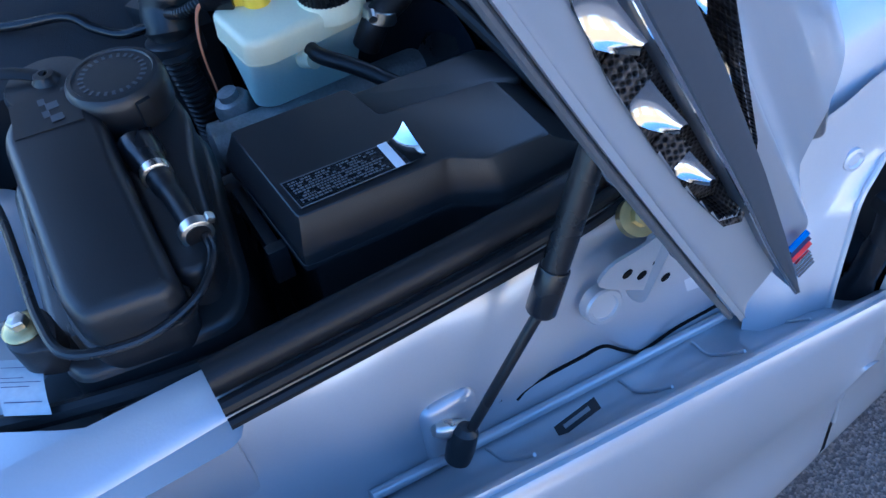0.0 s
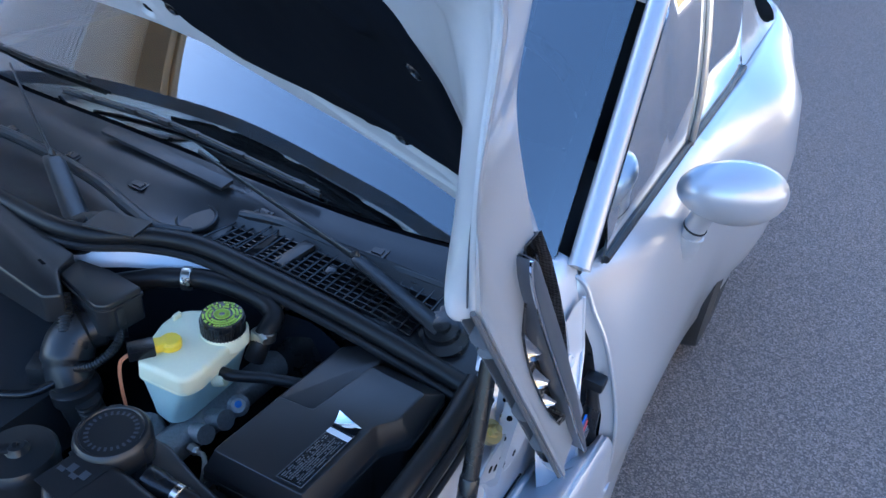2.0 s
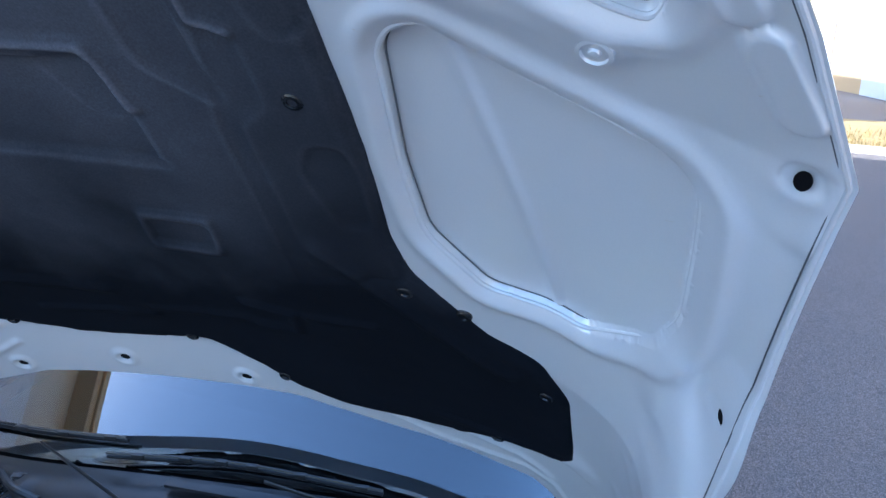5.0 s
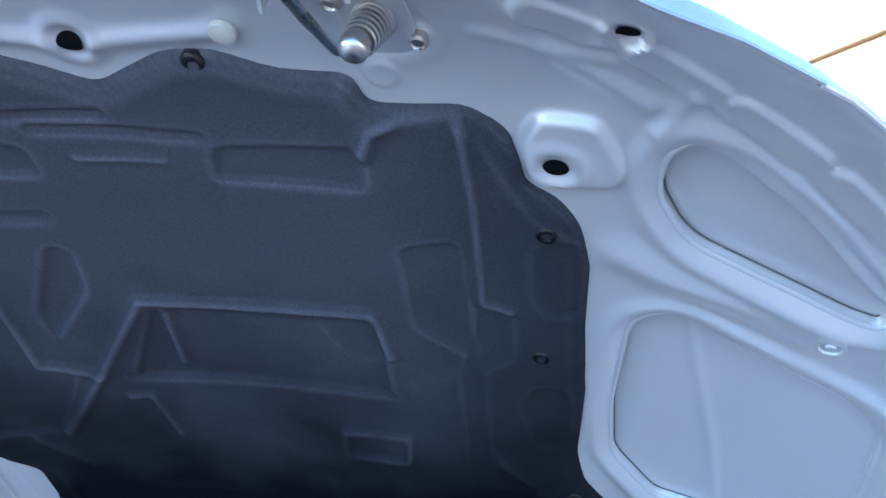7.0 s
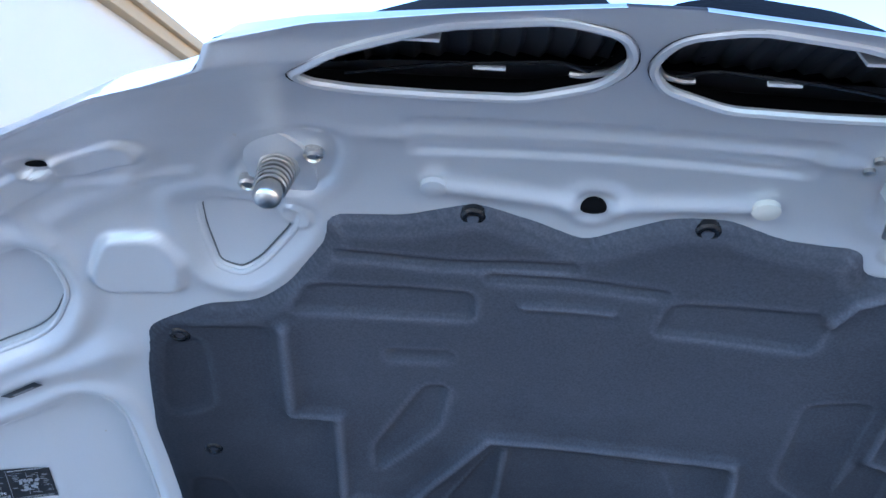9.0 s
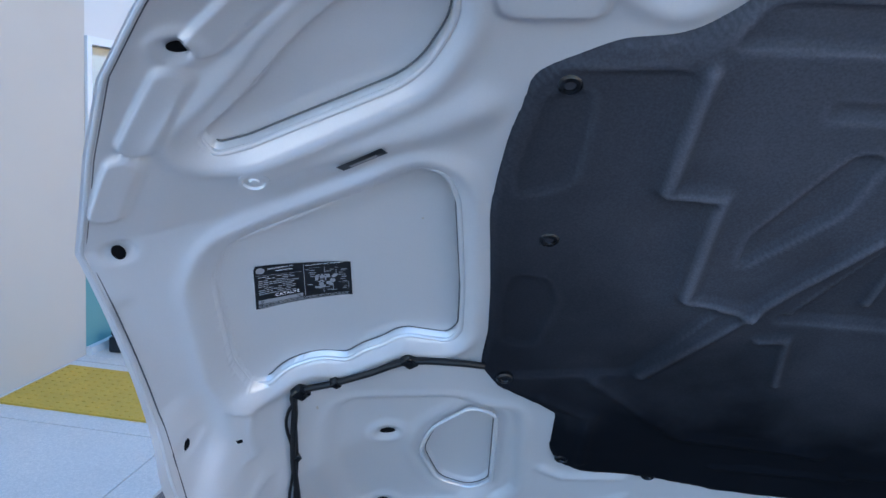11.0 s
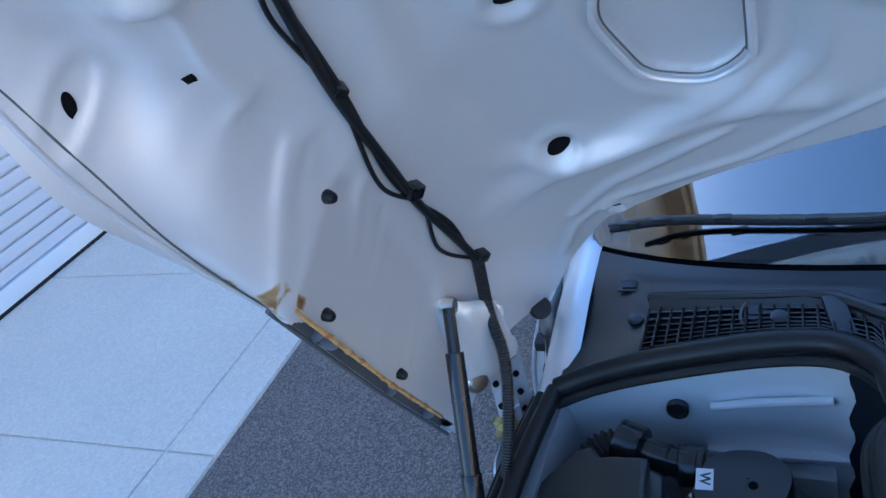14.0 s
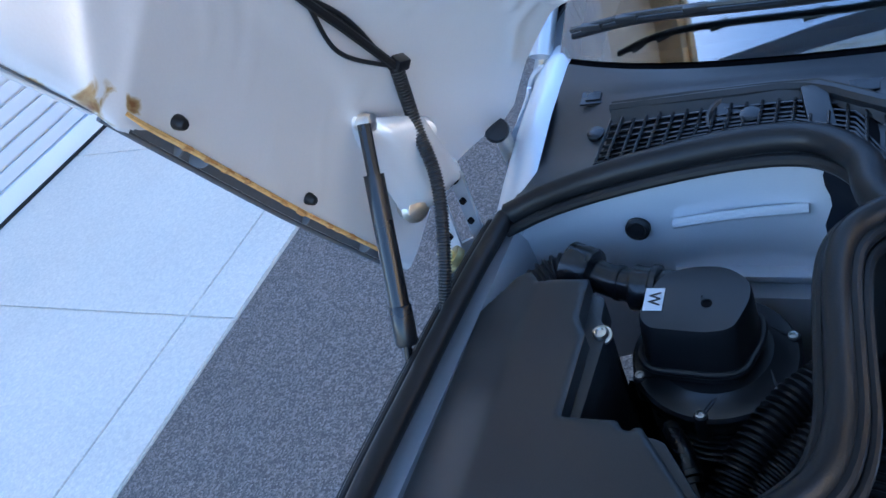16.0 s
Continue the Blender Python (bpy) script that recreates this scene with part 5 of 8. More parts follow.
for side in (1, -1):
    part("hem_fold", tube([edge_pt(side, r, 0.9935, 0.0012) for r in np.linspace(-0.05, 0.785, 90)], 0.0022, 8, 1), INNER, bonnet)
    part("hem_groove", tube([edge_pt(side, r, 0.9885, 0.0008) for r in np.linspace(-0.05, 0.785, 90)], 0.0008, 6, 1), GREYHEM, bonnet)
rr = random.Random(8)
seam = [edge_pt(-1, r, 0.9655, 0.0035) for r in np.linspace(0.792, 1.125, 60)]
for i in range(0, 56, 4):
    w = rr.choice([0.0022, 0.0030, 0.0042])
    length = rr.choice([3, 4, 5])
    part("rust_streak", tube([p + Vector((rr.uniform(-0.0015, 0.001), 0, rr.uniform(-0.001, 0.001))) for p in seam[i : i + length + 1]], [w * 0.5, w, w * rr.uniform(0.6, 1.2), w * 0.5], 6, 4, flat=0.55), RUST, bonnet, "orange rust along the seam")
part("seam_sealer", tube([p + Vector((0, 0, 0.0005)) for p in seam], 0.0022, 6, 2), mat("rusty_sealer", (0.52, 0.33, 0.12), 0.7, vary=0.35, big=70, fine=300, bump=0.4), bonnet, "ochre rusty seam sealer")
part("channel_end", grid([[edge_pt(-1, r, k, d) for k, d in ((0.967, 0.002), (0.972, 0.0035), (0.98, 0.0035), (0.99, 0.002), (0.996, 0.001))] for r in (0.786, 0.792, 0.799)]), STAINED, bonnet)
# rolled lips and painted gap shade where the pressed frame ends over outer skin
for poly, side, depth in ((PAN_LEFT, 1, 0.016), (PAN_RIGHT, -1, 0.016), (PAN_FRONT, 1, 0.016), (PAN_FRONT, -1, 0.016), (PAN_SMALL, -1, 0.008), (PAN_REAR, -1, 0.009)):
    A = np.array(poly)
    way = np.roll(A, -1, 0) - np.roll(A, 1, 0)
    nor = np.stack([-way[:, 1], way[:, 0]], 1) / np.hypot(way[:, 0], way[:, 1])[:, None]
    if inside(poly, A[:1, 0] + nor[:1, 0] * 0.004, A[:1, 1] + nor[:1, 1] * 0.004)[0] < 0:
        nor = -nor
    floor = A + nor * 0.011
    nf = base_n(floor[:, 0], floor[:, 1]) - depth
    lip_ring, gap_ring = [], []
    for p, q, f in zip(A, nor, nf):
        lip_ring.append(H(side * p[0], p[1], f + depth * 0.7 - 0.0012))
        g = p + q * 0.0050
        gap_ring.append(H(side * g[0], g[1], f + 0.0006))
    part("rolled_lip", tube(lip_ring + lip_ring[:1], 0.0028, 8, 2, caps=False), INNER, bonnet)
    # grey tube puts the gap's dark shade line into colour
    part("panel_gap_shade", tube(gap_ring + gap_ring[:1], 0.0009, 6, 2, caps=False), GAPSHADE, bonnet)


def lettering(body, size, u, v, parent, material):
    """Built-in lettering laid on the printed label."""
    txt = bpy.data.curves.new("lettering", "FONT")
    txt.body, txt.size, txt.extrude, txt.align_x, txt.align_y = body, size, 0.0001, "LEFT", "CENTER"
    ob = bpy.data.objects.new("lettering", txt)
    scene.collection.objects.link(ob)
    x, r = lbl(u, v)
    e = 0.01
    gx = float(inner_n(x + e, r)[0] - inner_n(x - e, r)[0]) / (2 * e)
    gr = float(inner_n(x, r + e)[0] - inner_n(x, r - e)[0]) / (2 * e)
    o = H(x, r, float(inner_n(x, r)[0]) + 0.0022)
    ax = (H(1, 0, gx) - H(0, 0, 0)).normalized()
    ay = -(H(0, 1, gr) - H(0, 0, 0))
    ay = (ay - ax * ay.dot(ax)).normalized()
    az = ax.cross(ay)
    M = Matrix((ax, ay, az)).transposed().to_4x4()
    M.translation = o
    bpy.context.view_layer.update()
    me = bpy.data.meshes.new_from_object(ob.evaluated_get(bpy.context.evaluated_depsgraph_get()))
    bpy.data.objects.remove(ob)
    me.transform(Matrix.Translation(-ROOT[car]) @ M)
    me.materials.clear()
    me.materials.append(material)
    w = new("lettering", me)
    w.parent = parent
    return w


lettering("CATALYST", 0.0062, 0.20, 0.715, bonnet, WHITE)
lettering("VEHICLE EMISSION CONTROL", 0.0026, 0.14, 0.075, bonnet, WHITE)
lettering("INFORMATION", 0.0026, 0.22, 0.135, bonnet, WHITE)
lettering("VACUUM HOSE ROUTING DIAGRAM", 0.0025, 0.525, 0.06, bonnet, WHITE)


# ---- car body; +x is the car's left, +y its tail ----
def seal_z(y):
    return 0.866 - 0.03 * (y - 0.24)


def gutter_z(y):
    return 0.696 - 0.21 * (y - 0.311)


def ledge_z(y):
    return 0.785 - 0.32 * (y - 0.32)


def side_profile(y, zt):
    """Body side from shoulder to sill as (x, z), the shoulder edge at height zt."""
    hip = 0.085 * math.exp(-(((y - 2.08) / 0.30) ** 2)) + 0.04 * math.exp(-(((y + 0.41) / 0.34) ** 2))
    fl = 0.05 * float(step(1.3, 0.5, y))
    return [(0.808 + hip * 0.3, zt - 0.016), (0.818 + hip * 0.95, zt - 0.10), (0.822 + hip, 0.52), (0.812 + hip, 0.42), (0.803 + fl * 0.6 + hip * 0.95, 0.36), (0.802 + fl + hip * 0.6, 0.30), (0.800 + fl + hip * 0.6, 0.25), (0.785 + fl, 0.20), (0.75 + fl, 0.18)]


def mirror(geo):
    return [(-v[0], v[1], v[2]) for v in geo[0]], [f[::-1] for f in geo[1]]


def both(name, geo, material, label="", **kw):
    a = part(name, geo, material, car, label, **kw)
    b = part(name, mirror(geo), material, car, label, **kw)
    return a, b


# front wings below the bonnet: inner rail, drain gutter, ledge and outer skin
rows = []
for y in np.linspace(-0.06, 0.855, 62):
    zs, zg, ze = seal_z(y), gutter_z(y), ledge_z(y)
    wob = 0.006 * math.sin(y * 19) + 0.004 * math.sin(y * 43 + 1)
    rows.append([Vector(p) for p in [(0.640, y, zs - 0.14), (0.645, y, zs - 0.03), (0.652, y, zs - 0.012), (0.682, y, zs - 0.014), (0.694, y, zs - 0.024), (0.700 + wob, y, zs - 0.055), (0.708 + wob, y, zg + 0.055), (0.714, y, zg + 0.012), (0.717, y, zg + 0.001),
        (0.722, y, zg - 0.002), (0.750, y, (zg + ze) / 2 - 0.028), (0.776, y, ze - 0.022), (0.783, y, ze - 0.006), (0.788, y, ze - 0.002), (0.791, y, ze - 0.006), (0.796, y, ze - 0.002), (0.802, y, ze - 0.006)] + [(x, y, z) for x, z in side_profile(y, ze)]])
part("front_wing", grid(rows), WINGPAINT, car, "silver front wing with drain gutter and stepped ledge", sharp=60)
low = [[Vector((p.x - 0.012 * float(step(0.70, 0.79, p.x)), p.y, p.z - 0.040 * float(step(0.70, 0.79, p.x)) * float(step(0.55, 0.62, p.z)))) for p in r] for r in rows]
part("front_wing", mirror(grid(low)), WINGPAINT, car, "silver front wing with drain gutter and stepped ledge", sharp=60)
for s in (1, -1):
    part("gutter_rod", tube([(s * 0.7215, y, gutter_z(y) + 0.006) for y in np.linspace(0.30, 0.78, 8)], 0.0052, 12, 3), WINGPAINT, car)
    for y in (0.40, 0.545, 0.64, 0.74):
        part("ledge_rib", tube([(s * 0.728, y, gutter_z(y) + 0.001), (s * 0.75, y + 0.004, (gutter_z(y) + ledge_z(y)) / 2 - 0.026), (s * 0.774, y + 0.012, ledge_z(y) - 0.022)], 0.0016, 8, 4), WINGPAINT, car)

# doors, rear wings and tail
rows = []
SIDE_Y = np.linspace(0.865, 2.95, 90)


def sill_line(y):
    return 0.872 - 0.012 * (y - 0.87) + 0.05 * max(y - 1.9, 0)


for y in SIDE_Y:
    zt, tail = sill_line(y), max(y - 2.45, 0) ** 2 * 0.9
    sh = 0.085 * math.exp(-(((y - 2.08) / 0.32) ** 2))
    xi = 0.713 - 0.02 * math.exp(-(((y - 0.86) / 0.15) ** 2))
    pts = [(xi - 0.01, zt - 0.004), (xi, zt + 0.002), (xi + 0.02 + sh * 0.2, zt - 0.010 + sh * 0.12), (xi + 0.05 + sh * 0.65, zt - 0.045 + sh * 0.25), (0.781 + sh * 1.05, zt - 0.10 + sh * 0.1)] + side_profile(y, zt - 0.12)[1:]
    tuck = math.exp(-(((y - 0.866) / 0.11) ** 2))
    pts = [(x - tuck * float(np.interp(z, (0.35, 0.52, 0.65, 0.77, 0.83, 0.87), (0.0, 0.010, 0.020, 0.024, 0.018, 0.004))), z) for x, z in pts]
    rows.append([Vector((x - tail, y, z)) for x, z in pts])
door_rows = [r for r in rows if r[0].y < 1.78]
both("door", grid(door_rows), SILVER, "silver door", sharp=60)
both("rear_wing", grid([r for r in rows if r[0].y >= door_rows[-1][0].y - 0.001]), SILVER, "flared silver rear wing", sharp=60)
both("door_edge", tube([tuple(p) for p in door_rows[0][:9]], 0.004, 8, 4), SILVER)
tail = rows[-1]
part("tail_panel", thick(grid([[Vector((p.x * u, p.y + 0.06 * (1 - u * u), p.z)) for p in tail] for u in np.linspace(-1, 1, 21)]), (0, 0.02, 0)), SILVER, car, sharp=60)

# greenhouse
def ws(u, v):
    """Windscreen: u across from -1 to 1, v up."""
    bx, by, bz = 0.655 * u, 0.715 + 0.03 * u * u + 0.10 * u**4, 0.944 - 0.047 * u * u
    tx, ty, tz = 0.600 * u, 1.066 + 0.134 * u * u, 1.250 - 0.035 * u * u
    return Vector((bx + (tx - bx) * v, by + (ty - by) * v, bz + (tz - bz) * v + 0.03 * v * (1 - v)))


screen = part("windscreen", thick(grid([[ws(u, v) for u in np.linspace(-1, 1, 49)] for v in np.linspace(0, 1, 21)]), (0, 0.003, -0.004)), SCREENGLASS, car, "tinted windscreen reflecting sky and buildings", sharp=35)
screen.visible_shadow = False
part("screen_band", grid([[ws(u, v) + Vector((0, 0.006, -0.008)) for u in np.linspace(-1, 1, 33)] for v in (-0.03, 0.0, 0.015)]), DARK, car, sharp=0)
for s in (1, -1):
    part("screen_edge", grid([[ws(s * u, v) + Vector((0, 0.006, -0.008)) for u in (0.955, 0.98, 1.0)] for v in np.linspace(0, 1, 9)]), DARK, car, sharp=0)
pillar = [ws(1.03, v) + Vector((0.012, 0.012, 0.002)) for v in np.linspace(-0.02, 1.0, 8)]
both("a_pillar", tube(pillar, 0.018, 14, 3, flat=0.75), SILVER)
roof_rows = []
for y in np.linspace(1.098, 2.62, 30):
    t = (y - 1.098) / (2.62 - 1.098)
    zc, hw = 1.245 + 0.03 * math.sin(min(t * 3.1, 1.57)) - 0.16 * t**2.4, 0.622 + 0.02 * math.sin(t * 2.5) - 0.05 * t * t
    roof_rows.append([Vector((hw * u, y + 0.104 * u * u * (1 - t), zc - 0.03 * u * u - 0.012 * abs(u) ** 6)) for u in np.linspace(-1, 1, 25)])
part("roof", thick(grid(roof_rows), (0, 0, -0.02)), SILVER, car, "silver roof panel", sharp=60)
rail = [Vector(r[-1]) for r in roof_rows]
both("roof_rail", tube(rail, 0.014, 10, 1), SILVER)
glass_rows = []
for y in np.linspace(0.93, 2.02, 30):
    zt = min(np.interp(y, [p.y for p in pillar], [p.z for p in pillar]) if y < 1.2 else np.interp(y, [p.y for p in rail], [p.z for p in rail]), 1.3)
    xt = np.interp(y, [p.y for p in pillar], [p.x for p in pillar]) if y < 1.2 else np.interp(y, [p.y for p in rail], [p.x for p in rail])
    zb = sill_line(y) - 0.004
    zt = zt - 4.5 * max(y - 1.78, 0) ** 2 - 0.012
    glass_rows.append([Vector((0.706 + (xt + 0.020 - 0.706) * v**1.6 + 0.008 * v * (1 - v), y, zb + (max(zt, zb + 0.005) - zb) * v)) for v in np.linspace(0, 1, 7)])
for g in both("side_window", thick(grid(glass_rows), (-0.004, 0, 0)), CARGLASS, "side window reflecting a sunlit building", sharp=35):
    g.visible_shadow = False
both("window_seal", tube([(0.708, y, sill_line(y) + 0.005) for y in np.linspace(0.93, 2.02, 14)], 0.007, 8, 2), RUBBER)
both("window_pillar", tube([r[k] + Vector((0.004, 0, 0)) for k in range(7) for r in [glass_rows[14]]], 0.007, 8, 2), STEEL)
both("quarter_panel", grid([[g.lerp(Vector((0.705, y2, sill_line(y2) + 0.0)), v) for v in (0, 0.3, 0.7, 1)] for g, y2 in [(glass_rows[20 + k][-1], 2.02 + 0.055 * k) for k in range(10)]]), SILVER, sharp=60)
both("quarter_roof", grid([[glass_rows[18 + k][-1], Vector((float(np.interp(glass_rows[18 + k][-1].y + 0.05 * k, [p.y for p in rail], [p.x for p in rail])) + 0.02, glass_rows[18 + k][-1].y + 0.05 * k, float(np.interp(glass_rows[18 + k][-1].y + 0.05 * k, [p.y for p in rail], [p.z for p in rail]))))] for k in range(12)]), SILVER, sharp=60)
part("tail_glass", thick(grid([[Vector((u * 0.56, 2.60 + 0.30 * v, 1.10 - 0.20 * v)) for u in np.linspace(-1, 1, 9)] for v in np.linspace(0, 1, 4)]), (0, 0, -0.004)), CARGLASS, car, sharp=0)
part("tailgate", thick(grid([[Vector((u * (0.66 + 0.02 * v), 2.88 + 0.10 * v - 0.02 * u * u, 0.92 - 0.02 * v - 0.35 * v * v)) for u in np.linspace(-1, 1, 13)] for v in np.linspace(0, 1, 6)]), (0, 0.01, -0.01)), SILVER, car)

# door mirrors
for s in (1, -1):
    head = []
    for i in range(15):
        w = math.pi * i / 14
        ring = []
        for k in range(25):
            q = 2 * math.pi * k / 24
            ring.append(Vector((s * (0.832 - 0.088 * math.cos(w)), 1.205 + 0.058 * math.sin(w) * math.sin(q) - 0.028 * math.cos(w), 0.913 + 0.057 * math.sin(w) * math.cos(q) * (1 - 0.12 * math.cos(w)))))
        head.append(ring)
    m = part("door_mirror", grid(head), SILVER, car, "rounded silver door mirror", sharp=0)
    part("mirror_stem", tube([(s * 0.777, 1.238, 0.750), (s * 0.783, 1.236, 0.785), (s * 0.793, 1.228, 0.835), (s * 0.803, 1.220, 0.880)], [0.023, 0.022, 0.021, 0.026], 18, 5), SILVER, m)
    part("stem_collar", tube([(s * 0.7885, 1.2315, 0.812), (s * 0.7893, 1.2310, 0.815)], 0.0228, 18, 1), SMOOTH, m)
    part("mirror_foot", tube([(s * 0.782, 1.2365, 0.770), (s * 0.7865, 1.2345, 0.795)], [0.0265, 0.0245], 18, 1), SILVER, m)

# wheels
for s in (1, -1):
    for y in (-0.41, 2.07):
        x1 = 0.845 if y > 0 else 0.80
        w = part("wheel", lathe((s * (x1 - 0.22), y, 0.312), [(0.20, 0), (0.30, 0.01), (0.312, 0.05), (0.312, 0.17), (0.302, 0.21), (0.225, 0.22), (0.20, 0.20)], (s, 0, 0), 40), TYRE, car, "black tyre")
        part("rim", lathe((s * (x1 - 0.03), y, 0.312), [(0.225, 0), (0.22, 0.02), (0.19, 0.015), (0.08, -0.02), (0.05, 0.0), (0.001, 0.002)], (s, 0, 0), 30), STEEL, w)

# door front faces and the dark void ahead of them
for s in (1, -1):
    prof = door_rows[0][:9]
    rows = [[Vector((s * (p.x - 0.020 * u), p.y - 0.010 * u * u, p.z - 0.004 * u)) for u in (0, 0.3, 1)] for p in prof]
    part("door_front", grid(rows), SILVER, car, sharp=60)
    part("arch_liner", grid([[Vector((s * (0.655 + (p.x - 0.018 - 0.655) * u), p.y - 0.006 + 0.012 * math.sin(3.1 * u), p.z - 0.006)) for u in (0, 0.25, 0.5, 0.75, 1)] for p in prof[1:]]), SMOOTH, car, "dark plastic wheel-arch liner", sharp=60)
    part("liner_fold", tube([(s * 0.752, 0.848, 0.715), (s * 0.762, 0.846, 0.66), (s * 0.766, 0.842, 0.58), (s * 0.768, 0.84, 0.50)], [0.010, 0.014, 0.018, 0.020], 12, 4), SMOOTH, car)
    part("rubber_stop", block(s * 0.757 - 0.016, s * 0.757 + 0.016, 0.828, 0.856, 0.712, 0.730, 0.004), RUBBER, car)
# nose and floor
nose = []
for v in np.linspace(0, 1, 10):
    nose.append([Vector((u * (0.80 - 0.12 * max(abs(u) - 0.6, 0)), -0.98 + 0.55 * abs(u) ** 3.2 - 0.05 * math.sin(v * 3.1), 0.22 + 0.40 * v)) for u in np.linspace(-1, 1, 25)])
part("front_bumper", thick(grid(nose), (0, 0.02, 0)), SILVER, car)
part("underbody", join(box(-0.66, 0.66, -0.75, 2.85, 0.17, 0.20), box(-0.66, 0.66, 0.86, 0.875, 0.2, 0.84)), DARK, car, smooth=False)
both("wing_front", grid([[Vector((x - 0.16 * ((-0.06 - y) / 0.9) ** 2, y, z - 0.08 * ((-0.06 - y) / 0.9))) for x, z in [(0.64, 0.76), (0.66, 0.80), (0.76, 0.79), (0.802, ledge_z(-0.06) - 0.09)] + side_profile(y, 0.80)[1:]] for y in np.linspace(-0.95, -0.06, 30)]), SILVER)

# cabin seen through the glass
part("dashboard", prism(rounded([(-0.62, 0.83), (0.62, 0.83), (0.62, 1.22), (-0.62, 1.22)], 0.05), 0.55, 0.90, 0.04), INTERIOR, car)
part("steering_wheel", tube([Vector((0.33 + 0.185 * math.cos(w), 1.33 - 0.07 * math.sin(w), 0.90 + 0.17 * math.sin(w))) for w in np.linspace(0, 2 * math.pi, 25)], 0.015, 10, 1, caps=False), SMOOTH, car)
for s in (1, -1):
    part("seat", join(box(s * 0.33 - 0.22, s * 0.33 + 0.22, 1.45, 1.95, 0.35, 0.55, 0.06), moved(box(-0.22, 0.22, -0.07, 0.07, 0, 0.62, 0.06), Matrix.Translation((s * 0.33, 1.95, 0.5)) @ pose(0, 0, 0, -14, 0, 0))), INTERIOR, car)
part("cabin_floor", box(-0.64, 0.64, 0.9, 2.8, 0.28, 0.32), INTERIOR, car, smooth=False)

# side plate, marker lamp, badge
part("ledge_plate", moved(box(-0.021, 0.021, -0.006, 0.006, 0, 0.001), Matrix.Translation((0.7515, 0.475, 0.6885)) @ pose(0, 0, 0, -13, -28, 84)), BLACKLABEL, car, "small black plate with a pale bar")
part("print_bar", moved(box(-0.013, 0.013, -0.002, 0.002, 0.001, 0.0014), Matrix.Translation((0.7515, 0.475, 0.6885)) @ pose(0, 0, 0, -13, -28, 84)), GREYPRINT, car)
lamp = part("marker_lamp", moved(box(-0.045, 0.045, -0.006, 0.006, -0.012, 0.012, 0.004), Matrix.Translation((0.815, 0.335, 0.735)) @ pose(0, 0, 0, 10, 0, 92)), CHROME, car, "small side marker lamp with amber lens")
part("amber_lens", moved(box(-0.02, 0.02, -0.0075, 0, -0.008, 0.008, 0.003), Matrix.Translation((0.815, 0.325, 0.735)) @ pose(0, 0, 0, 10, 0, 92)), ORANGE, lamp)

# gas struts and hinges
def strut(s, top, tube_top, tube_end, low):
    top, tube_top, tube_end, low = [Vector((s * p[0], p[1], p[2])) for p in (top, tube_top, tube_end, low)]
    way = (tube_end - tube_top).normalized()
    st = part("gas_strut", tube([tube_top, tube_end], 0.0094, 20, 1), SMOOTH, car, "black gas strut holding the bonnet up")
    part("strut_collar", lathe(tube_end, [(0.0104, -0.034), (0.0108, -0.033), (0.0108, 0.001), (0.0095, 0.003), (0.005, 0.003)], way, 20), SMOOTH, st)
    part("strut_neck", tube([tube_top, tube_top - way * 0.045], 0.0062, 10, 1), SMOOTH, st)
    part("strut_rod", tube([tube_end, low], 0.0042, 12, 1), SMOOTH, st)
    part("strut_socket", lathe(low, [(0.006, -0.022), (0.010, -0.018), (0.0115, 0), (0.0105, 0.012), (0.004, 0.014)], way, 16), PLASTIC, st)
    part("strut_clip", lathe(top, [(0.008, -0.010), (0.009, 0.0), (0.008, 0.010), (0.002, 0.012)], (1, 0, 0), 14), STEEL, st)
    return st


strut(1, (0.725, 0.54, 1.02), (0.708, 0.505, 0.99), (0.729, 0.446, 0.842), (0.733, 0.374, 0.722))
strut(-1, (0.725, 0.54, 1.03), (0.713, 0.505, 0.998), (0.696, 0.419, 0.872), (0.705, 0.36, 0.74))
part("strut_ball", lathe((0.722, 0.372, 0.737), [(0.007, -0.012), (0.007, 0), (0.0085, 0.006), (0.006, 0.013), (0.001, 0.015)], (-0.3, -0.8, 0.3), 16), STEEL, car)
def strip(p, q, w, t, across, ends=True):
    """A flat bar between two points, w wide along across and t thick."""
    p, q, across = Vector(p), Vector(q), Vector(across).normalized()
    d = (q - p).normalized()
    a = (across - d * across.dot(d)).normalized() * w / 2
    n = d.cross(a).normalized() * t
    ring = []
    for c, e in ((p, -1), (q, 1)):
        for w2 in np.linspace(-90, 90, 7):
            ring.append(c + d * e * (w / 2) * math.cos(radians(w2)) + a * (math.sin(radians(w2)) * (-e)))
    return thick((ring, [tuple(range(len(ring)))]), n)


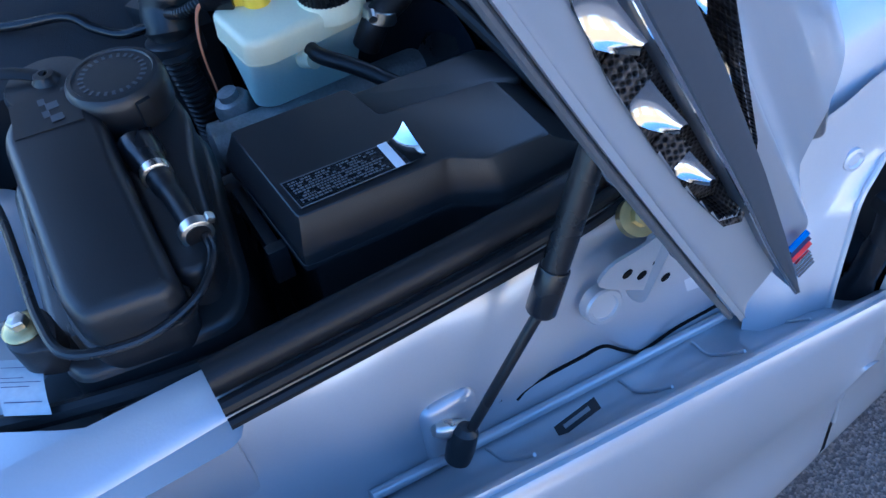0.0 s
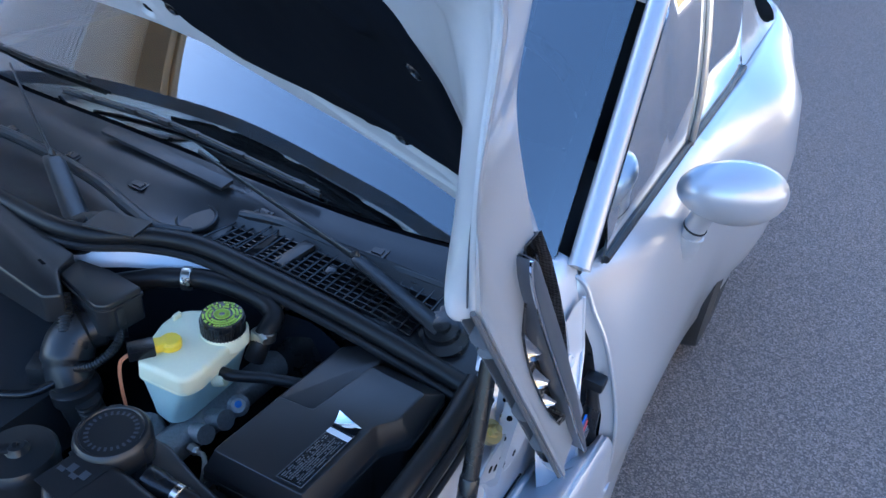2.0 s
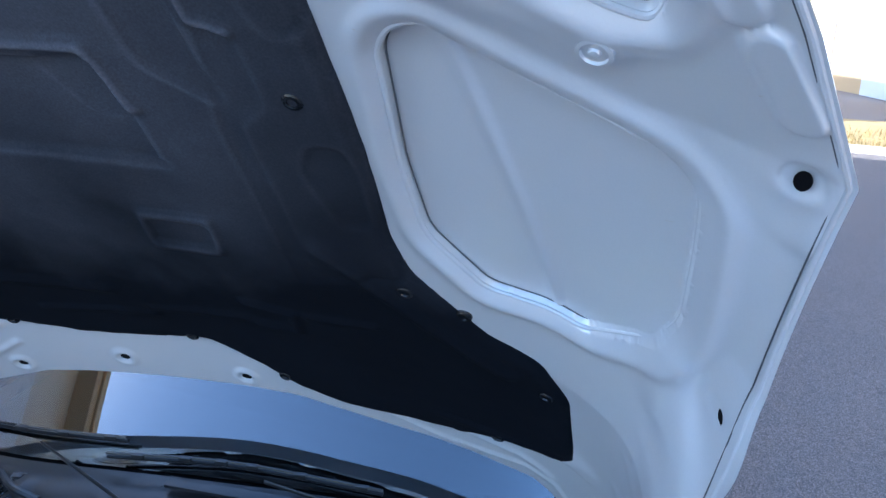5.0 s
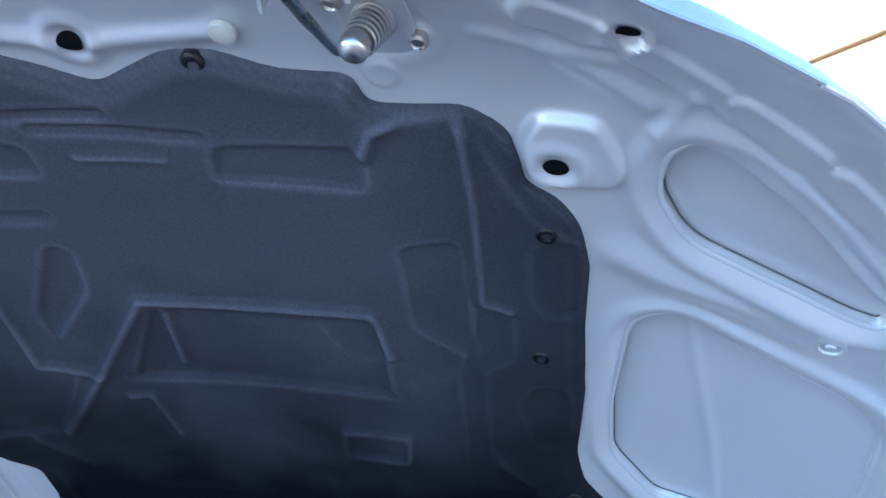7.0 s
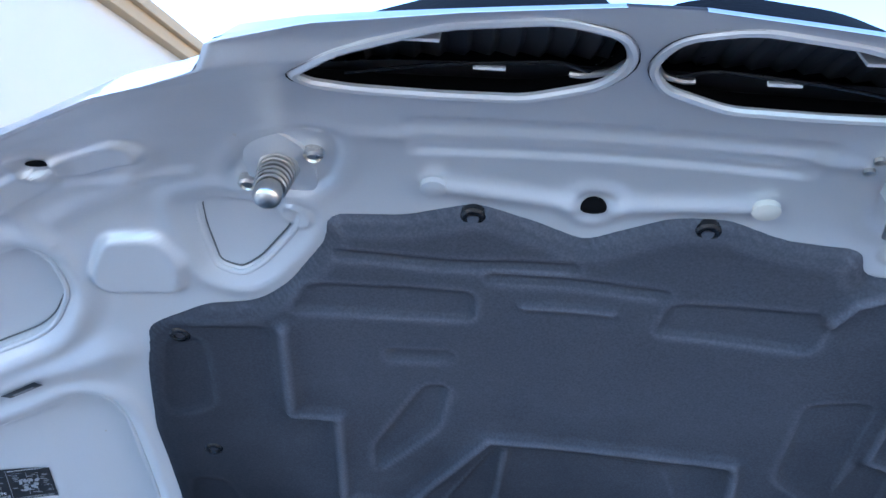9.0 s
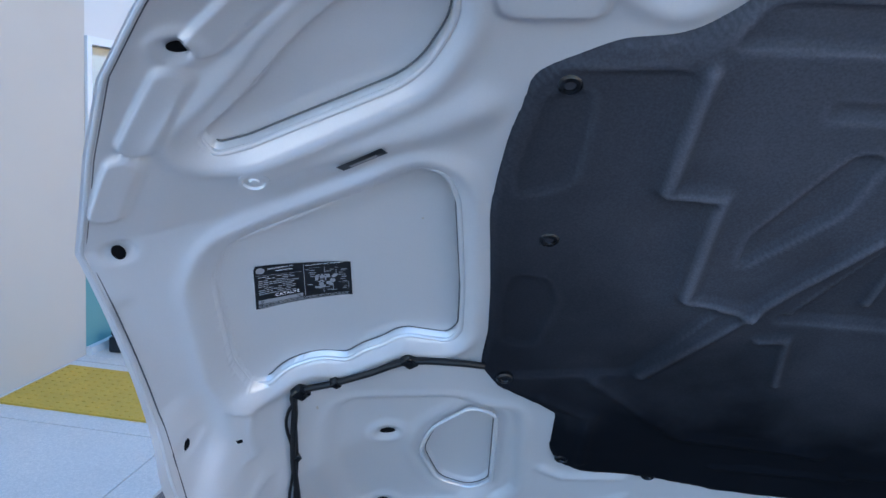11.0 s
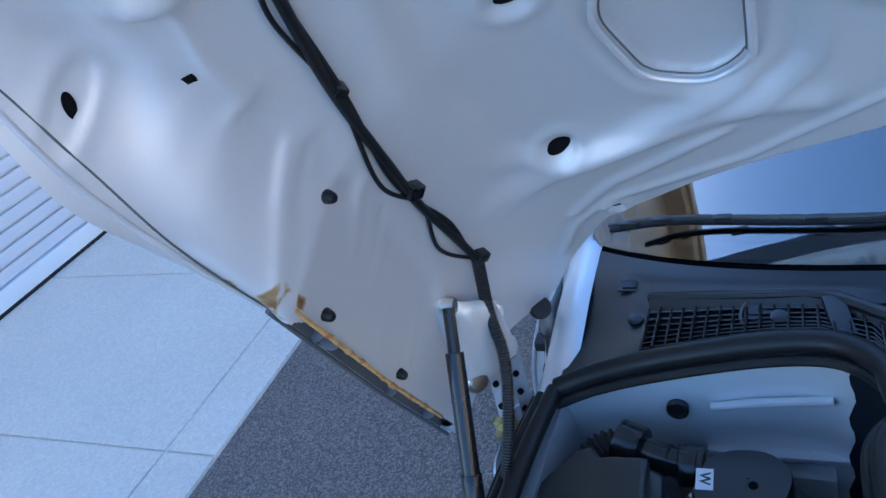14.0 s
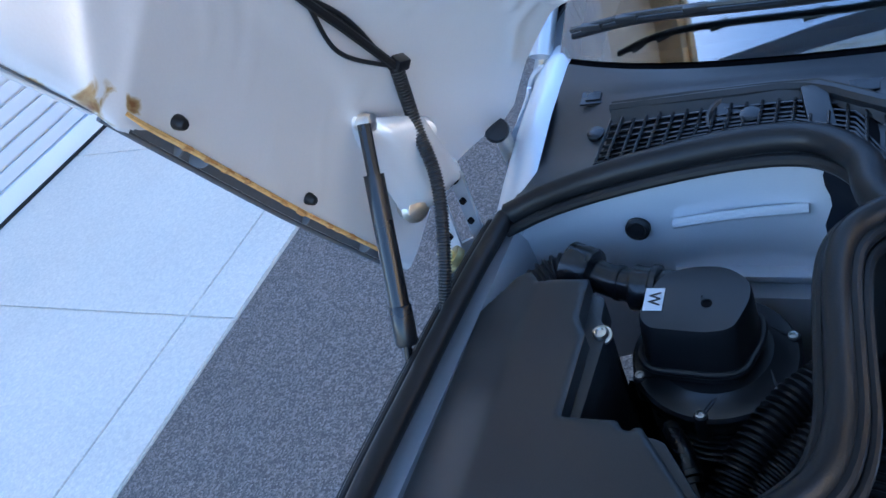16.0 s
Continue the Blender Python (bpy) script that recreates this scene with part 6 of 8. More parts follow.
for s in (1, -1):
    TL, TR, BR, BL = [Vector((s * p[0], p[1], p[2])) for p in ((0.738, 0.527, 1.048), (0.690, 0.578, 1.005), (0.690, 0.603, 0.915), (0.738, 0.548, 0.900))]
    face = []
    for v in np.linspace(0, 1, 12):
        row = []
        for u in np.linspace(0, 1, 12):
            p = TL * (1 - u) * (1 - v) + TR * u * (1 - v) + BR * u * v + BL * (1 - u) * v
            edge = min(1, min(u, 1 - u) * 6) * min(1, min(v, 1 - v) * 6)
            bead = math.exp(-(((u - 0.5) / 0.18) ** 2)) * 0.008
            row.append(p + Vector((-s * 0.55, -0.75, 0.2)) * (0.010 * edge + bead))
        face.append(row)
    hinge = part("bonnet_hinge", thick(grid(face), (s * 0.002, 0.003, 0)), INNER, car, "silver pressed hinge bracket", sharp=60)
    part("hinge_bolt", lathe((s * 0.729, 0.556, 0.913), [(0.015, -0.012), (0.015, 0.002), (0.010, 0.004), (0.010, 0.010), (0.001, 0.011)], (-s * 0.8, -0.6, 0.25), 20), STEEL, hinge)
    part("hinge_bolt", lathe((s * 0.700, 0.585, 0.985), [(0.012, -0.008), (0.012, 0.003), (0.008, 0.005), (0.001, 0.006)], (-s * 0.5, -0.7, 0.1), 18), INNER, hinge)
    link = [(0.505, 0.812), (0.518, 0.826), (0.545, 0.826), (0.585, 0.835), (0.640, 0.800), (0.660, 0.760), (0.640, 0.735), (0.600, 0.742), (0.560, 0.765), (0.522, 0.795)]
    plate = prism(rounded(link, 0.010, 4), 0, 0.003, 0.001)
    arm = part("hinge_arm", ([(s * (0.7165 + h), y, z) for y, z, h in plate[0]], [f if s > 0 else f[::-1] for f in plate[1]]), WINGPAINT, hinge, "perforated silver hinge arm", smooth=False)
    for y, z in ((0.536, 0.803), (0.553, 0.789), (0.583, 0.764), (0.6185, 0.752)):
        part("bolt_hole", lathe((s * 0.7195, y, z), [(0.0048, -0.001), (0.0048, 0.0006), (0.0005, 0.0006)], (s, 0, 0), 14), DARK, arm)
    part("hinge_pivot", lathe((s * 0.712, 0.521, 0.768), [(0.017, -0.004), (0.017, 0.005), (0.0155, 0.007), (0.012, 0.007), (0.011, 0.005), (0.001, 0.005)], (s, -0.1, 0.3), 24), WINGPAINT, hinge)
    part("hinge_nut", join(lathe((s * 0.708, 0.548, 0.849), [(0.015, -0.006), (0.015, 0.002), (0.010, 0.003)], (s * 0.6, -0.1, 0.8), 22), lathe((s * 0.708, 0.548, 0.849), [(0.008, 0.002), (0.008, 0.010), (0.005, 0.011), (0.005, 0.016), (0.001, 0.016)], (s * 0.6, -0.1, 0.8), 6)), GOLDZINC, hinge, "yellow-zinc nut and washer")
    for k in (0, 1):
        pts = [Vector((s * (0.700 + 0.020 * k), 0.602 - 0.017 * k, 0.930 - 0.025 * k)), Vector((s * 0.70, 0.60, 0.86)), Vector((s * (0.702 + 0.012 * k), 0.600 - 0.040 * k, 0.792 - 0.035 * k))]
        limb = part("hinge_limb", strip(pts[0], pts[2], 0.020, 0.003, (0.9 * s, 0.3, 0.2)), WINGPAINT, hinge, "perforated silver hinge limb")
        for f in (0.14, 0.34, 0.54, 0.74):
            part("bolt_hole", lathe(pts[0].lerp(pts[2], f), [(0.0036, -0.0045), (0.0036, 0.0045)], (pts[2] - pts[0]).cross(Vector((0.9 * s, 0.3, 0.2))), 12), DARK, limb)
    part("rubber_buffer", lathe((s * 0.700, 0.715, 0.888), [(0.010, -0.018), (0.013, -0.010), (0.015, 0.004), (0.013, 0.010), (0.001, 0.011)], (-s * 0.4, -0.5, 0.5), 18), RUBBER, car)
    part("buffer_post", tube([(s * 0.702, 0.728, 0.876), (s * 0.706, 0.74, 0.83)], 0.010, 12, 1), STEEL, car)
    # wing top beside the scuttle and pillar foot behind the gill
    part("wing_top", grid([[Vector((s * x, y, z)) for x, z in ((0.640, zz - 0.006), (0.650, zz), (0.668, zz - 0.004), (0.684, zz - 0.020), (0.700, zz - 0.06), (0.705, zz - 0.20), (0.715, zz - 0.32))] for y, zz in ((0.585, 0.852), (0.66, 0.874), (0.74, 0.892), (0.82, 0.902), (0.872, 0.900))]), INNER, car, "silver wing edge beside the scuttle", sharp=60)
    foot = []
    for v in np.linspace(0, 1, 15):
        cut = float(step(0.34, 0.46, v))
        foot.append([Vector((s * (0.700 + 0.050 * v + 0.008 * math.sin(u * 5) + 0.016 * u * u + 0.012 * cut * u), 0.70 + (0.148 - 0.048 * cut) * u, 0.86 - 0.28 * v - 0.03 * (1 - u) + 0.004 * math.sin(v * 9 + u * 4))) for u in np.linspace(0, 1, 12)])
    part("pillar_foot", grid(foot), INNER, car, "silver pillar foot behind the bonnet", sharp=60)
    part("foot_flange", tube([foot[k][-1] for k in range(15)], 0.003, 8, 2), INNER, car)
    part("pillar_plug", lathe((s * 0.722, 0.80, 0.775), [(0.011, -0.004), (0.011, 0.0012), (0.008, 0.002), (0.006, 0.0), (0.001, 0.0)], (s, -0.2, 0.3), 20), INNER, car)
# side gills of the bonnet
GILLMESH = mat("gill_mesh", (0.05, 0.048, 0.047), 0.38, 0.6, vary=0.2, big=60, fine=500, bump=0.9)
gm = GILLMESH.node_tree
vo = gm.nodes.new("ShaderNodeTexVoronoi")
vo.inputs["Scale"].default_value, vo.inputs["Randomness"].default_value = 330, 0.15
gm.links.new(gm.nodes["Texture Coordinate"].outputs["Object"], vo.inputs["Vector"])
gm.links.new(vo.outputs["Distance"], gm.nodes["Bump"].inputs["Height"])
wire = gm.nodes.new("ShaderNodeValToRGB")
wire.color_ramp.elements[0].position, wire.color_ramp.elements[0].color = 0.35, (0.004, 0.004, 0.004, 1)
wire.color_ramp.elements[1].position, wire.color_ramp.elements[1].color = 0.62, (0.13, 0.12, 0.115, 1)
gm.links.new(vo.outputs["Distance"], wire.inputs["Fac"])
gm.links.new(wire.outputs["Color"], gm.nodes["Principled BSDF"].inputs["Base Color"])
for s in (1, -1):
    def side_pt(r, n, off=0.0):
        return H(s * (0.764 + 0.034 * (r - 0.8) / 0.46 + off), r, n)
    gc = (0.95, 0.232)
    wall = [[side_pt(gc[0] + (r - gc[0]) * k, gc[1] + (n - gc[1]) * k, off) for r, n in GILL + GILL[:1]] for k, off in ((1.03, 0.001), (1.0, -0.004), (0.99, -0.02), (0.5, -0.022), (0.02, -0.022))]
    gill = part("side_gill", grid(wall), GILLMESH, bonnet, "dark mesh side vent with a grey blade and chrome fins", sharp=30)
    blade = [(0.792, 0.203, 0.0008), (0.797, 0.204, 0.004), (0.81, 0.2065, 0.0075), (0.83, 0.211, 0.009), (0.90, 0.224, 0.011), (0.98, 0.238, 0.011), (1.08, 0.258, 0.009), (1.16, 0.276, 0.007), (1.242, 0.294, 0.002)]
    rows = []
    for r, n, w in blade:
        rows.append([side_pt(r, n - w, 0.002), side_pt(r, n - w * 0.8, 0.010), side_pt(r, n, 0.012), side_pt(r, n + w * 0.8, 0.011), side_pt(r, n + w, 0.008), side_pt(r, n + w * 0.9, -0.006)])
    part("gill_blade", thick(grid(rows), (-s * 0.004, 0, 0)), GREYBLADE, bonnet, "grey satin blade with a bright edge", sharp=40)
    part("blade_edge", tube([side_pt(r, n + w * 0.95, 0.0095) for r, n, w in blade], 0.0016, 6, 4), CHROME, bonnet)
    for r, n, w, h in ((0.866, 0.197, 0.034, 0.0085), (0.940, 0.213, 0.026, 0.0075), (1.008, 0.230, 0.018, 0.006)):
        bowl = [[side_pt(r + w * q * math.cos(a), n + h * q * math.sin(a) + 0.22 * w * q * math.cos(a), -0.004 - 0.011 * (1 - q * q) + 0.005 * q * math.sin(a)) for a in np.linspace(0, 2 * math.pi, 33)] for q in (0.02, 0.25, 0.5, 0.75, 0.92, 1.0)]
        part("chrome_fin", thick(grid(bowl), (s * 0.0010, 0, 0)), FINCHROME, gill, "polished chrome fin")
    for r, n, w, h in ((0.918, 0.2475, 0.026, 0.011), (0.985, 0.2615, 0.021, 0.009), (1.047, 0.2725, 0.015, 0.007)):
        petal = []
        for q in np.linspace(0, 1, 9):
            petal.append([side_pt(r - w + 2 * w * q, n - h + (2 * h * v) * math.sin(math.pi * (0.12 + 0.80 * q)) ** 0.8 + 0.35 * w * (q - 0.5), -0.016 + 0.013 * q + 0.008 * (v - 0.5) ** 2 - 0.006 * math.sin(math.pi * q)) for v in np.linspace(0, 1, 9)])
        part("chrome_fin", thick(grid(petal), (s * 0.0010, 0, 0)), FINCHROME, gill)
        part("fin_shroud", thick(grid([[side_pt(r - w * 1.5 + 0.9 * w * q, n - 1.3 * h + 2.3 * h * v, -0.020 + 0.010 * q) for v in np.linspace(0, 1, 5)] for q in np.linspace(0, 1, 4)]), (s * 0.0010, 0, 0)), GILLMESH, gill)
    for i, c in enumerate((BLUE, NAVY, RED)):
        q = [side_pt(1.192 + 0.0075 * i + 0.004 * k[0], 0.2675 + 0.0085 * k[1] + 0.0022 * i, 0.0045) for k in ((-1, -1), (1, -1), (1, 1), (-1, 1))]
        part("badge_bar", thick((q, [(0, 1, 2, 3)]), (s * 0.0012, 0, 0)), c, bonnet, smooth=False)
    for k in range(4):
        q = [side_pt(1.216 + 0.006 * k + 0.002 * a, 0.2755 + 0.0075 * b + 0.0012 * k, 0.0045) for a, b in ((-1, -1), (1, -1), (1, 1), (-1, 1))]
        part("badge_letter", thick((q, [(0, 1, 2, 3)]), (s * 0.002, 0, 0)), CHROME, bonnet, smooth=False)

# left wing: painted seam shadow, rubber grommet, strut boss, tape at the seal's end
part("wing_seam_shade", tube([(0.7150, 0.440, 0.700), (0.7145, 0.456, 0.709), (0.7145, 0.507, 0.703), (0.7150, 0.532, 0.699), (0.7155, 0.560, 0.667), (0.7165, 0.584, 0.646), (0.7170, 0.625, 0.650), (0.717, 0.684, 0.642)], 0.0017, 8, 6), DARK, car)
part("oval_grommet", moved(lathe((0, 0, 0), [(0.015, -0.004), (0.016, 0.001), (0.012, 0.004), (0.008, 0.002), (0.001, 0.002)], (0, 0, 1), 24), Matrix.Translation((0.708, 0.422, 0.722)) @ axes_to(Vector((1, -0.3, 0.2))).to_4x4() @ Matrix.Diagonal((1.0, 0.6, 1, 1))), RUBBER, car)
part("strut_boss", pillow(rounded([(0.692, 0.352), (0.716, 0.356), (0.716, 0.402), (0.692, 0.400)], 0.009), 0.69, 0.757, 0.010, 5, 0.004), WINGPAINT, car)


# ---- engine bay ----
part("bay_floor", join(box(-0.64, 0.64, -0.45, 0.72, 0.40, 0.42), box(-0.64, 0.64, -0.47, -0.45, 0.40, 0.72)), DARK, car, smooth=False)
# rubber edge seals
RAIL_SEAL = [(0.672, 0.238, 0.870), (0.672, 0.37, 0.866), (0.668, 0.5, 0.862), (0.658, 0.596, 0.862)]
for s in (1, -1):
    front = [(0.655, -0.05, 0.868), (0.655, 0.1, 0.870)] if s < 0 else []
    pts = [(s * x, y, z) for x, y, z in front + RAIL_SEAL]
    part("rail_seal", tube(pts, 0.0125 if s > 0 else 0.0105, 14, 8), RUBBER, car, "black rubber edge seal")
    part("seal_fin", tube([(x + s * 0.018, y, z - 0.008) for x, y, z in pts], 0.006, 10, 8), RUBBER, car)
    part("seal_fin", tube([(x + s * 0.027, y, z - 0.014) for x, y, z in pts], 0.004, 8, 8), RUBBER, car)
FW = [(-0.655, 0.60, 0.862), (-0.60, 0.605, 0.885), (-0.52, 0.603, 0.912), (-0.43, 0.607, 0.928), (-0.37, 0.60, 0.934), (-0.335, 0.565, 0.938), (-0.325, 0.52, 0.94), (-0.29, 0.475, 0.942), (-0.2, 0.462, 0.943), (0.0, 0.460, 0.944), (0.10, 0.458, 0.944), (0.16, 0.475, 0.942), (0.21, 0.52, 0.935), (0.27, 0.553, 0.925), (0.37, 0.565, 0.912), (0.5, 0.575, 0.893), (0.655, 0.588, 0.858)]
part("bulkhead_seal", tube(FW, 0.0125, 14, 8), RUBBER, car, "black rubber seal along the bulkhead")
part("bulkhead_seal_fin", tube([(x, y - 0.016, z - 0.010) for x, y, z in FW], 0.006, 10, 8), RUBBER, car)
# bulkhead panel under the seal
fw = smooth_path(FW, 4)
part("bulkhead", grid([[Vector((p.x, p.y - 0.004 + 0.012 * v, p.z - 0.012 - 0.26 * v)) for p in fw if p.x < -0.30] for v in (0, 0.06, 0.1, 0.4, 1.0)]), INNER, car, "silver bulkhead panel")
part("bulkhead_flange", grid([[Vector((p.x, p.y - 0.004 - dy, p.z - 0.012 - dz)) for p in fw if -0.31 < p.x < 0.43] for dy, dz in ((0, 0), (0.006, 0.012), (0.014, 0.018), (0.018, 0.026))]), INNER, car, "silver flange under the seal")
part("bulkhead_mat", grid([[Vector((p.x, p.y - 0.010 - 0.01 * math.sin(p.x * 40), p.z - 0.040 - 0.3 * v)) for p in fw if p.x > -0.31] for v in (0, 0.3, 1.0)]), FELT, car, "black bulkhead insulation")
# scuttle panel between bulkhead and windscreen
rows = []
for v in np.linspace(0, 1, 16):
    row = []
    for p in fw:
        e = ws(p.x / 0.655, -0.02)
        q = p.lerp(e, v)
        row.append(Vector((q.x, q.y, q.z + 0.004 - 0.03 * math.sin(math.pi * min(v * 1.3, 1)) * (1 if abs(p.x) < 0.3 else 0.4))))
    rows.append(row)
part("scuttle_panel", grid(rows), PLASTIC, car, "black plastic scuttle panel", sharp=50)


def scuttle(x, v, lift=0.002):
    p = min(fw, key=lambda q: abs(q.x - x))
    e = ws(x / 0.655, -0.02)
    q = Vector((x, p.y, p.z)).lerp(e, v)
    return Vector((x, q.y, q.z + 0.004 - 0.03 * math.sin(math.pi * min(v * 1.3, 1)) * (1 if abs(p.x) < 0.3 else 0.4) + lift))


for x, v in ((-0.589, 0.72), (-0.33, 0.7), (-0.2, 0.62), (-0.054, 0.62), (0.087, 0.62), (0.274, 0.7), (0.45, 0.72), (0.591, 0.72)):
    c = scuttle(x, v, 0.003)
    part("scuttle_clip", moved(join(box(-0.014, 0.014, -0.010, 0.010, -0.004, -0.0012, 0.0008), box(-0.008, 0.009, -0.006, 0.005, -0.002, 0.0008, 0.001)), Matrix.Translation(c) @ pose(0, 0, 0, 8, 0, 0)), SMOOTH, car, smooth=False)
for s in (1, -1):
    x0, x1 = (0.25, 0.56)
    bars, k = [], 0
    holes = []
    for i in range(24):
        x = x0 + (x1 - x0) * i / 23
        bars.append(tube([scuttle(s * x, 0.10, 0.004), scuttle(s * x, 0.55, 0.004)], 0.0016, 6, 1))
    for v in np.linspace(0.10, 0.55, 8):
        bars.append(tube([scuttle(s * x, v, 0.005) for x in np.linspace(x0, x1, 8)], 0.0016, 6, 1))
    g = part("air_intake_grille", join(*bars), SMOOTH, car, "black plastic intake grille")
    # near-black sheet paints the shade beneath the grille bars
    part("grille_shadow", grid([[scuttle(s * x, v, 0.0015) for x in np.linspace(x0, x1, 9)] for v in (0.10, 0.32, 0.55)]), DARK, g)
    part("grille_end", moved(box(-0.010, 0.010, -0.030, 0.030, -0.004, 0.006, 0.002), Matrix.Translation(scuttle(s * 0.366, 0.34, 0.006)) @ pose(0, 0, 0, 6, 0, -s * 10)), PLASTIC, g)
    part("grille_screw", lathe(scuttle(s * 0.42, 0.34, 0.006), [(0.009, -0.002), (0.009, 0.003), (0.006, 0.004), (0.001, 0.004)], (0, -0.2, 1), 16), SMOOTH, g)
    part("grille_screw", lathe(scuttle(s * 0.575, 0.44, 0.004), [(0.009, -0.002), (0.009, 0.003), (0.006, 0.004), (0.001, 0.004)], (0, -0.2, 1), 16), SMOOTH, g)
    part("grille_lip", grid([[scuttle(s * x, 0.50 + 0.10 * k, 0.004 + 0.012 * k) for x in np.linspace(x0, x1, 9)] for k in (0, 0.5, 1)]), PLASTIC, g)
    part("grille_hood", tube([scuttle(s * x, 0.60, 0.008) for x in np.linspace(x0, x1, 6)], 0.007, 8, 3), PLASTIC, g)
part("scuttle_trim", moved(box(-0.125, 0.125, -0.012, 0.012, -0.003, 0.004, 0.002), Matrix.Translation((0.085, 0.668, 0.951)) @ pose(0, 0, 0, 8, 2.5, -1)), PLASTIC, car)
part("scuttle_ridge", tube([(-0.30, 0.56, 0.935), (-0.2, 0.585, 0.940), (-0.07, 0.582, 0.942), (0.06, 0.565, 0.944), (0.14, 0.545, 0.944), (0.203, 0.536, 0.938), (0.235, 0.565, 0.925)], 0.009, 10, 8), PLASTIC, car)
part("scuttle_flap", moved(box(-0.034, 0.034, -0.026, 0.026, -0.002, 0.002, 0.001), Matrix.Translation((0.178, 0.500, 0.952)) @ pose(0, 0, 0, -10, 4, 20)), PLASTIC, car, smooth=False)
for x, v in ((-0.43, 0.42), (0.2, 0.5)):
    c = scuttle(x, v, 0.002)
    part("scuttle_boss", lathe(c, [(0.030, -0.004), (0.030, 0.002), (0.027, 0.003), (0.025, 0.0005), (0.001, 0.0005)], (0, -0.2, 1), 30), PLASTIC, car)
# wipers
def wiper(name, pivot, elbow, tips):
    w = part(name, tube([pivot, Vector(pivot).lerp(Vector(elbow), 0.30) + Vector((0, 0, 0.014)), Vector(pivot).lerp(Vector(elbow), 0.36) + Vector((0, 0, 0.014)), elbow], [0.018, 0.017, 0.016, 0.013, 0.008, 0.006, 0.005, 0.0045, 0.004], 12, 8, flat=0.4), PLASTIC, car, "black wiper arm with its blade")
    part("wiper_pivot", lathe(pivot, [(0.035, -0.02), (0.036, -0.006), (0.024, -0.002), (0.022, 0.006), (0.012, 0.008), (0.011, 0.014), (0.001, 0.016)], (0, -0.3, 1), 24), SMOOTH, w)
    part("wiper_blade", tube(tips, 0.0040, 8, 6), RUBBER, w)
    part("wiper_frame", tube([Vector(p) + Vector((0, -0.003, 0.009)) for p in tips], 0.0028, 6, 6), PLASTIC, w)
    P = smooth_path([Vector(p) + Vector((0, -0.004, 0.014)) for p in tips], 6)
    for i in range(2, len(P) - 1, 3):
        part("blade_clip", moved(box(-0.011, 0.011, -0.0045, 0.0045, -0.006, 0.001, 0.001), Matrix.Translation(P[i] + Vector((0, 0, -0.004)))), PLASTIC, w)
    return w


wiper("wiper", (0.592, 0.630, 0.888), (0.127, 0.695, 0.962), [(-0.17, 0.70, 0.972), (0.0, 0.715, 0.972), (0.12, 0.722, 0.965), (0.33, 0.725, 0.945)])
wiper("wiper", (0.130, 0.480, 0.938), (-0.30, 0.700, 0.985), [(-0.615, 0.80, 0.945), (-0.53, 0.79, 0.958), (-0.35, 0.752, 0.972), (-0.15, 0.735, 0.985)])

# silver strut tower and front panel on the left
part("strut_tower", lathe((0.44, 0.06, 0.62), [(0.17, 0), (0.16, 0.12), (0.14, 0.18), (0.10, 0.205), (0.05, 0.21), (0.001, 0.21)], sides=40), WINGPAINT, car, "silver suspension tower")
part("strut_tower", lathe((-0.44, 0.06, 0.62), [(0.17, 0), (0.16, 0.12), (0.14, 0.18), (0.10, 0.205), (0.05, 0.21), (0.001, 0.21)], sides=40), INNER, car)
part("wing_brace", prism(rounded([(0.60, 0.02), (0.62, 0.105), (0.648, 0.150), (0.658, 0.174), (0.662, 0.222), (0.70, 0.24), (0.70, 0.02)], 0.012), 0.76, 0.846, 0.008), WINGPAINT, car)
part("bay_cable", tube([(0.57, 0.06, 0.82), (0.600, 0.111, 0.83), (0.618, 0.161, 0.832), (0.634, 0.213, 0.836), (0.642, 0.25, 0.838)], 0.0075, 10, 6), RUBBER, car, "black cable along the wing")
slip = part("paper_slip", thick(grid([[Vector((0.560 + 0.016 * u + 0.045 * v, 0.126 + 0.026 * u - 0.006 * v, 0.842 + 0.006 * math.sin(3 * v))) for u in np.linspace(0, 1, 5)] for v in np.linspace(0, 1, 9)]), (0, 0, 0.0004)), PAPER, car, "crinkled white paper slip with print")
for v, w in ((0.2, 0.7), (0.42, 0.5), (0.5, 0.85), (0.58, 0.6), (0.82, 0.8)):
    q = [Vector((0.560 + 0.016 * u + 0.045 * t, 0.126 + 0.026 * u - 0.006 * t, 0.8432 + 0.006 * math.sin(3 * t))) for u, t in ((0.08, v), (0.08 + w, v), (0.08 + w, v + 0.012), (0.08, v + 0.012))]
    part("print_bar", (q, [(0, 1, 2, 3)]), NAVY, slip, smooth=False)

# engine
engine = thing("engine", (0.0, 0.1, 0.41), "large black engine with ribbed plastic cover", "engine")
part("engine_block", block(-0.24, 0.20, -0.35, 0.40, 0.42, 0.76, 0.03), DARK, engine)
cov = []
for y in np.linspace(-0.33, 0.40, 130):
    row = []
    for x in np.linspace(-0.20, 0.22, 90):
        z = 0.855 - 0.9 * max(x - 0.08, 0) ** 1.5 - 0.6 * max(-x - 0.12, 0) ** 1.4
        for k in range(6):
            z += 0.020 * (1 - float(step(0.026, 0.056, math.hypot((x - 0.03) * 0.8, y + 0.325 - k * 0.12)))) + 0.006 * math.exp(-(((y + 0.265 - k * 0.12) / 0.012) ** 2)) * (x < 0.10)
        row.append(Vector((x, y, z)))
    cov.append(row)
part("engine_cover", thick(grid(cov), (0, 0, -0.10)), COVER, engine, "black grained plastic engine cover", sharp=60)
rail_shape = rounded([(-0.12, 0.378), (0.206, 0.362), (0.222, 0.378), (0.176, 0.408), (0.166, 0.440), (-0.12, 0.458)], 0.006)
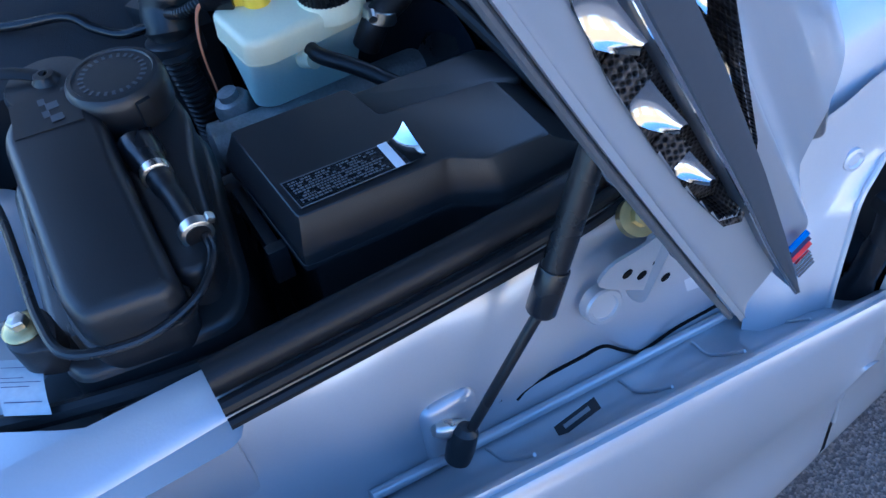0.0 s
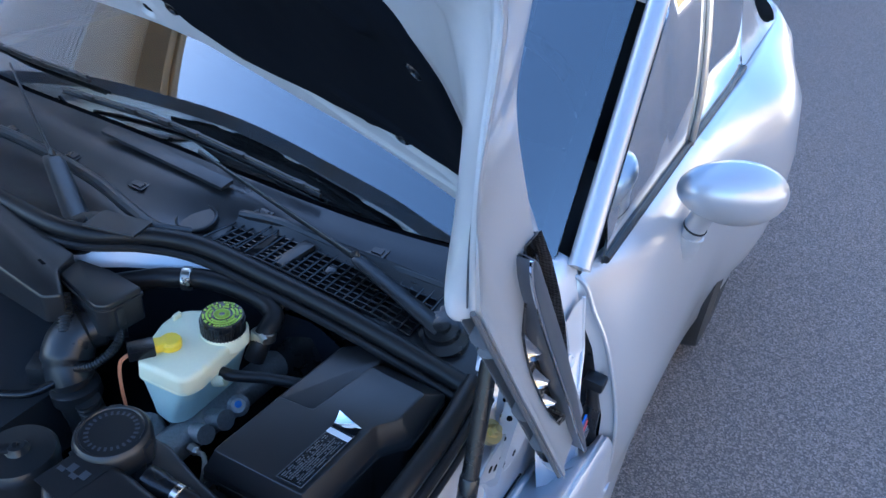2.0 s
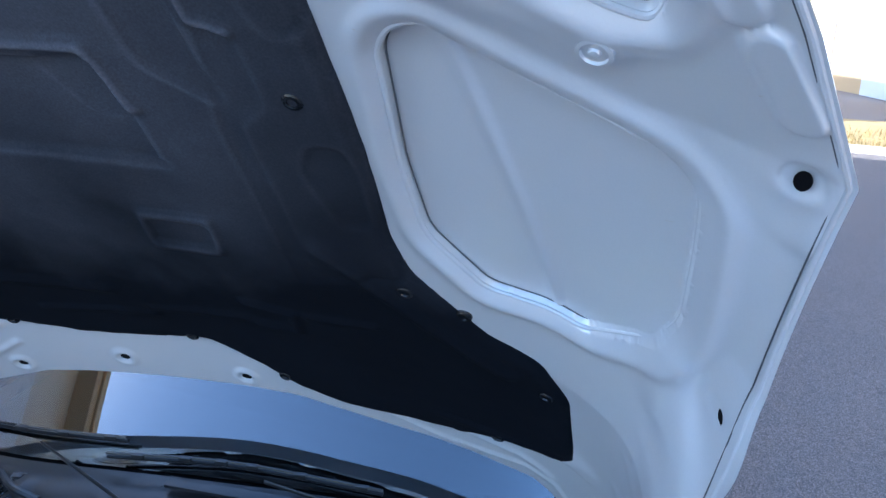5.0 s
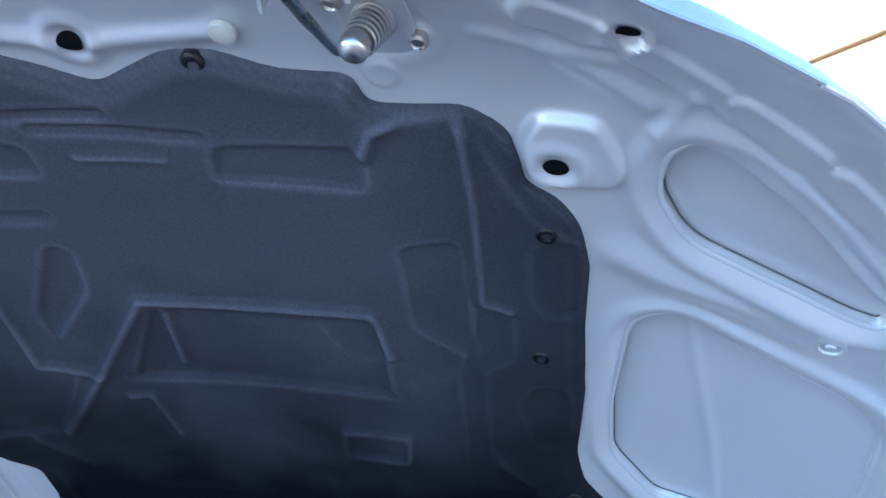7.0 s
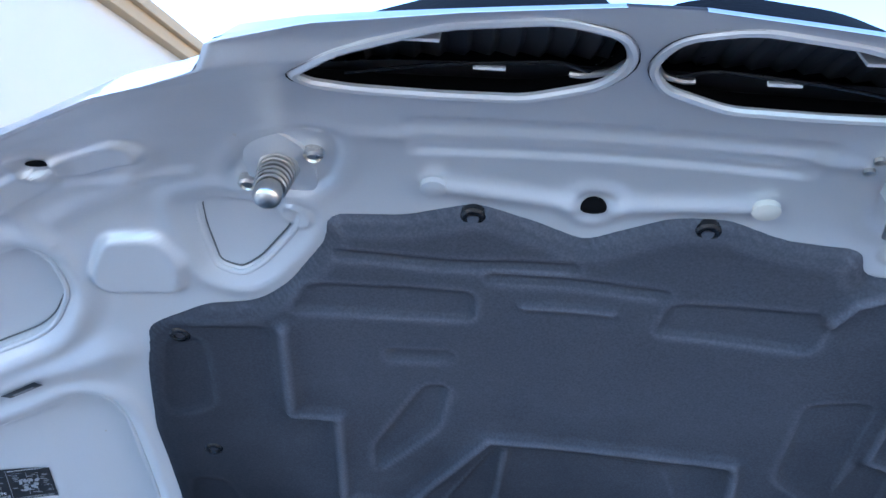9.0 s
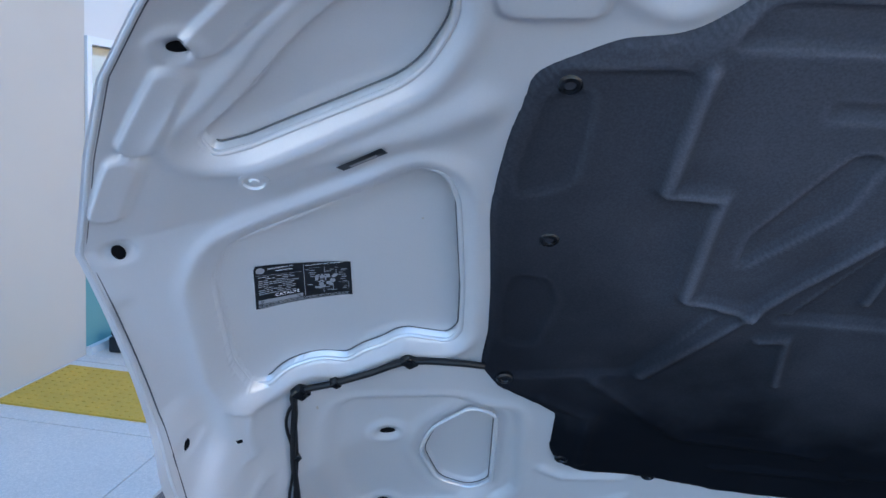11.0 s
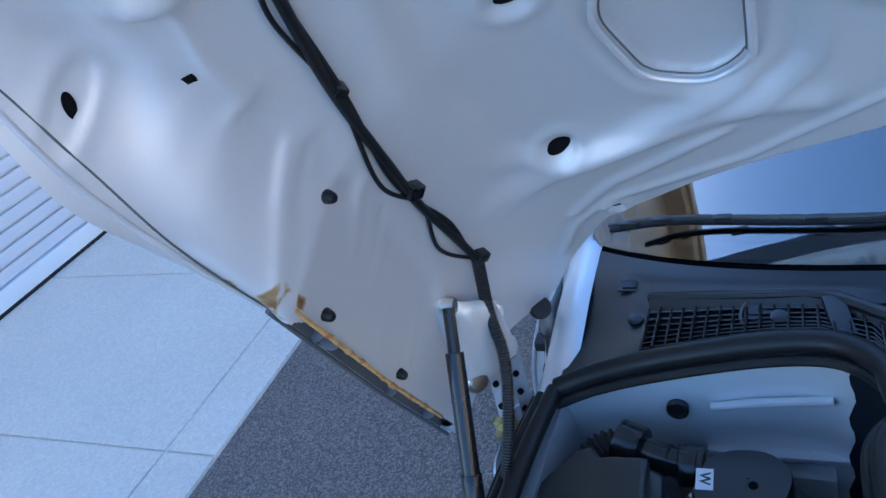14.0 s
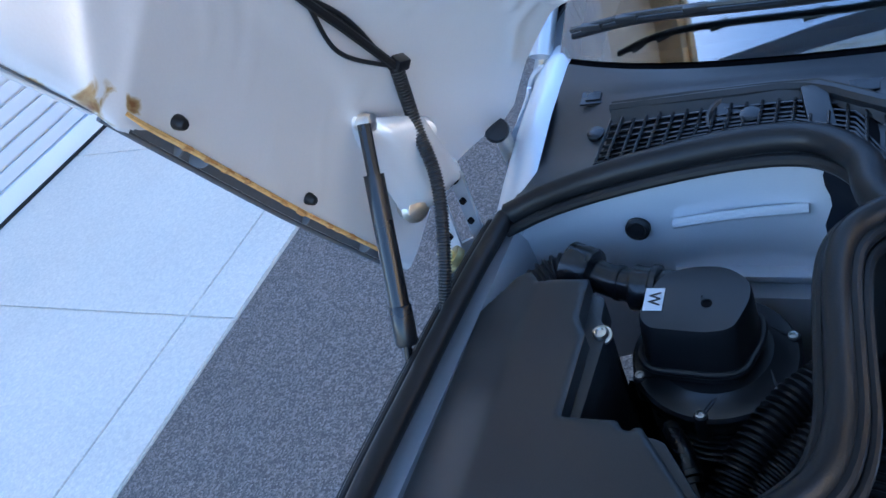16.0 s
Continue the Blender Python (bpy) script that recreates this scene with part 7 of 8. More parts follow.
d = part("cable_duct", pillow(rail_shape, 0.895, 0.934, 0.004, 3, top=lambda x, y: 0.10 * max(0.17 - x, 0)), PLASTIC, engine, "black plastic cable duct", sharp=30)
for x, y, z in ((0.152, 0.392, 0.9365), (0.049, 0.390, 0.9465), (-0.055, 0.392, 0.957)):
    part("duct_slot", moved(box(-0.006, 0.006, -0.013, 0.013, -0.003, 0.001), Matrix.Translation((x, y, z)) @ pose(0, 0, 0, 0, 5, -8)), DARK, d, smooth=False)
    part("slot_tongue", moved(box(-0.0025, 0.0025, -0.006, 0.006, 0, 0.002), Matrix.Translation((x, y, z)) @ pose(0, 0, 0, 0, 5, -8)), PLASTIC, d, smooth=False)
jb = part("junction_box", pillow(rounded([(0.176, 0.408), (0.258, 0.390), (0.270, 0.398), (0.274, 0.446), (0.219, 0.449), (0.168, 0.442)], 0.005), 0.880, 0.9265, 0.003, 3), PLASTIC, engine, "flat black junction box", sharp=30)
part("box_edge", prism(rounded([(0.174, 0.406), (0.259, 0.388), (0.272, 0.397), (0.276, 0.447), (0.219, 0.451), (0.166, 0.443)], 0.005), 0.915, 0.919, 0.001), PLASTIC, jb)
part("box_clip", block(0.262, 0.276, 0.405, 0.416, 0.890, 0.917, 0.002), PLASTIC, jb)
for y in (0.30, 0.325):
    part("steel_pipe", tube([(-0.30, y + 0.05, 0.872), (-0.1, y + 0.03, 0.876), (-0.02, y + 0.03, 0.876)], 0.009, 14, 4), CHROME, engine, "bright steel pipe")
part("corrugated_sleeve", tube([(0.200, 0.392, 0.915), (0.215, 0.380, 0.900), (0.226, 0.368, 0.885)], 0.008, 12, 8, ribs=0.001, pitch=0.004), PLASTIC, engine)
part("elbow_pipe", tube([(0.252, 0.432, 0.872), (0.232, 0.405, 0.872), (0.222, 0.380, 0.866), (0.228, 0.360, 0.846), (0.244, 0.352, 0.81), (0.256, 0.352, 0.74)], [0.020, 0.025, 0.030, 0.030, 0.027, 0.022, 0.020], 20, 8), PLASTIC, engine, "black moulded elbow pipe")
part("loom_sleeve", tube([(0.204, 0.400, 0.890), (0.235, 0.410, 0.888), (0.262, 0.411, 0.882), (0.277, 0.400, 0.876), (0.279, 0.380, 0.868), (0.268, 0.362, 0.858), (0.244, 0.352, 0.850)], 0.0052, 12, 8, ribs=0.0007, pitch=0.0034), PLASTIC, engine)
sens = part("sensor_block", moved(geo_of(block(-0.024, 0.024, -0.016, 0.016, -0.014, 0.012, 0.003)), Matrix.Translation((0.211, 0.350, 0.834)) @ pose(0, 0, 0, 0, 0, 30)), PLASTIC, engine, "black sensor with wire clip")
part("wire_clip", tube([(0.226, 0.372, 0.846), (0.228, 0.365, 0.857), (0.236, 0.362, 0.852), (0.240, 0.355, 0.842), (0.243, 0.350, 0.848)], 0.0010, 6, 6), STEEL, sens)
part("pipe_band", lathe((0.247, 0.352, 0.815), [(0.026, -0.010), (0.029, -0.008), (0.029, 0.008), (0.026, 0.010)], (0.15, 0, -1), 24), PLASTIC, engine)
part("sleeve_pipe", tube([(0.275, 0.345, 0.82), (0.29, 0.35, 0.75), (0.29, 0.35, 0.65)], 0.014, 12, 8, ribs=0.0015, pitch=0.006), PLASTIC, engine)
part("rigid_pipe", tube([(0.08, 0.10, 0.842), (0.152, 0.208, 0.842), (0.181, 0.268, 0.846), (0.205, 0.288, 0.838), (0.226, 0.308, 0.834), (0.238, 0.330, 0.838), (0.243, 0.362, 0.842)], 0.0052, 12, 8), SMOOTH, engine, "shiny black pipe")
part("heater_hose", tube([(0.20, 0.46, 0.89), (0.24, 0.49, 0.898), (0.262, 0.505, 0.90), (0.30, 0.53, 0.898), (0.36, 0.545, 0.89), (0.40, 0.535, 0.885), (0.408, 0.505, 0.872), (0.405, 0.49, 0.845)], 0.013, 14, 8), RUBBER, engine, "black heater hose")
for p, dr in (((0.277, 0.514, 0.900), (1, 0.6, 0)), ((0.407, 0.507, 0.873), (0.1, -0.35, -1))):
    part("hose_clamp", lathe(p, [(0.0150, -0.006), (0.0158, -0.005), (0.0158, 0.005), (0.0150, 0.006)], dr, 24), STEEL, engine)
    part("clamp_screw", lathe(Vector(p) + Vector((0.010, -0.012, 0.008)), [(0.004, -0.006), (0.004, 0.006)], (1, -0.4, 0), 10), STEEL, engine)
filt = part("filter_cap", lathe((0.327, 0.230, 0.74), [(0.036, 0), (0.036, 0.118), (0.0375, 0.121), (0.0375, 0.132), (0.035, 0.136), (0.030, 0.1365), (0.012, 0.138), (0.0095, 0.142), (0.0085, 0.1445), (0.004, 0.145), (0.003, 0.142), (0.0005, 0.142)], (0, 0, 1), 36), PLASTIC, engine, "round black filter housing cap")
part("cap_strap", tube([(0.29, 0.150, 0.872), (0.296, 0.180, 0.882), (0.308, 0.205, 0.884), (0.327, 0.230, 0.882)], 0.0065, 10, 6, flat=0.35), RUBBER, filt)

# coolant expansion tank
tank = thing("coolant_tank", (0.52, 0.22, 0.70), "black plastic coolant expansion tank with screw cap", "coolant tank")
U, Vv = Vector((0.955, 0.03)).normalized(), Vector((0.14, 0.40)).normalized()
body = rounded([(0.428, 0.187), (0.590, 0.183), (0.613, 0.189), (0.622, 0.240), (0.616, 0.249), (0.494, 0.252), (0.457, 0.256), (0.404, 0.245), (0.401, 0.208)], 0.014, 6)
part("tank_body", pillow(body, 0.80, 0.902, 0.009, 6, 0.004, top=lambda x, y: 0.012 * (0.62 - x) / 0.2), PLASTIC, tank, "smooth rounded black tank", sharp=40)
part("tank_seam", prism([((x - 0.51) * 1.035 + 0.51, (y - 0.215) * 1.12 + 0.215) for x, y in body], 0.868, 0.872, 0.001), PLASTIC, tank, sharp=30)
for x in (0.47, 0.53, 0.58):
    part("tank_bracket", block(x, x + 0.012, 0.176, 0.190, 0.845, 0.868, 0.002), PLASTIC, tank)
neck = rounded([(0.392, 0.238), (0.47, 0.250), (0.60, 0.250), (0.606, 0.268), (0.585, 0.284), (0.500, 0.300), (0.452, 0.314), (0.408, 0.312), (0.388, 0.285)], 0.010, 5)
part("tank_neck", pillow(neck, 0.78, 0.886, 0.006, 4), PLASTIC, tank, sharp=30)
tray = rounded([(0.40, 0.170), (0.585, 0.160), (0.612, 0.168), (0.622, 0.228), (0.626, 0.272), (0.598, 0.291), (0.45, 0.320), (0.385, 0.31), (0.380, 0.21)], 0.016, 5)
part("tank_flange", pillow(tray, 0.70, 0.850, 0.007, 4, 0.006), PLASTIC, tank, sharp=30)
cap = part("screw_cap", lathe((0.417, 0.276, 0.888), [(0.031, -0.03), (0.031, -0.004), (0.0365, -0.002), (0.0378, 0.002), (0.0378, 0.022), (0.0362, 0.0285), (0.0335, 0.0315), (0.0305, 0.0318), (0.0296, 0.0305), (0.012, 0.0308), (0.001, 0.0308)], (0.0, 0.0, 1), 48), PLASTIC, tank, "ribbed black screw cap")
for i in range(26):
    w = 2 * math.pi * i / 26
    part("cap_print", moved(box(-0.0012, 0.0012, -0.0022, 0.0022, 0, 0.0004), Matrix.Translation((0.417 + 0.0235 * math.cos(w), 0.276 + 0.0235 * math.sin(w), 0.9188)) @ pose(0, 0, 0, 0, 0, math.degrees(w) + 90)), GREYBLADE, cap, smooth=False)
for w in (15, 135, 255):
    q = Vector((0.417 + 0.0378 * math.cos(radians(w)), 0.276 + 0.0378 * math.sin(radians(w)), 0.902))
    part("cap_lug", moved(box(-0.003, 0.003, -0.006, 0.006, -0.010, 0.012, 0.0015), Matrix.Translation(q) @ pose(0, 0, 0, 0, 0, w)), PLASTIC, cap)
part("tank_nozzle", join(tube([(0.470, 0.267, 0.890), (0.505, 0.270, 0.890)], [0.015, 0.012], 14, 3), box(0.452, 0.488, 0.251, 0.284, 0.875, 0.892, 0.004)), SMOOTH, tank)
ho = part("tank_hose", tube([(0.490, 0.268, 0.890), (0.52, 0.271, 0.891), (0.55, 0.273, 0.892), (0.582, 0.274, 0.891)], [0.0105, 0.0095, 0.0078, 0.0078, 0.0086], 16, 6), RUBBER, tank)
for p in ((0.508, 0.270, 0.891), (0.577, 0.274, 0.891)):
    part("hose_clamp", lathe(p, [(0.0105, -0.0042), (0.0114, -0.0036), (0.0114, 0.0036), (0.0105, 0.0042)], (1, 0, 0), 26), STEEL, ho)
part("clamp_ear", moved(box(-0.0035, 0.0035, -0.003, 0.003, 0, 0.005, 0.001), Matrix.Translation((0.577, 0.284, 0.896)) @ pose(0, 0, 0, -35, 0, 0)), STEEL, ho)
part("thin_tube", tube([(0.578, 0.278, 0.890), (0.596, 0.277, 0.888), (0.610, 0.268, 0.885), (0.624, 0.249, 0.882), (0.630, 0.215, 0.880), (0.617, 0.175, 0.882), (0.585, 0.166, 0.884), (0.53, 0.166, 0.886), (0.48, 0.165, 0.884), (0.43, 0.16, 0.88)], 0.0034, 10, 8), SMOOTH, tank)
part("tank_label", moved(box(-0.020, 0.020, -0.024, 0.024, 0, 0.0006), Matrix.Translation((0.425, 0.222, 0.9135)) @ pose(0, 0, 0, 0, 2, -6)), BLACKLABEL, tank)
for i in range(4):
    part("label_line", moved(box(-0.004, 0.004, -0.0025 - 0.004 * (i % 2), 0.0025, 0.0006, 0.001), Matrix.Translation((0.412 + 0.008 * i, 0.222 + 0.008 * (i % 2), 0.9137))), GREYBLADE, tank, smooth=False)
bolt = thing("flange_bolt", (0.571, 0.152, 0.862), "yellow-zinc flange bolt on a rubber bush", "bolt")
part("bolt_head", lathe((0.571, 0.153, 0.876), [(0.0064, 0), (0.0064, 0.006), (0.0055, 0.007), (0.001, 0.0075)], sides=6), STEEL, bolt)
part("washer", lathe((0.571, 0.153, 0.872), [(0.0125, 0), (0.0130, 0.0012), (0.0115, 0.0030), (0.0085, 0.0042), (0.006, 0.0045)], sides=24), GOLDZINC, bolt)
part("bolt_tab", prism(rounded([(0.556, 0.138), (0.588, 0.142), (0.600, 0.168), (0.575, 0.172), (0.556, 0.166)], 0.010), 0.845, 0.872, 0.002), PLASTIC, bolt)

# brake fluid reservoir
res = thing("brake_reservoir", (0.355, 0.44, 0.79), "milky brake fluid reservoir with black and green cap", "reservoir")
outline = rounded([(0.332, 0.376), (0.397, 0.382), (0.405, 0.400), (0.394, 0.497), (0.381, 0.508), (0.350, 0.506), (0.306, 0.476), (0.302, 0.446), (0.318, 0.405)], 0.012, 4)
foot = rounded([(0.334, 0.388), (0.368, 0.385), (0.379, 0.400), (0.378, 0.488), (0.366, 0.496), (0.345, 0.492), (0.318, 0.468), (0.314, 0.446), (0.324, 0.410)], 0.012, 4)
rings = [[Vector((x, y, 0.800)) for x, y in foot], [Vector((*(Vector(a).lerp(Vector(b), 0.10)), 0.812)) for a, b in zip(foot, outline)], [Vector((*(Vector(a).lerp(Vector(b), 0.90)), 0.866)) for a, b in zip(foot, outline)]]
part("tank_lower", join(grid([r + r[:1] for r in rings]), (rings[0], [tuple(range(len(foot)))[::-1]])), FLUID, res, "blue-tinted lower half with fluid", sharp=40)
part("tank_upper", pillow(outline, 0.866, 0.889, 0.007, 5, 0.001), TANK, res, "cream plastic upper half", sharp=40)
part("seam", prism([((x - 0.357) * 1.022 + 0.357, (y - 0.44) * 1.022 + 0.44) for x, y in outline], 0.865, 0.868, 0.001), TANK, res)
part("filler_neck", lathe((0.375, 0.473, 0.876), [(0.030, 0), (0.0285, 0.010), (0.0265, 0.016), (0.020, 0.016)], (0, 0, 1), 36), TANK, res)
part("outlet_stub", tube([(0.395, 0.432, 0.852), (0.408, 0.438, 0.856)], 0.0095, 14, 1), TANK, res)
part("clip_tab", block(0.312, 0.316, 0.452, 0.464, 0.886, 0.896, 0.001), TANK, res)
cap = part("filler_cap", lathe((0.375, 0.473, 0.884), [(0.0240, 0), (0.0240, 0.005), (0.0258, 0.006), (0.0264, 0.025), (0.0250, 0.030), (0.001, 0.031)], (0, 0, 1), 44), SMOOTH, res, "black cap with green print")
for rad, wid in ((0.0088, 0.0010), (0.0048, 0.0010)):
    part("green_ring", lathe((0.375, 0.473, 0.9148), [(rad - wid, 0), (rad - wid, 0.0008), (rad + wid, 0.0008), (rad + wid, 0)], (0, 0, 1), 30), LIME, cap)
bits = []
rr = random.Random(3)
for i in range(46):
    w = 2 * math.pi * i / 46
    for rad in (0.0140, 0.0180, 0.0220):
        if rr.random() < 0.78:
            bits.append(moved(box(-0.0010, 0.0010, -0.0013, 0.0013, 0, 0.0007), Matrix.Translation((0.375 + rad * math.cos(w), 0.473 + rad * math.sin(w), 0.9146)) @ pose(0, 0, 0, 0, 0, math.degrees(w) + 90)))
part("green_print", join(*bits), LIME, cap, "green warning print", smooth=False)
for i in range(40):
    w = 2 * math.pi * i / 40
    part("grip_rib", tube([(0.375 + 0.0262 * math.cos(w), 0.473 + 0.0262 * math.sin(w), 0.892), (0.375 + 0.0262 * math.cos(w), 0.473 + 0.0262 * math.sin(w), 0.909)], 0.0011, 5, 1), SMOOTH, cap)
part("level_sensor", join(lathe((0.345, 0.418, 0.885), [(0.0125, 0), (0.013, 0.012), (0.011, 0.015), (0.001, 0.015)]), moved(box(-0.012, 0.012, -0.008, 0.008, 0, 0.012, 0.003), Matrix.Translation((0.337, 0.405, 0.889)) @ pose(0, 0, 0, 0, 0, 55))), YELLOW, res, "yellow level sensor")
part("plug", moved(box(-0.015, 0.015, -0.011, 0.011, 0, 0.014, 0.002), Matrix.Translation((0.328, 0.390, 0.888)) @ pose(0, 0, 0, 0, 0, 55)), SMOOTH, res)
for k in (0, 0.003):
    part("wire", tube([(0.320 + k, 0.380, 0.893), (0.312 + k, 0.370, 0.88), (0.318 + k, 0.362, 0.85), (0.322 + k, 0.362, 0.80), (0.325, 0.365, 0.74)], 0.0011, 6, 8), COPPER, res)
part("braided_hose", tube([(0.402, 0.438, 0.862), (0.418, 0.442, 0.862), (0.445, 0.465, 0.855), (0.49, 0.49, 0.848)], 0.0072, 12, 8), RUBBER, res)
cyl = thing("brake_master_cylinder", (0.40, 0.41, 0.72), "grey cast brake cylinder under the reservoir", "brake cylinder")
CAST = mat("cast_alloy", (0.30, 0.31, 0.32), 0.5, 0.7, vary=0.25, big=40, fine=300, bump=0.4)
part("cylinder_body", join(tube([(0.372, 0.345, 0.775), (0.380, 0.45, 0.778), (0.385, 0.56, 0.78)], 0.022, 18, 3), lathe((0.372, 0.347, 0.775), [(0.025, 0), (0.025, 0.012), (0.018, 0.016), (0.001, 0.016)], (-0.1, -1, 0), 20)), CAST, cyl)
part("port_boss", lathe((0.342, 0.374, 0.772), [(0.020, 0), (0.020, 0.020), (0.016, 0.028), (0.010, 0.029), (0.010, 0.036), (0.001, 0.036)], (-0.1, -0.2, 1), 18), CAST, cyl)
part("port_boss", lathe((0.400, 0.462, 0.785), [(0.014, 0), (0.014, 0.018), (0.009, 0.02), (0.009, 0.026), (0.001, 0.026)], (0.5, -0.5, 0.7), 18), CAST, cyl)
part("blue_cap", lathe((0.409, 0.453, 0.800), [(0.007, 0), (0.007, 0.006), (0.001, 0.007)], (0.5, -0.5, 0.7), 14), BLUE, cyl)
part("brake_line", tube([(0.415, 0.375, 0.79), (0.432, 0.37, 0.80), (0.446, 0.355, 0.795), (0.45, 0.335, 0.76), (0.452, 0.32, 0.70)], 0.003, 8, 8), STEEL, cyl)
part("union_nut", lathe((0.408, 0.378, 0.788), [(0.006, -0.008), (0.006, 0.006), (0.003, 0.008)], (1, -0.3, 0.4), 6), STEEL, cyl)
part("cylinder_port", join(tube([(0.385, 0.40, 0.785), (0.412, 0.395, 0.80)], 0.012, 14, 1), tube([(0.385, 0.425, 0.785), (0.416, 0.424, 0.802)], 0.013, 14, 1)), CAST, cyl)
boost = thing("brake_booster", (0.44, 0.60, 0.62), "large round black brake booster", "brake booster")
part("booster_drum", lathe((0.378, 0.60, 0.762), [(0.108, -0.05), (0.113, 0), (0.112, 0.012), (0.104, 0.016), (0.102, 0.024), (0.094, 0.028), (0.090, 0.036), (0.065, 0.046), (0.03, 0.05), (0.001, 0.05)], (0, -1, 0.08), 48), SMOOTH, boost)

# fuse box
fuse = thing("fuse_box", (0.55, 0.43, 0.72), "black plastic fuse box with a peeling foil sticker", "fuse box")
part("box_body", prism(rounded([(0.488, 0.333), (0.604, 0.338), (0.611, 0.452), (0.633, 0.482), (0.631, 0.554), (0.504, 0.556)], 0.006), 0.66, 0.852), PLASTIC, fuse)
lid_low = rounded([(0.482, 0.323), (0.612, 0.329), (0.620, 0.447), (0.642, 0.478), (0.640, 0.560), (0.544, 0.560), (0.528, 0.440), (0.486, 0.437)], 0.004, 2)
lid_up = rounded([(0.493, 0.331), (0.602, 0.336), (0.610, 0.451), (0.626, 0.474), (0.629, 0.527), (0.553, 0.529), (0.541, 0.432), (0.499, 0.427)], 0.004, 2)


def lid_top(y):
    return 0.8875 - 0.05 * max(y - 0.42, 0)


def lid_ring(k, z=None, lift=0.0):
    """An outline between the lid's foot (k = 0) and its top (k = 1)."""
    out = []
    for a, b in zip(lid_low, lid_up):
        c = Vector(a).lerp(Vector(b), k)
        out.append(Vector((c.x, c.y, lid_top(c.y) + lift if z is None else z)))
    return out


rings = [lid_ring(-0.02, 0.846), lid_ring(-0.02, 0.8585), lid_ring(0.02, 0.8605), lid_ring(0.12, 0.8625), lid_ring(0.90, None, -0.0035), lid_ring(0.98, None, -0.0008), lid_ring(1.08)]
n = len(lid_low)
V = [p for r in rings for p in r]
F = [(j * n + i, j * n + (i + 1) % n, (j + 1) * n + (i + 1) % n, (j + 1) * n + i) for j in range(len(rings) - 1) for i in range(n)]
F.append(tuple((len(rings) - 1) * n + i for i in range(n)))
lid = part("box_lid", (V, F), PLASTIC, fuse, "bevelled black lid", sharp=24)
part("lid_step", pillow(rounded([(0.484, 0.430), (0.536, 0.430), (0.552, 0.560), (0.512, 0.566), (0.494, 0.552)], 0.006), 0.84, 0.869, 0.004, 4), PLASTIC, fuse, sharp=30)
part("lid_rim", prism([((x - 0.56) * 1.012 + 0.56, (y - 0.44) * 1.008 + 0.44) for x, y in lid_low], 0.845, 0.850, 0.001), PLASTIC, fuse)
part("latch", block(0.486, 0.574, 0.316, 0.326, 0.812, 0.834, 0.002), PLASTIC, fuse)
for x in (0.484, 0.570):
    part("latch_hook", block(x, x + 0.010, 0.312, 0.328, 0.806, 0.842, 0.002), PLASTIC, fuse)


def lid_z(y):
    return lid_top(y) + 0.0004


def on_lid(q, lift, under=0.0003):
    return thick(([Vector((x, y, lid_z(y) + lift)) for x, y in q], [(0, 1, 2, 3)]), (0, 0, under))


STK = [Vector((0.567, 0.339)), Vector((0.597, 0.341)), Vector((0.602, 0.434)), Vector((0.574, 0.432))]


def stk(u, v):
    return tuple(STK[0].lerp(STK[1], u).lerp(STK[3].lerp(STK[2], u), v))


sticker = part("foil_sticker", on_lid([tuple(p) for p in STK], 0.0006), mat("black_foil", (0.03, 0.033, 0.038), 0.16, 0.6, vary=0.4, big=90, fine=300, bump=0.5), fuse, "crinkled black foil sticker", smooth=False)
part("sticker_stripe", on_lid([stk(0, 0.80), stk(1, 0.78), stk(1, 0.86), stk(0, 0.88)], 0.0012), WHITE, sticker, smooth=False)
part("sticker_edge", join(*[on_lid(q, 0.0012) for q in ([stk(0, 0), stk(1, 0), stk(1, 0.008), stk(0, 0.008)], [stk(0, 0), stk(0.03, 0), stk(0.03, 0.99), stk(0, 0.99)], [stk(0.97, 0), stk(1, 0), stk(1, 0.99), stk(0.97, 0.99)])]), DIMPRINT, sticker, smooth=False)
curl = [[Vector((*stk(u, 0.90 + 0.14 * v), lid_z(0.43) + 0.0012 + 0.013 * v * v * (1 - u) ** 1.2)) for u in np.linspace(0, 1, 7)] for v in np.linspace(0, 1, 7)]
part("peeled_corner", thick(grid(curl), (0, 0, 0.0004)), CHROME, sticker, "curled silver foil corner")
rs = random.Random(12)
marks = []
for row in range(9):
    v = 0.04
    while v < 0.74:
        w = rs.uniform(0.008, 0.035)
        if rs.random() < 0.75:
            marks.append(on_lid([stk(0.10 + 0.09 * row, v), stk(0.145 + 0.09 * row, v), stk(0.145 + 0.09 * row, v + w), stk(0.10 + 0.09 * row, v + w)], 0.0012))
        v += w + 0.008
part("print_bar", join(*marks), DIMPRINT, sticker, smooth=False)

# right side of the bay: air filter housing and secondary air pump
air = thing("air_filter_box", (-0.57, 0.35, 0.60), "flat-topped black air filter housing", "air filter box")
BOX_TOP = [(-0.645, 0.03), (-0.405, 0.03), (-0.405, 0.262), (-0.428, 0.297), (-0.466, 0.345), (-0.470, 0.3455), (-0.475, 0.341), (-0.480, 0.343), (-0.484, 0.349), (-0.525, 0.347), (-0.525, 0.424), (-0.5345, 0.442), (-0.536, 0.484), (-0.581, 0.481), (-0.594, 0.498), (-0.610, 0.497), (-0.645, 0.470)]


def box_z(x, y):
    fold = np.maximum(-0.575 - x, 0)
    edge = np.clip(inside(BOX_TOP, np.asarray(x), np.asarray(y)), 0, 0.004)
    return 0.893 - 0.55 * fold * fold / (fold + 0.012) - 0.0035 * (1 - np.sqrt(np.maximum(1 - (1 - edge / 0.004) ** 2, 0)))


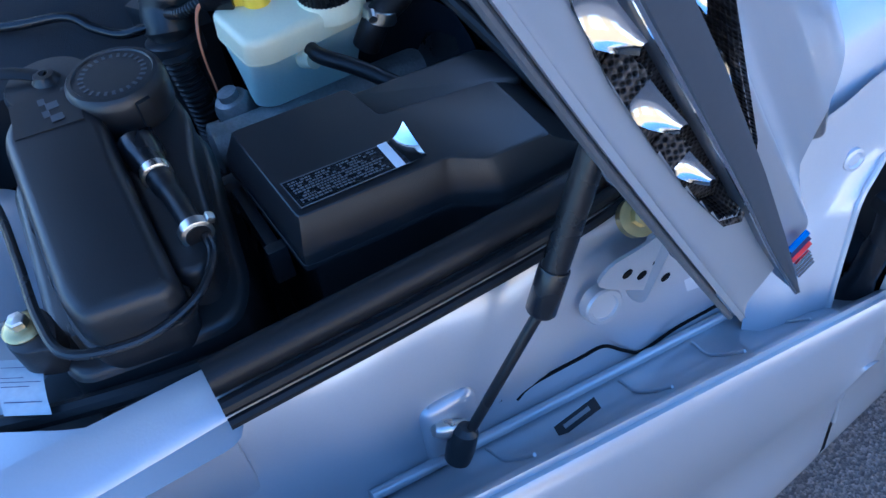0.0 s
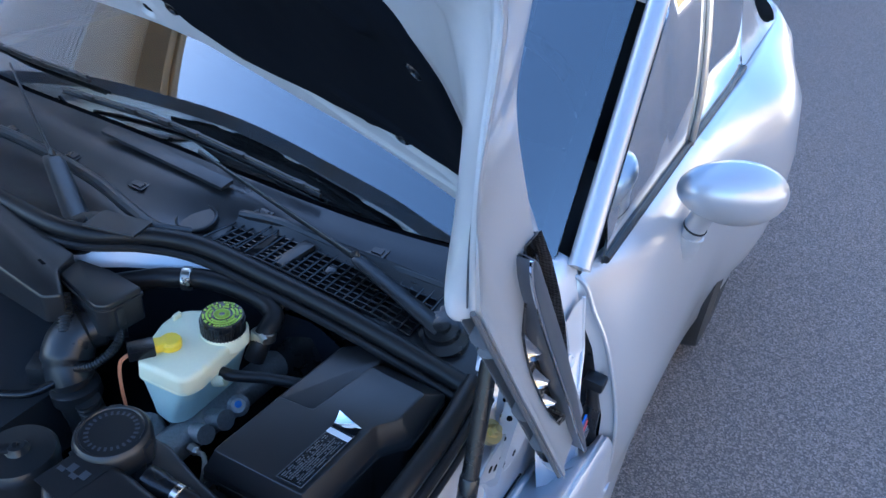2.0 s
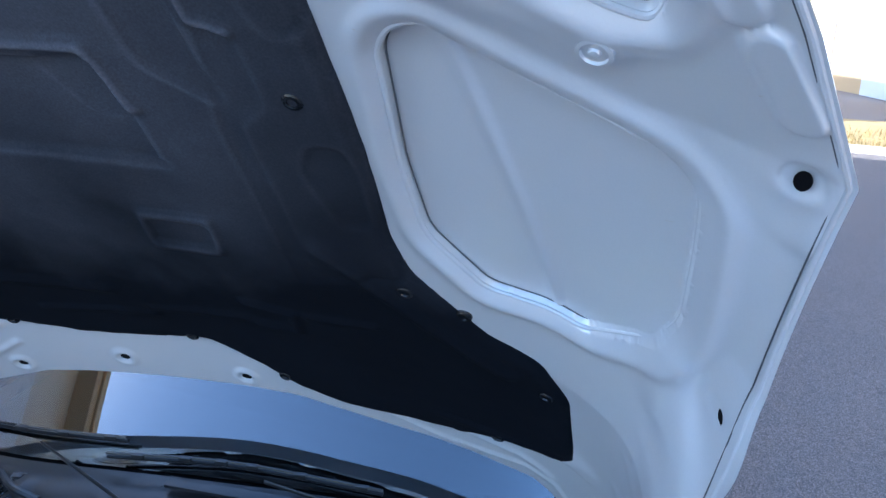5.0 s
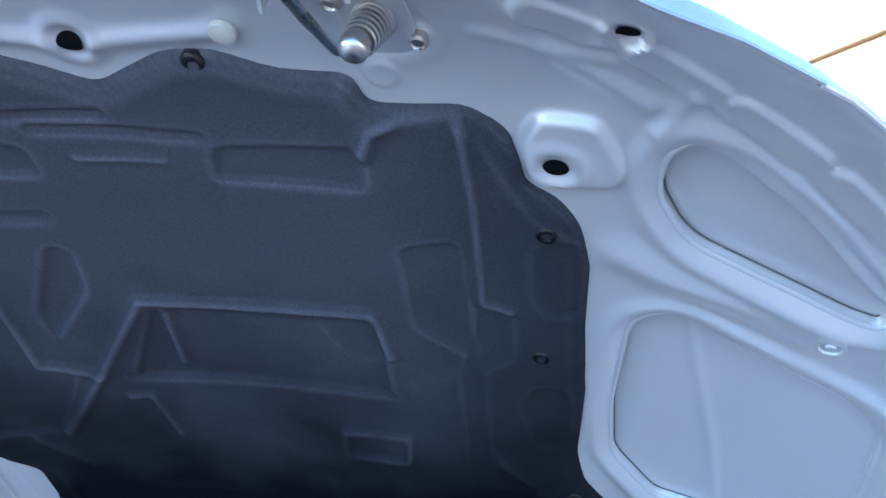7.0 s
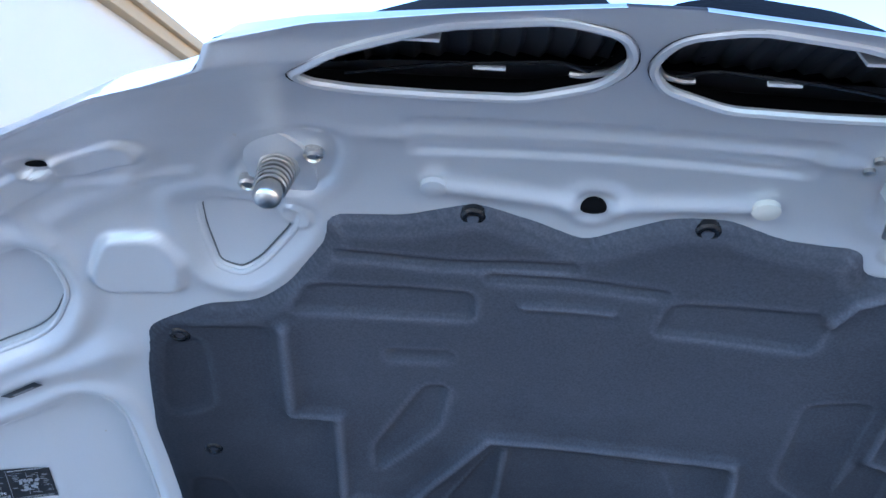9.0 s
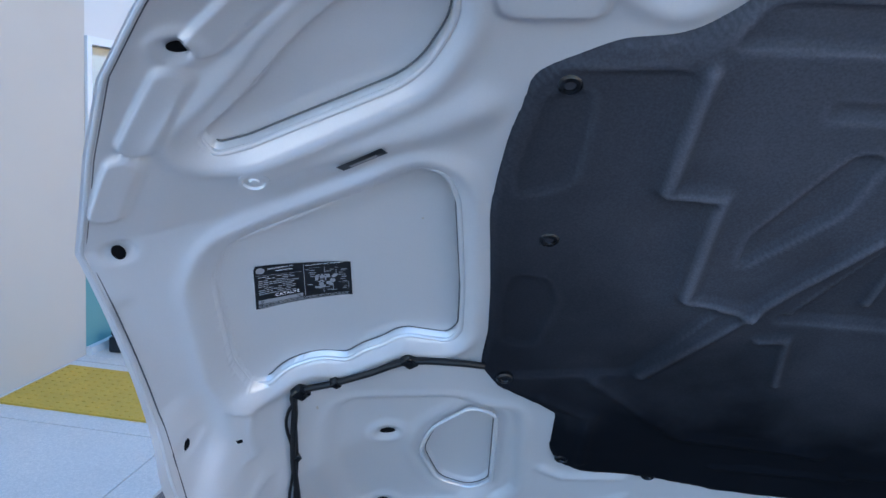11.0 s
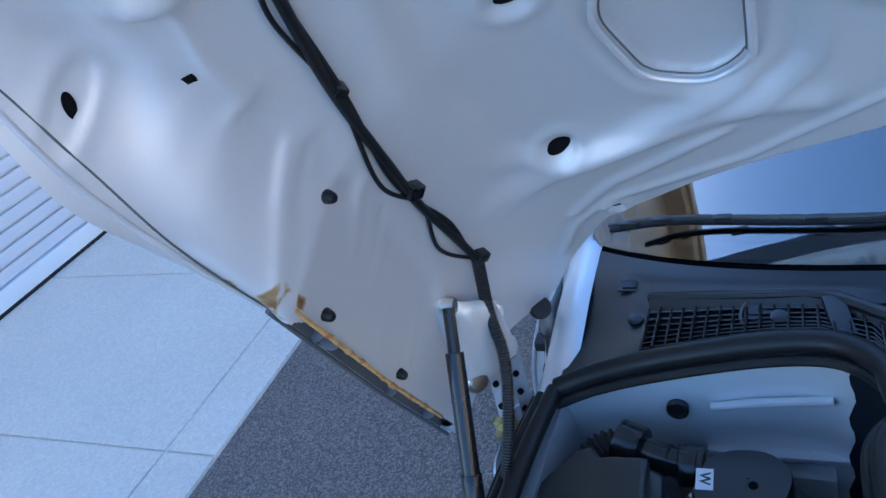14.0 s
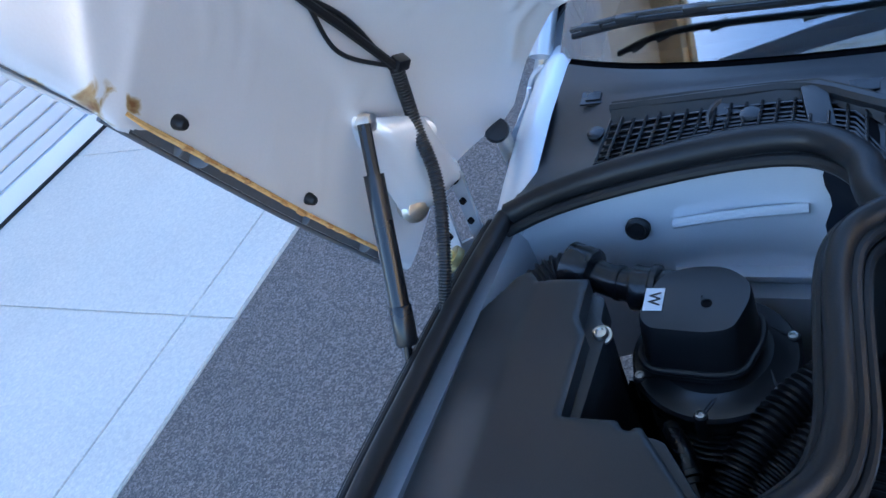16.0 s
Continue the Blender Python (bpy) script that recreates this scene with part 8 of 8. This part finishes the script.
def walls_under(poly, z_top, z_low):
    """A closed wall that hangs from an outline."""
    n = len(poly)
    V = [(x, y, z_top(x, y)) for x, y in poly] + [(x, y, z_low) for x, y in poly]
    return V, [(i, i + n, (i + 1) % n + n, (i + 1) % n) for i in range(n)]


def low_z(x, y):
    return float(box_z(np.array([x]), np.array([y]))[0])


top_sheet = patch(BOX_TOP, 0.003, box_z, place=lambda x, y, z: Vector((x, y, z)))
part("housing", (top_sheet[0], [f[::-1] for f in top_sheet[1]]), PLASTIC, air, sharp=50)
part("housing_side", walls_under(BOX_TOP, low_z, 0.62), PLASTIC, air, smooth=False)
for poly, z in (([(-0.536, 0.340), (-0.517, 0.355), (-0.515, 0.430), (-0.511, 0.444), (-0.522, 0.452), (-0.524, 0.478), (-0.545, 0.488), (-0.56, 0.45), (-0.56, 0.34)], 0.873), ([(-0.41, 0.05), (-0.395, 0.05), (-0.395, 0.262), (-0.426, 0.309), (-0.454, 0.347), (-0.466, 0.350), (-0.48, 0.33)], 0.873)):
    part("seam_flange", prism(rounded(poly, 0.004, 3), 0.846, z, 0.002), PLASTIC, air, sharp=40)
    part("lower_shell", prism([((x + 0.5) * 0.985 - 0.505, y) for x, y in poly], 0.60, 0.850), PLASTIC, air, smooth=False)
part("box_screw", join(lathe((-0.519, 0.439, 0.872), [(0.0068, 0), (0.0068, 0.003), (0.0052, 0.0055), (0.0035, 0.0058), (0.0030, 0.0035), (0.0005, 0.0035)], (0, -0.2, 1), 16), lathe((-0.519, 0.439, 0.870), [(0.009, 0), (0.009, 0.0025), (0.006, 0.003)], (0, -0.2, 1), 16)), STEEL, air, "bright cross-head screw")
pump = thing("secondary_air_pump", (-0.45, 0.49, 0.62), "round black air pump with a squarish dome", "air pump")
PC = Vector((-0.450, 0.4965))
dome = rounded([(-0.499, 0.475), (-0.489, 0.461), (-0.441, 0.459), (-0.423, 0.464), (-0.413, 0.495), (-0.414, 0.515), (-0.433, 0.531), (-0.461, 0.532), (-0.488, 0.521)], 0.016, 5)


def widened(poly, k):
    return [((x - PC.x) * k + PC.x, (y - PC.y) * k + PC.y) for x, y in poly]


levels = [(1.13, 0.795), (1.12, 0.806), (1.10, 0.808), (1.075, 0.822), (1.045, 0.846), (1.03, 0.8535), (1.0, 0.857), (0.5, 0.8575), (0.02, 0.8576)]
skin = [[Vector((x, y, z)) for x, y in widened(dome, k) + widened(dome, k)[:1]] for k, z in levels]
part("dome", grid(skin), PLASTIC, pump, "squarish black dome", sharp=40)
part("dome_rim", tube([Vector((x, y, 0.807)) for x, y in widened(dome, 1.15) + widened(dome, 1.15)[:1]], 0.0035, 8, 1, caps=False), PLASTIC, pump)
part("flange", lathe((PC.x, PC.y, 0.772), [(0.060, -0.10), (0.062, -0.02), (0.066, -0.016), (0.068, -0.004), (0.071, 0.0), (0.0715, 0.008), (0.069, 0.011), (0.060, 0.0125), (0.050, 0.020)], (0, 0, 1), 56), PLASTIC, pump, "round bolted flange")
for k in range(5):
    part("rib", lathe((PC.x, PC.y, 0.752 - k * 0.010), [(0.060, -0.002), (0.0655, 0), (0.060, 0.002)], (0, 0, 1), 44), SMOOTH, pump)
for w in (152, 208, 268, 327, 20, 90):
    q = (PC.x + 0.067 * math.cos(radians(w)), PC.y + 0.067 * math.sin(radians(w)), 0.776)
    part("boss", lathe(q, [(0.0065, -0.02), (0.0065, 0.007), (0.0055, 0.0085)], (0, 0, 1), 14), PLASTIC, pump)
    part("screw", lathe(q, [(0.0042, 0.008), (0.0042, 0.0105), (0.0022, 0.0108), (0.0020, 0.0095), (0.0005, 0.0095)], (0, 0, 1), 10), STEEL, pump)
    inner = (PC.x + 0.052 * math.cos(radians(w + 12)), PC.y + 0.052 * math.sin(radians(w + 12)), 0.789)
    part("flange_web", tube([inner, (q[0], q[1], 0.782)], 0.0016, 6, 1), PLASTIC, pump)
part("dome_hole", lathe((-0.4455, 0.489, 0.8570), [(0.0045, 0), (0.0045, 0.0012), (0.003, 0.0015), (0.0026, 0.0006), (0.0005, 0.0006)], (0, 0, 1), 16), DARK, pump)
tagp = part("white_tag", moved(box(-0.0080, 0.0080, -0.0125, 0.0125, 0, 0.0008, 0.0003), Matrix.Translation((-0.4885, 0.4915, 0.8574)) @ pose(0, 0, 0, 0, 0, 2)), WHITE, pump, "white tag with a black W")
txt = bpy.data.curves.new("tag_text", "FONT")
txt.body, txt.size, txt.extrude, txt.align_x, txt.align_y = "W", 0.0145, 0.0004, "CENTER", "CENTER"
tob = bpy.data.objects.new("tag_text", txt)
scene.collection.objects.link(tob)
tob.matrix_world = Matrix.Translation((-0.4885, 0.4915, 0.8586)) @ pose(0, 0, 0, 0, 0, -88)
bpy.context.view_layer.update()
me = bpy.data.meshes.new_from_object(tob.evaluated_get(bpy.context.evaluated_depsgraph_get()))
mw = tob.matrix_world.copy()
bpy.data.objects.remove(tob)
me.transform(Matrix.Translation(-ROOT[pump]) @ mw)
me.materials.clear()
me.materials.append(BLACKLABEL)
w_ob = new("letter", me)
w_ob.parent = tagp
part("outlet_pipe", tube([(-0.470, 0.520, 0.836), (-0.500, 0.521, 0.838), (-0.530, 0.526, 0.840), (-0.560, 0.538, 0.842)], [0.019, 0.0165, 0.0150, 0.0150], 20, 6), SMOOTH, pump)
part("outlet_collar", lathe((-0.503, 0.5215, 0.838), [(0.0170, -0.014), (0.0205, -0.012), (0.0212, -0.010), (0.0200, -0.004), (0.0200, 0.004), (0.0225, 0.006), (0.0225, 0.011), (0.0180, 0.013)], (1, -0.08, -0.03), 30), SMOOTH, pump)
part("pipe_ring", lathe((-0.528, 0.526, 0.840), [(0.0150, -0.003), (0.0165, -0.002), (0.0165, 0.002), (0.0150, 0.003)], (1, -0.2, 0), 26), SMOOTH, pump)
part("intake_cup", lathe((-0.556, 0.536, 0.842), [(0.0150, -0.006), (0.0225, -0.002), (0.0240, 0.001), (0.0240, 0.024), (0.0215, 0.025), (0.0205, 0.008), (0.001, 0.006)], (-0.94, 0.30, 0.10), 32), SMOOTH, pump)
part("intake_bellows", tube([(-0.572, 0.540, 0.843), (-0.592, 0.535, 0.842), (-0.607, 0.520, 0.838), (-0.612, 0.500, 0.82)], 0.0165, 16, 8, ribs=0.0018, pitch=0.006), RUBBER, pump)
hosev = thing("corrugated_hose", (-0.40, 0.42, 0.6), "thick grey-black corrugated hose", "hose")
part("bellows", tube([(-0.33, 0.505, 0.79), (-0.368, 0.462, 0.79), (-0.385, 0.442, 0.788), (-0.408, 0.403, 0.782), (-0.423, 0.367, 0.77), (-0.435, 0.33, 0.745)], 0.0165, 20, 8, ribs=0.0022, pitch=0.0062), RUBBER, hosev)
part("bellows", tube([(-0.335, 0.445, 0.785), (-0.363, 0.424, 0.785), (-0.380, 0.400, 0.782), (-0.402, 0.370, 0.772), (-0.415, 0.335, 0.75)], 0.0125, 16, 8, ribs=0.0018, pitch=0.0056), RUBBER, hosev)
part("bellows", tube([(-0.30, 0.44, 0.78), (-0.318, 0.40, 0.775), (-0.325, 0.36, 0.765), (-0.33, 0.31, 0.75)], 0.017, 18, 8, ribs=0.0022, pitch=0.0062), RUBBER, hosev)
part("plug_connector", join(tube([(-0.478, 0.420, 0.775), (-0.462, 0.395, 0.778), (-0.452, 0.372, 0.772)], 0.009, 12, 5), tube([(-0.455, 0.378, 0.774), (-0.444, 0.356, 0.765), (-0.432, 0.336, 0.75)], 0.0065, 10, 5)), SMOOTH, hosev)
part("connector_rib", lathe((-0.455, 0.378, 0.775), [(0.009, -0.003), (0.0108, -0.002), (0.0108, 0.002), (0.009, 0.003)], (0.4, -0.8, -0.2), 14), SMOOTH, hosev)
part("bulkhead_bead", tube([(-0.490, 0.598, 0.846), (-0.45, 0.5985, 0.853), (-0.41, 0.5985, 0.858), (-0.374, 0.5985, 0.861)], 0.006, 10, 8, flat=0.8), INNER, car)
part("bulkhead_lower", box(-0.46, -0.372, 0.588, 0.610, 0.62, 0.756, 0.004), INNER, car)
part("bulkhead_seam", box(-0.50, -0.36, 0.594, 0.610, 0.772, 0.779, 0.002), INNER, car)
part("torn_mat", grid([[Vector((p.x - 0.003 * math.sin(29 * v), p.y - 0.012 + 0.012 * v, p.z - 0.014 - 0.26 * v)) for p in fw if -0.366 < p.x < -0.28] for v in np.linspace(0, 1, 24)]), FELT, car, "torn edge of black matting")
part("bulkhead_plug", lathe((-0.525, 0.597, 0.841), [(0.012, -0.004), (0.012, 0.002), (0.009, 0.004), (0.007, 0.001), (0.001, 0.001)], (0, -1, 0.2), 20), RUBBER, car)
LOOP = [(-0.25, 0.508, 0.944), (-0.300, 0.506, 0.945), (-0.328, 0.493, 0.945), (-0.344, 0.470, 0.945), (-0.348, 0.435, 0.945), (-0.346, 0.385, 0.944), (-0.344, 0.335, 0.943), (-0.350, 0.300, 0.942), (-0.366, 0.277, 0.941), (-0.392, 0.255, 0.940), (-0.43, 0.23, 0.938), (-0.47, 0.20, 0.935)]
part("inner_seal_loop", tube(LOOP, 0.0085, 16, 8, flat=1.3), RUBBER, car, "black ribbed rubber seal loop")
lo = smooth_path(LOOP, 4)
for off, drop, w in ((0.0105, 0.005, 0.0042), (-0.0100, 0.004, 0.0048), (-0.0165, 0.011, 0.0040)):
    line = []
    for j, q in enumerate(lo):
        t = (lo[min(j + 1, len(lo) - 1)] - lo[max(j - 1, 0)]).normalized()
        line.append(q + Vector((t.y, -t.x, 0)).normalized() * off + Vector((0, 0, -drop)))
    part("seal_rib", tube(line, w, 10, 1), RUBBER, car)
wall_in = [[Vector((q.x + 0.006, q.y + 0.002, q.z - 0.012 - 0.25 * v)) for q in lo] for v in (0, 1)]
part("channel_wall", thick(grid(wall_in), (0.003, 0, 0)), PLASTIC, car)
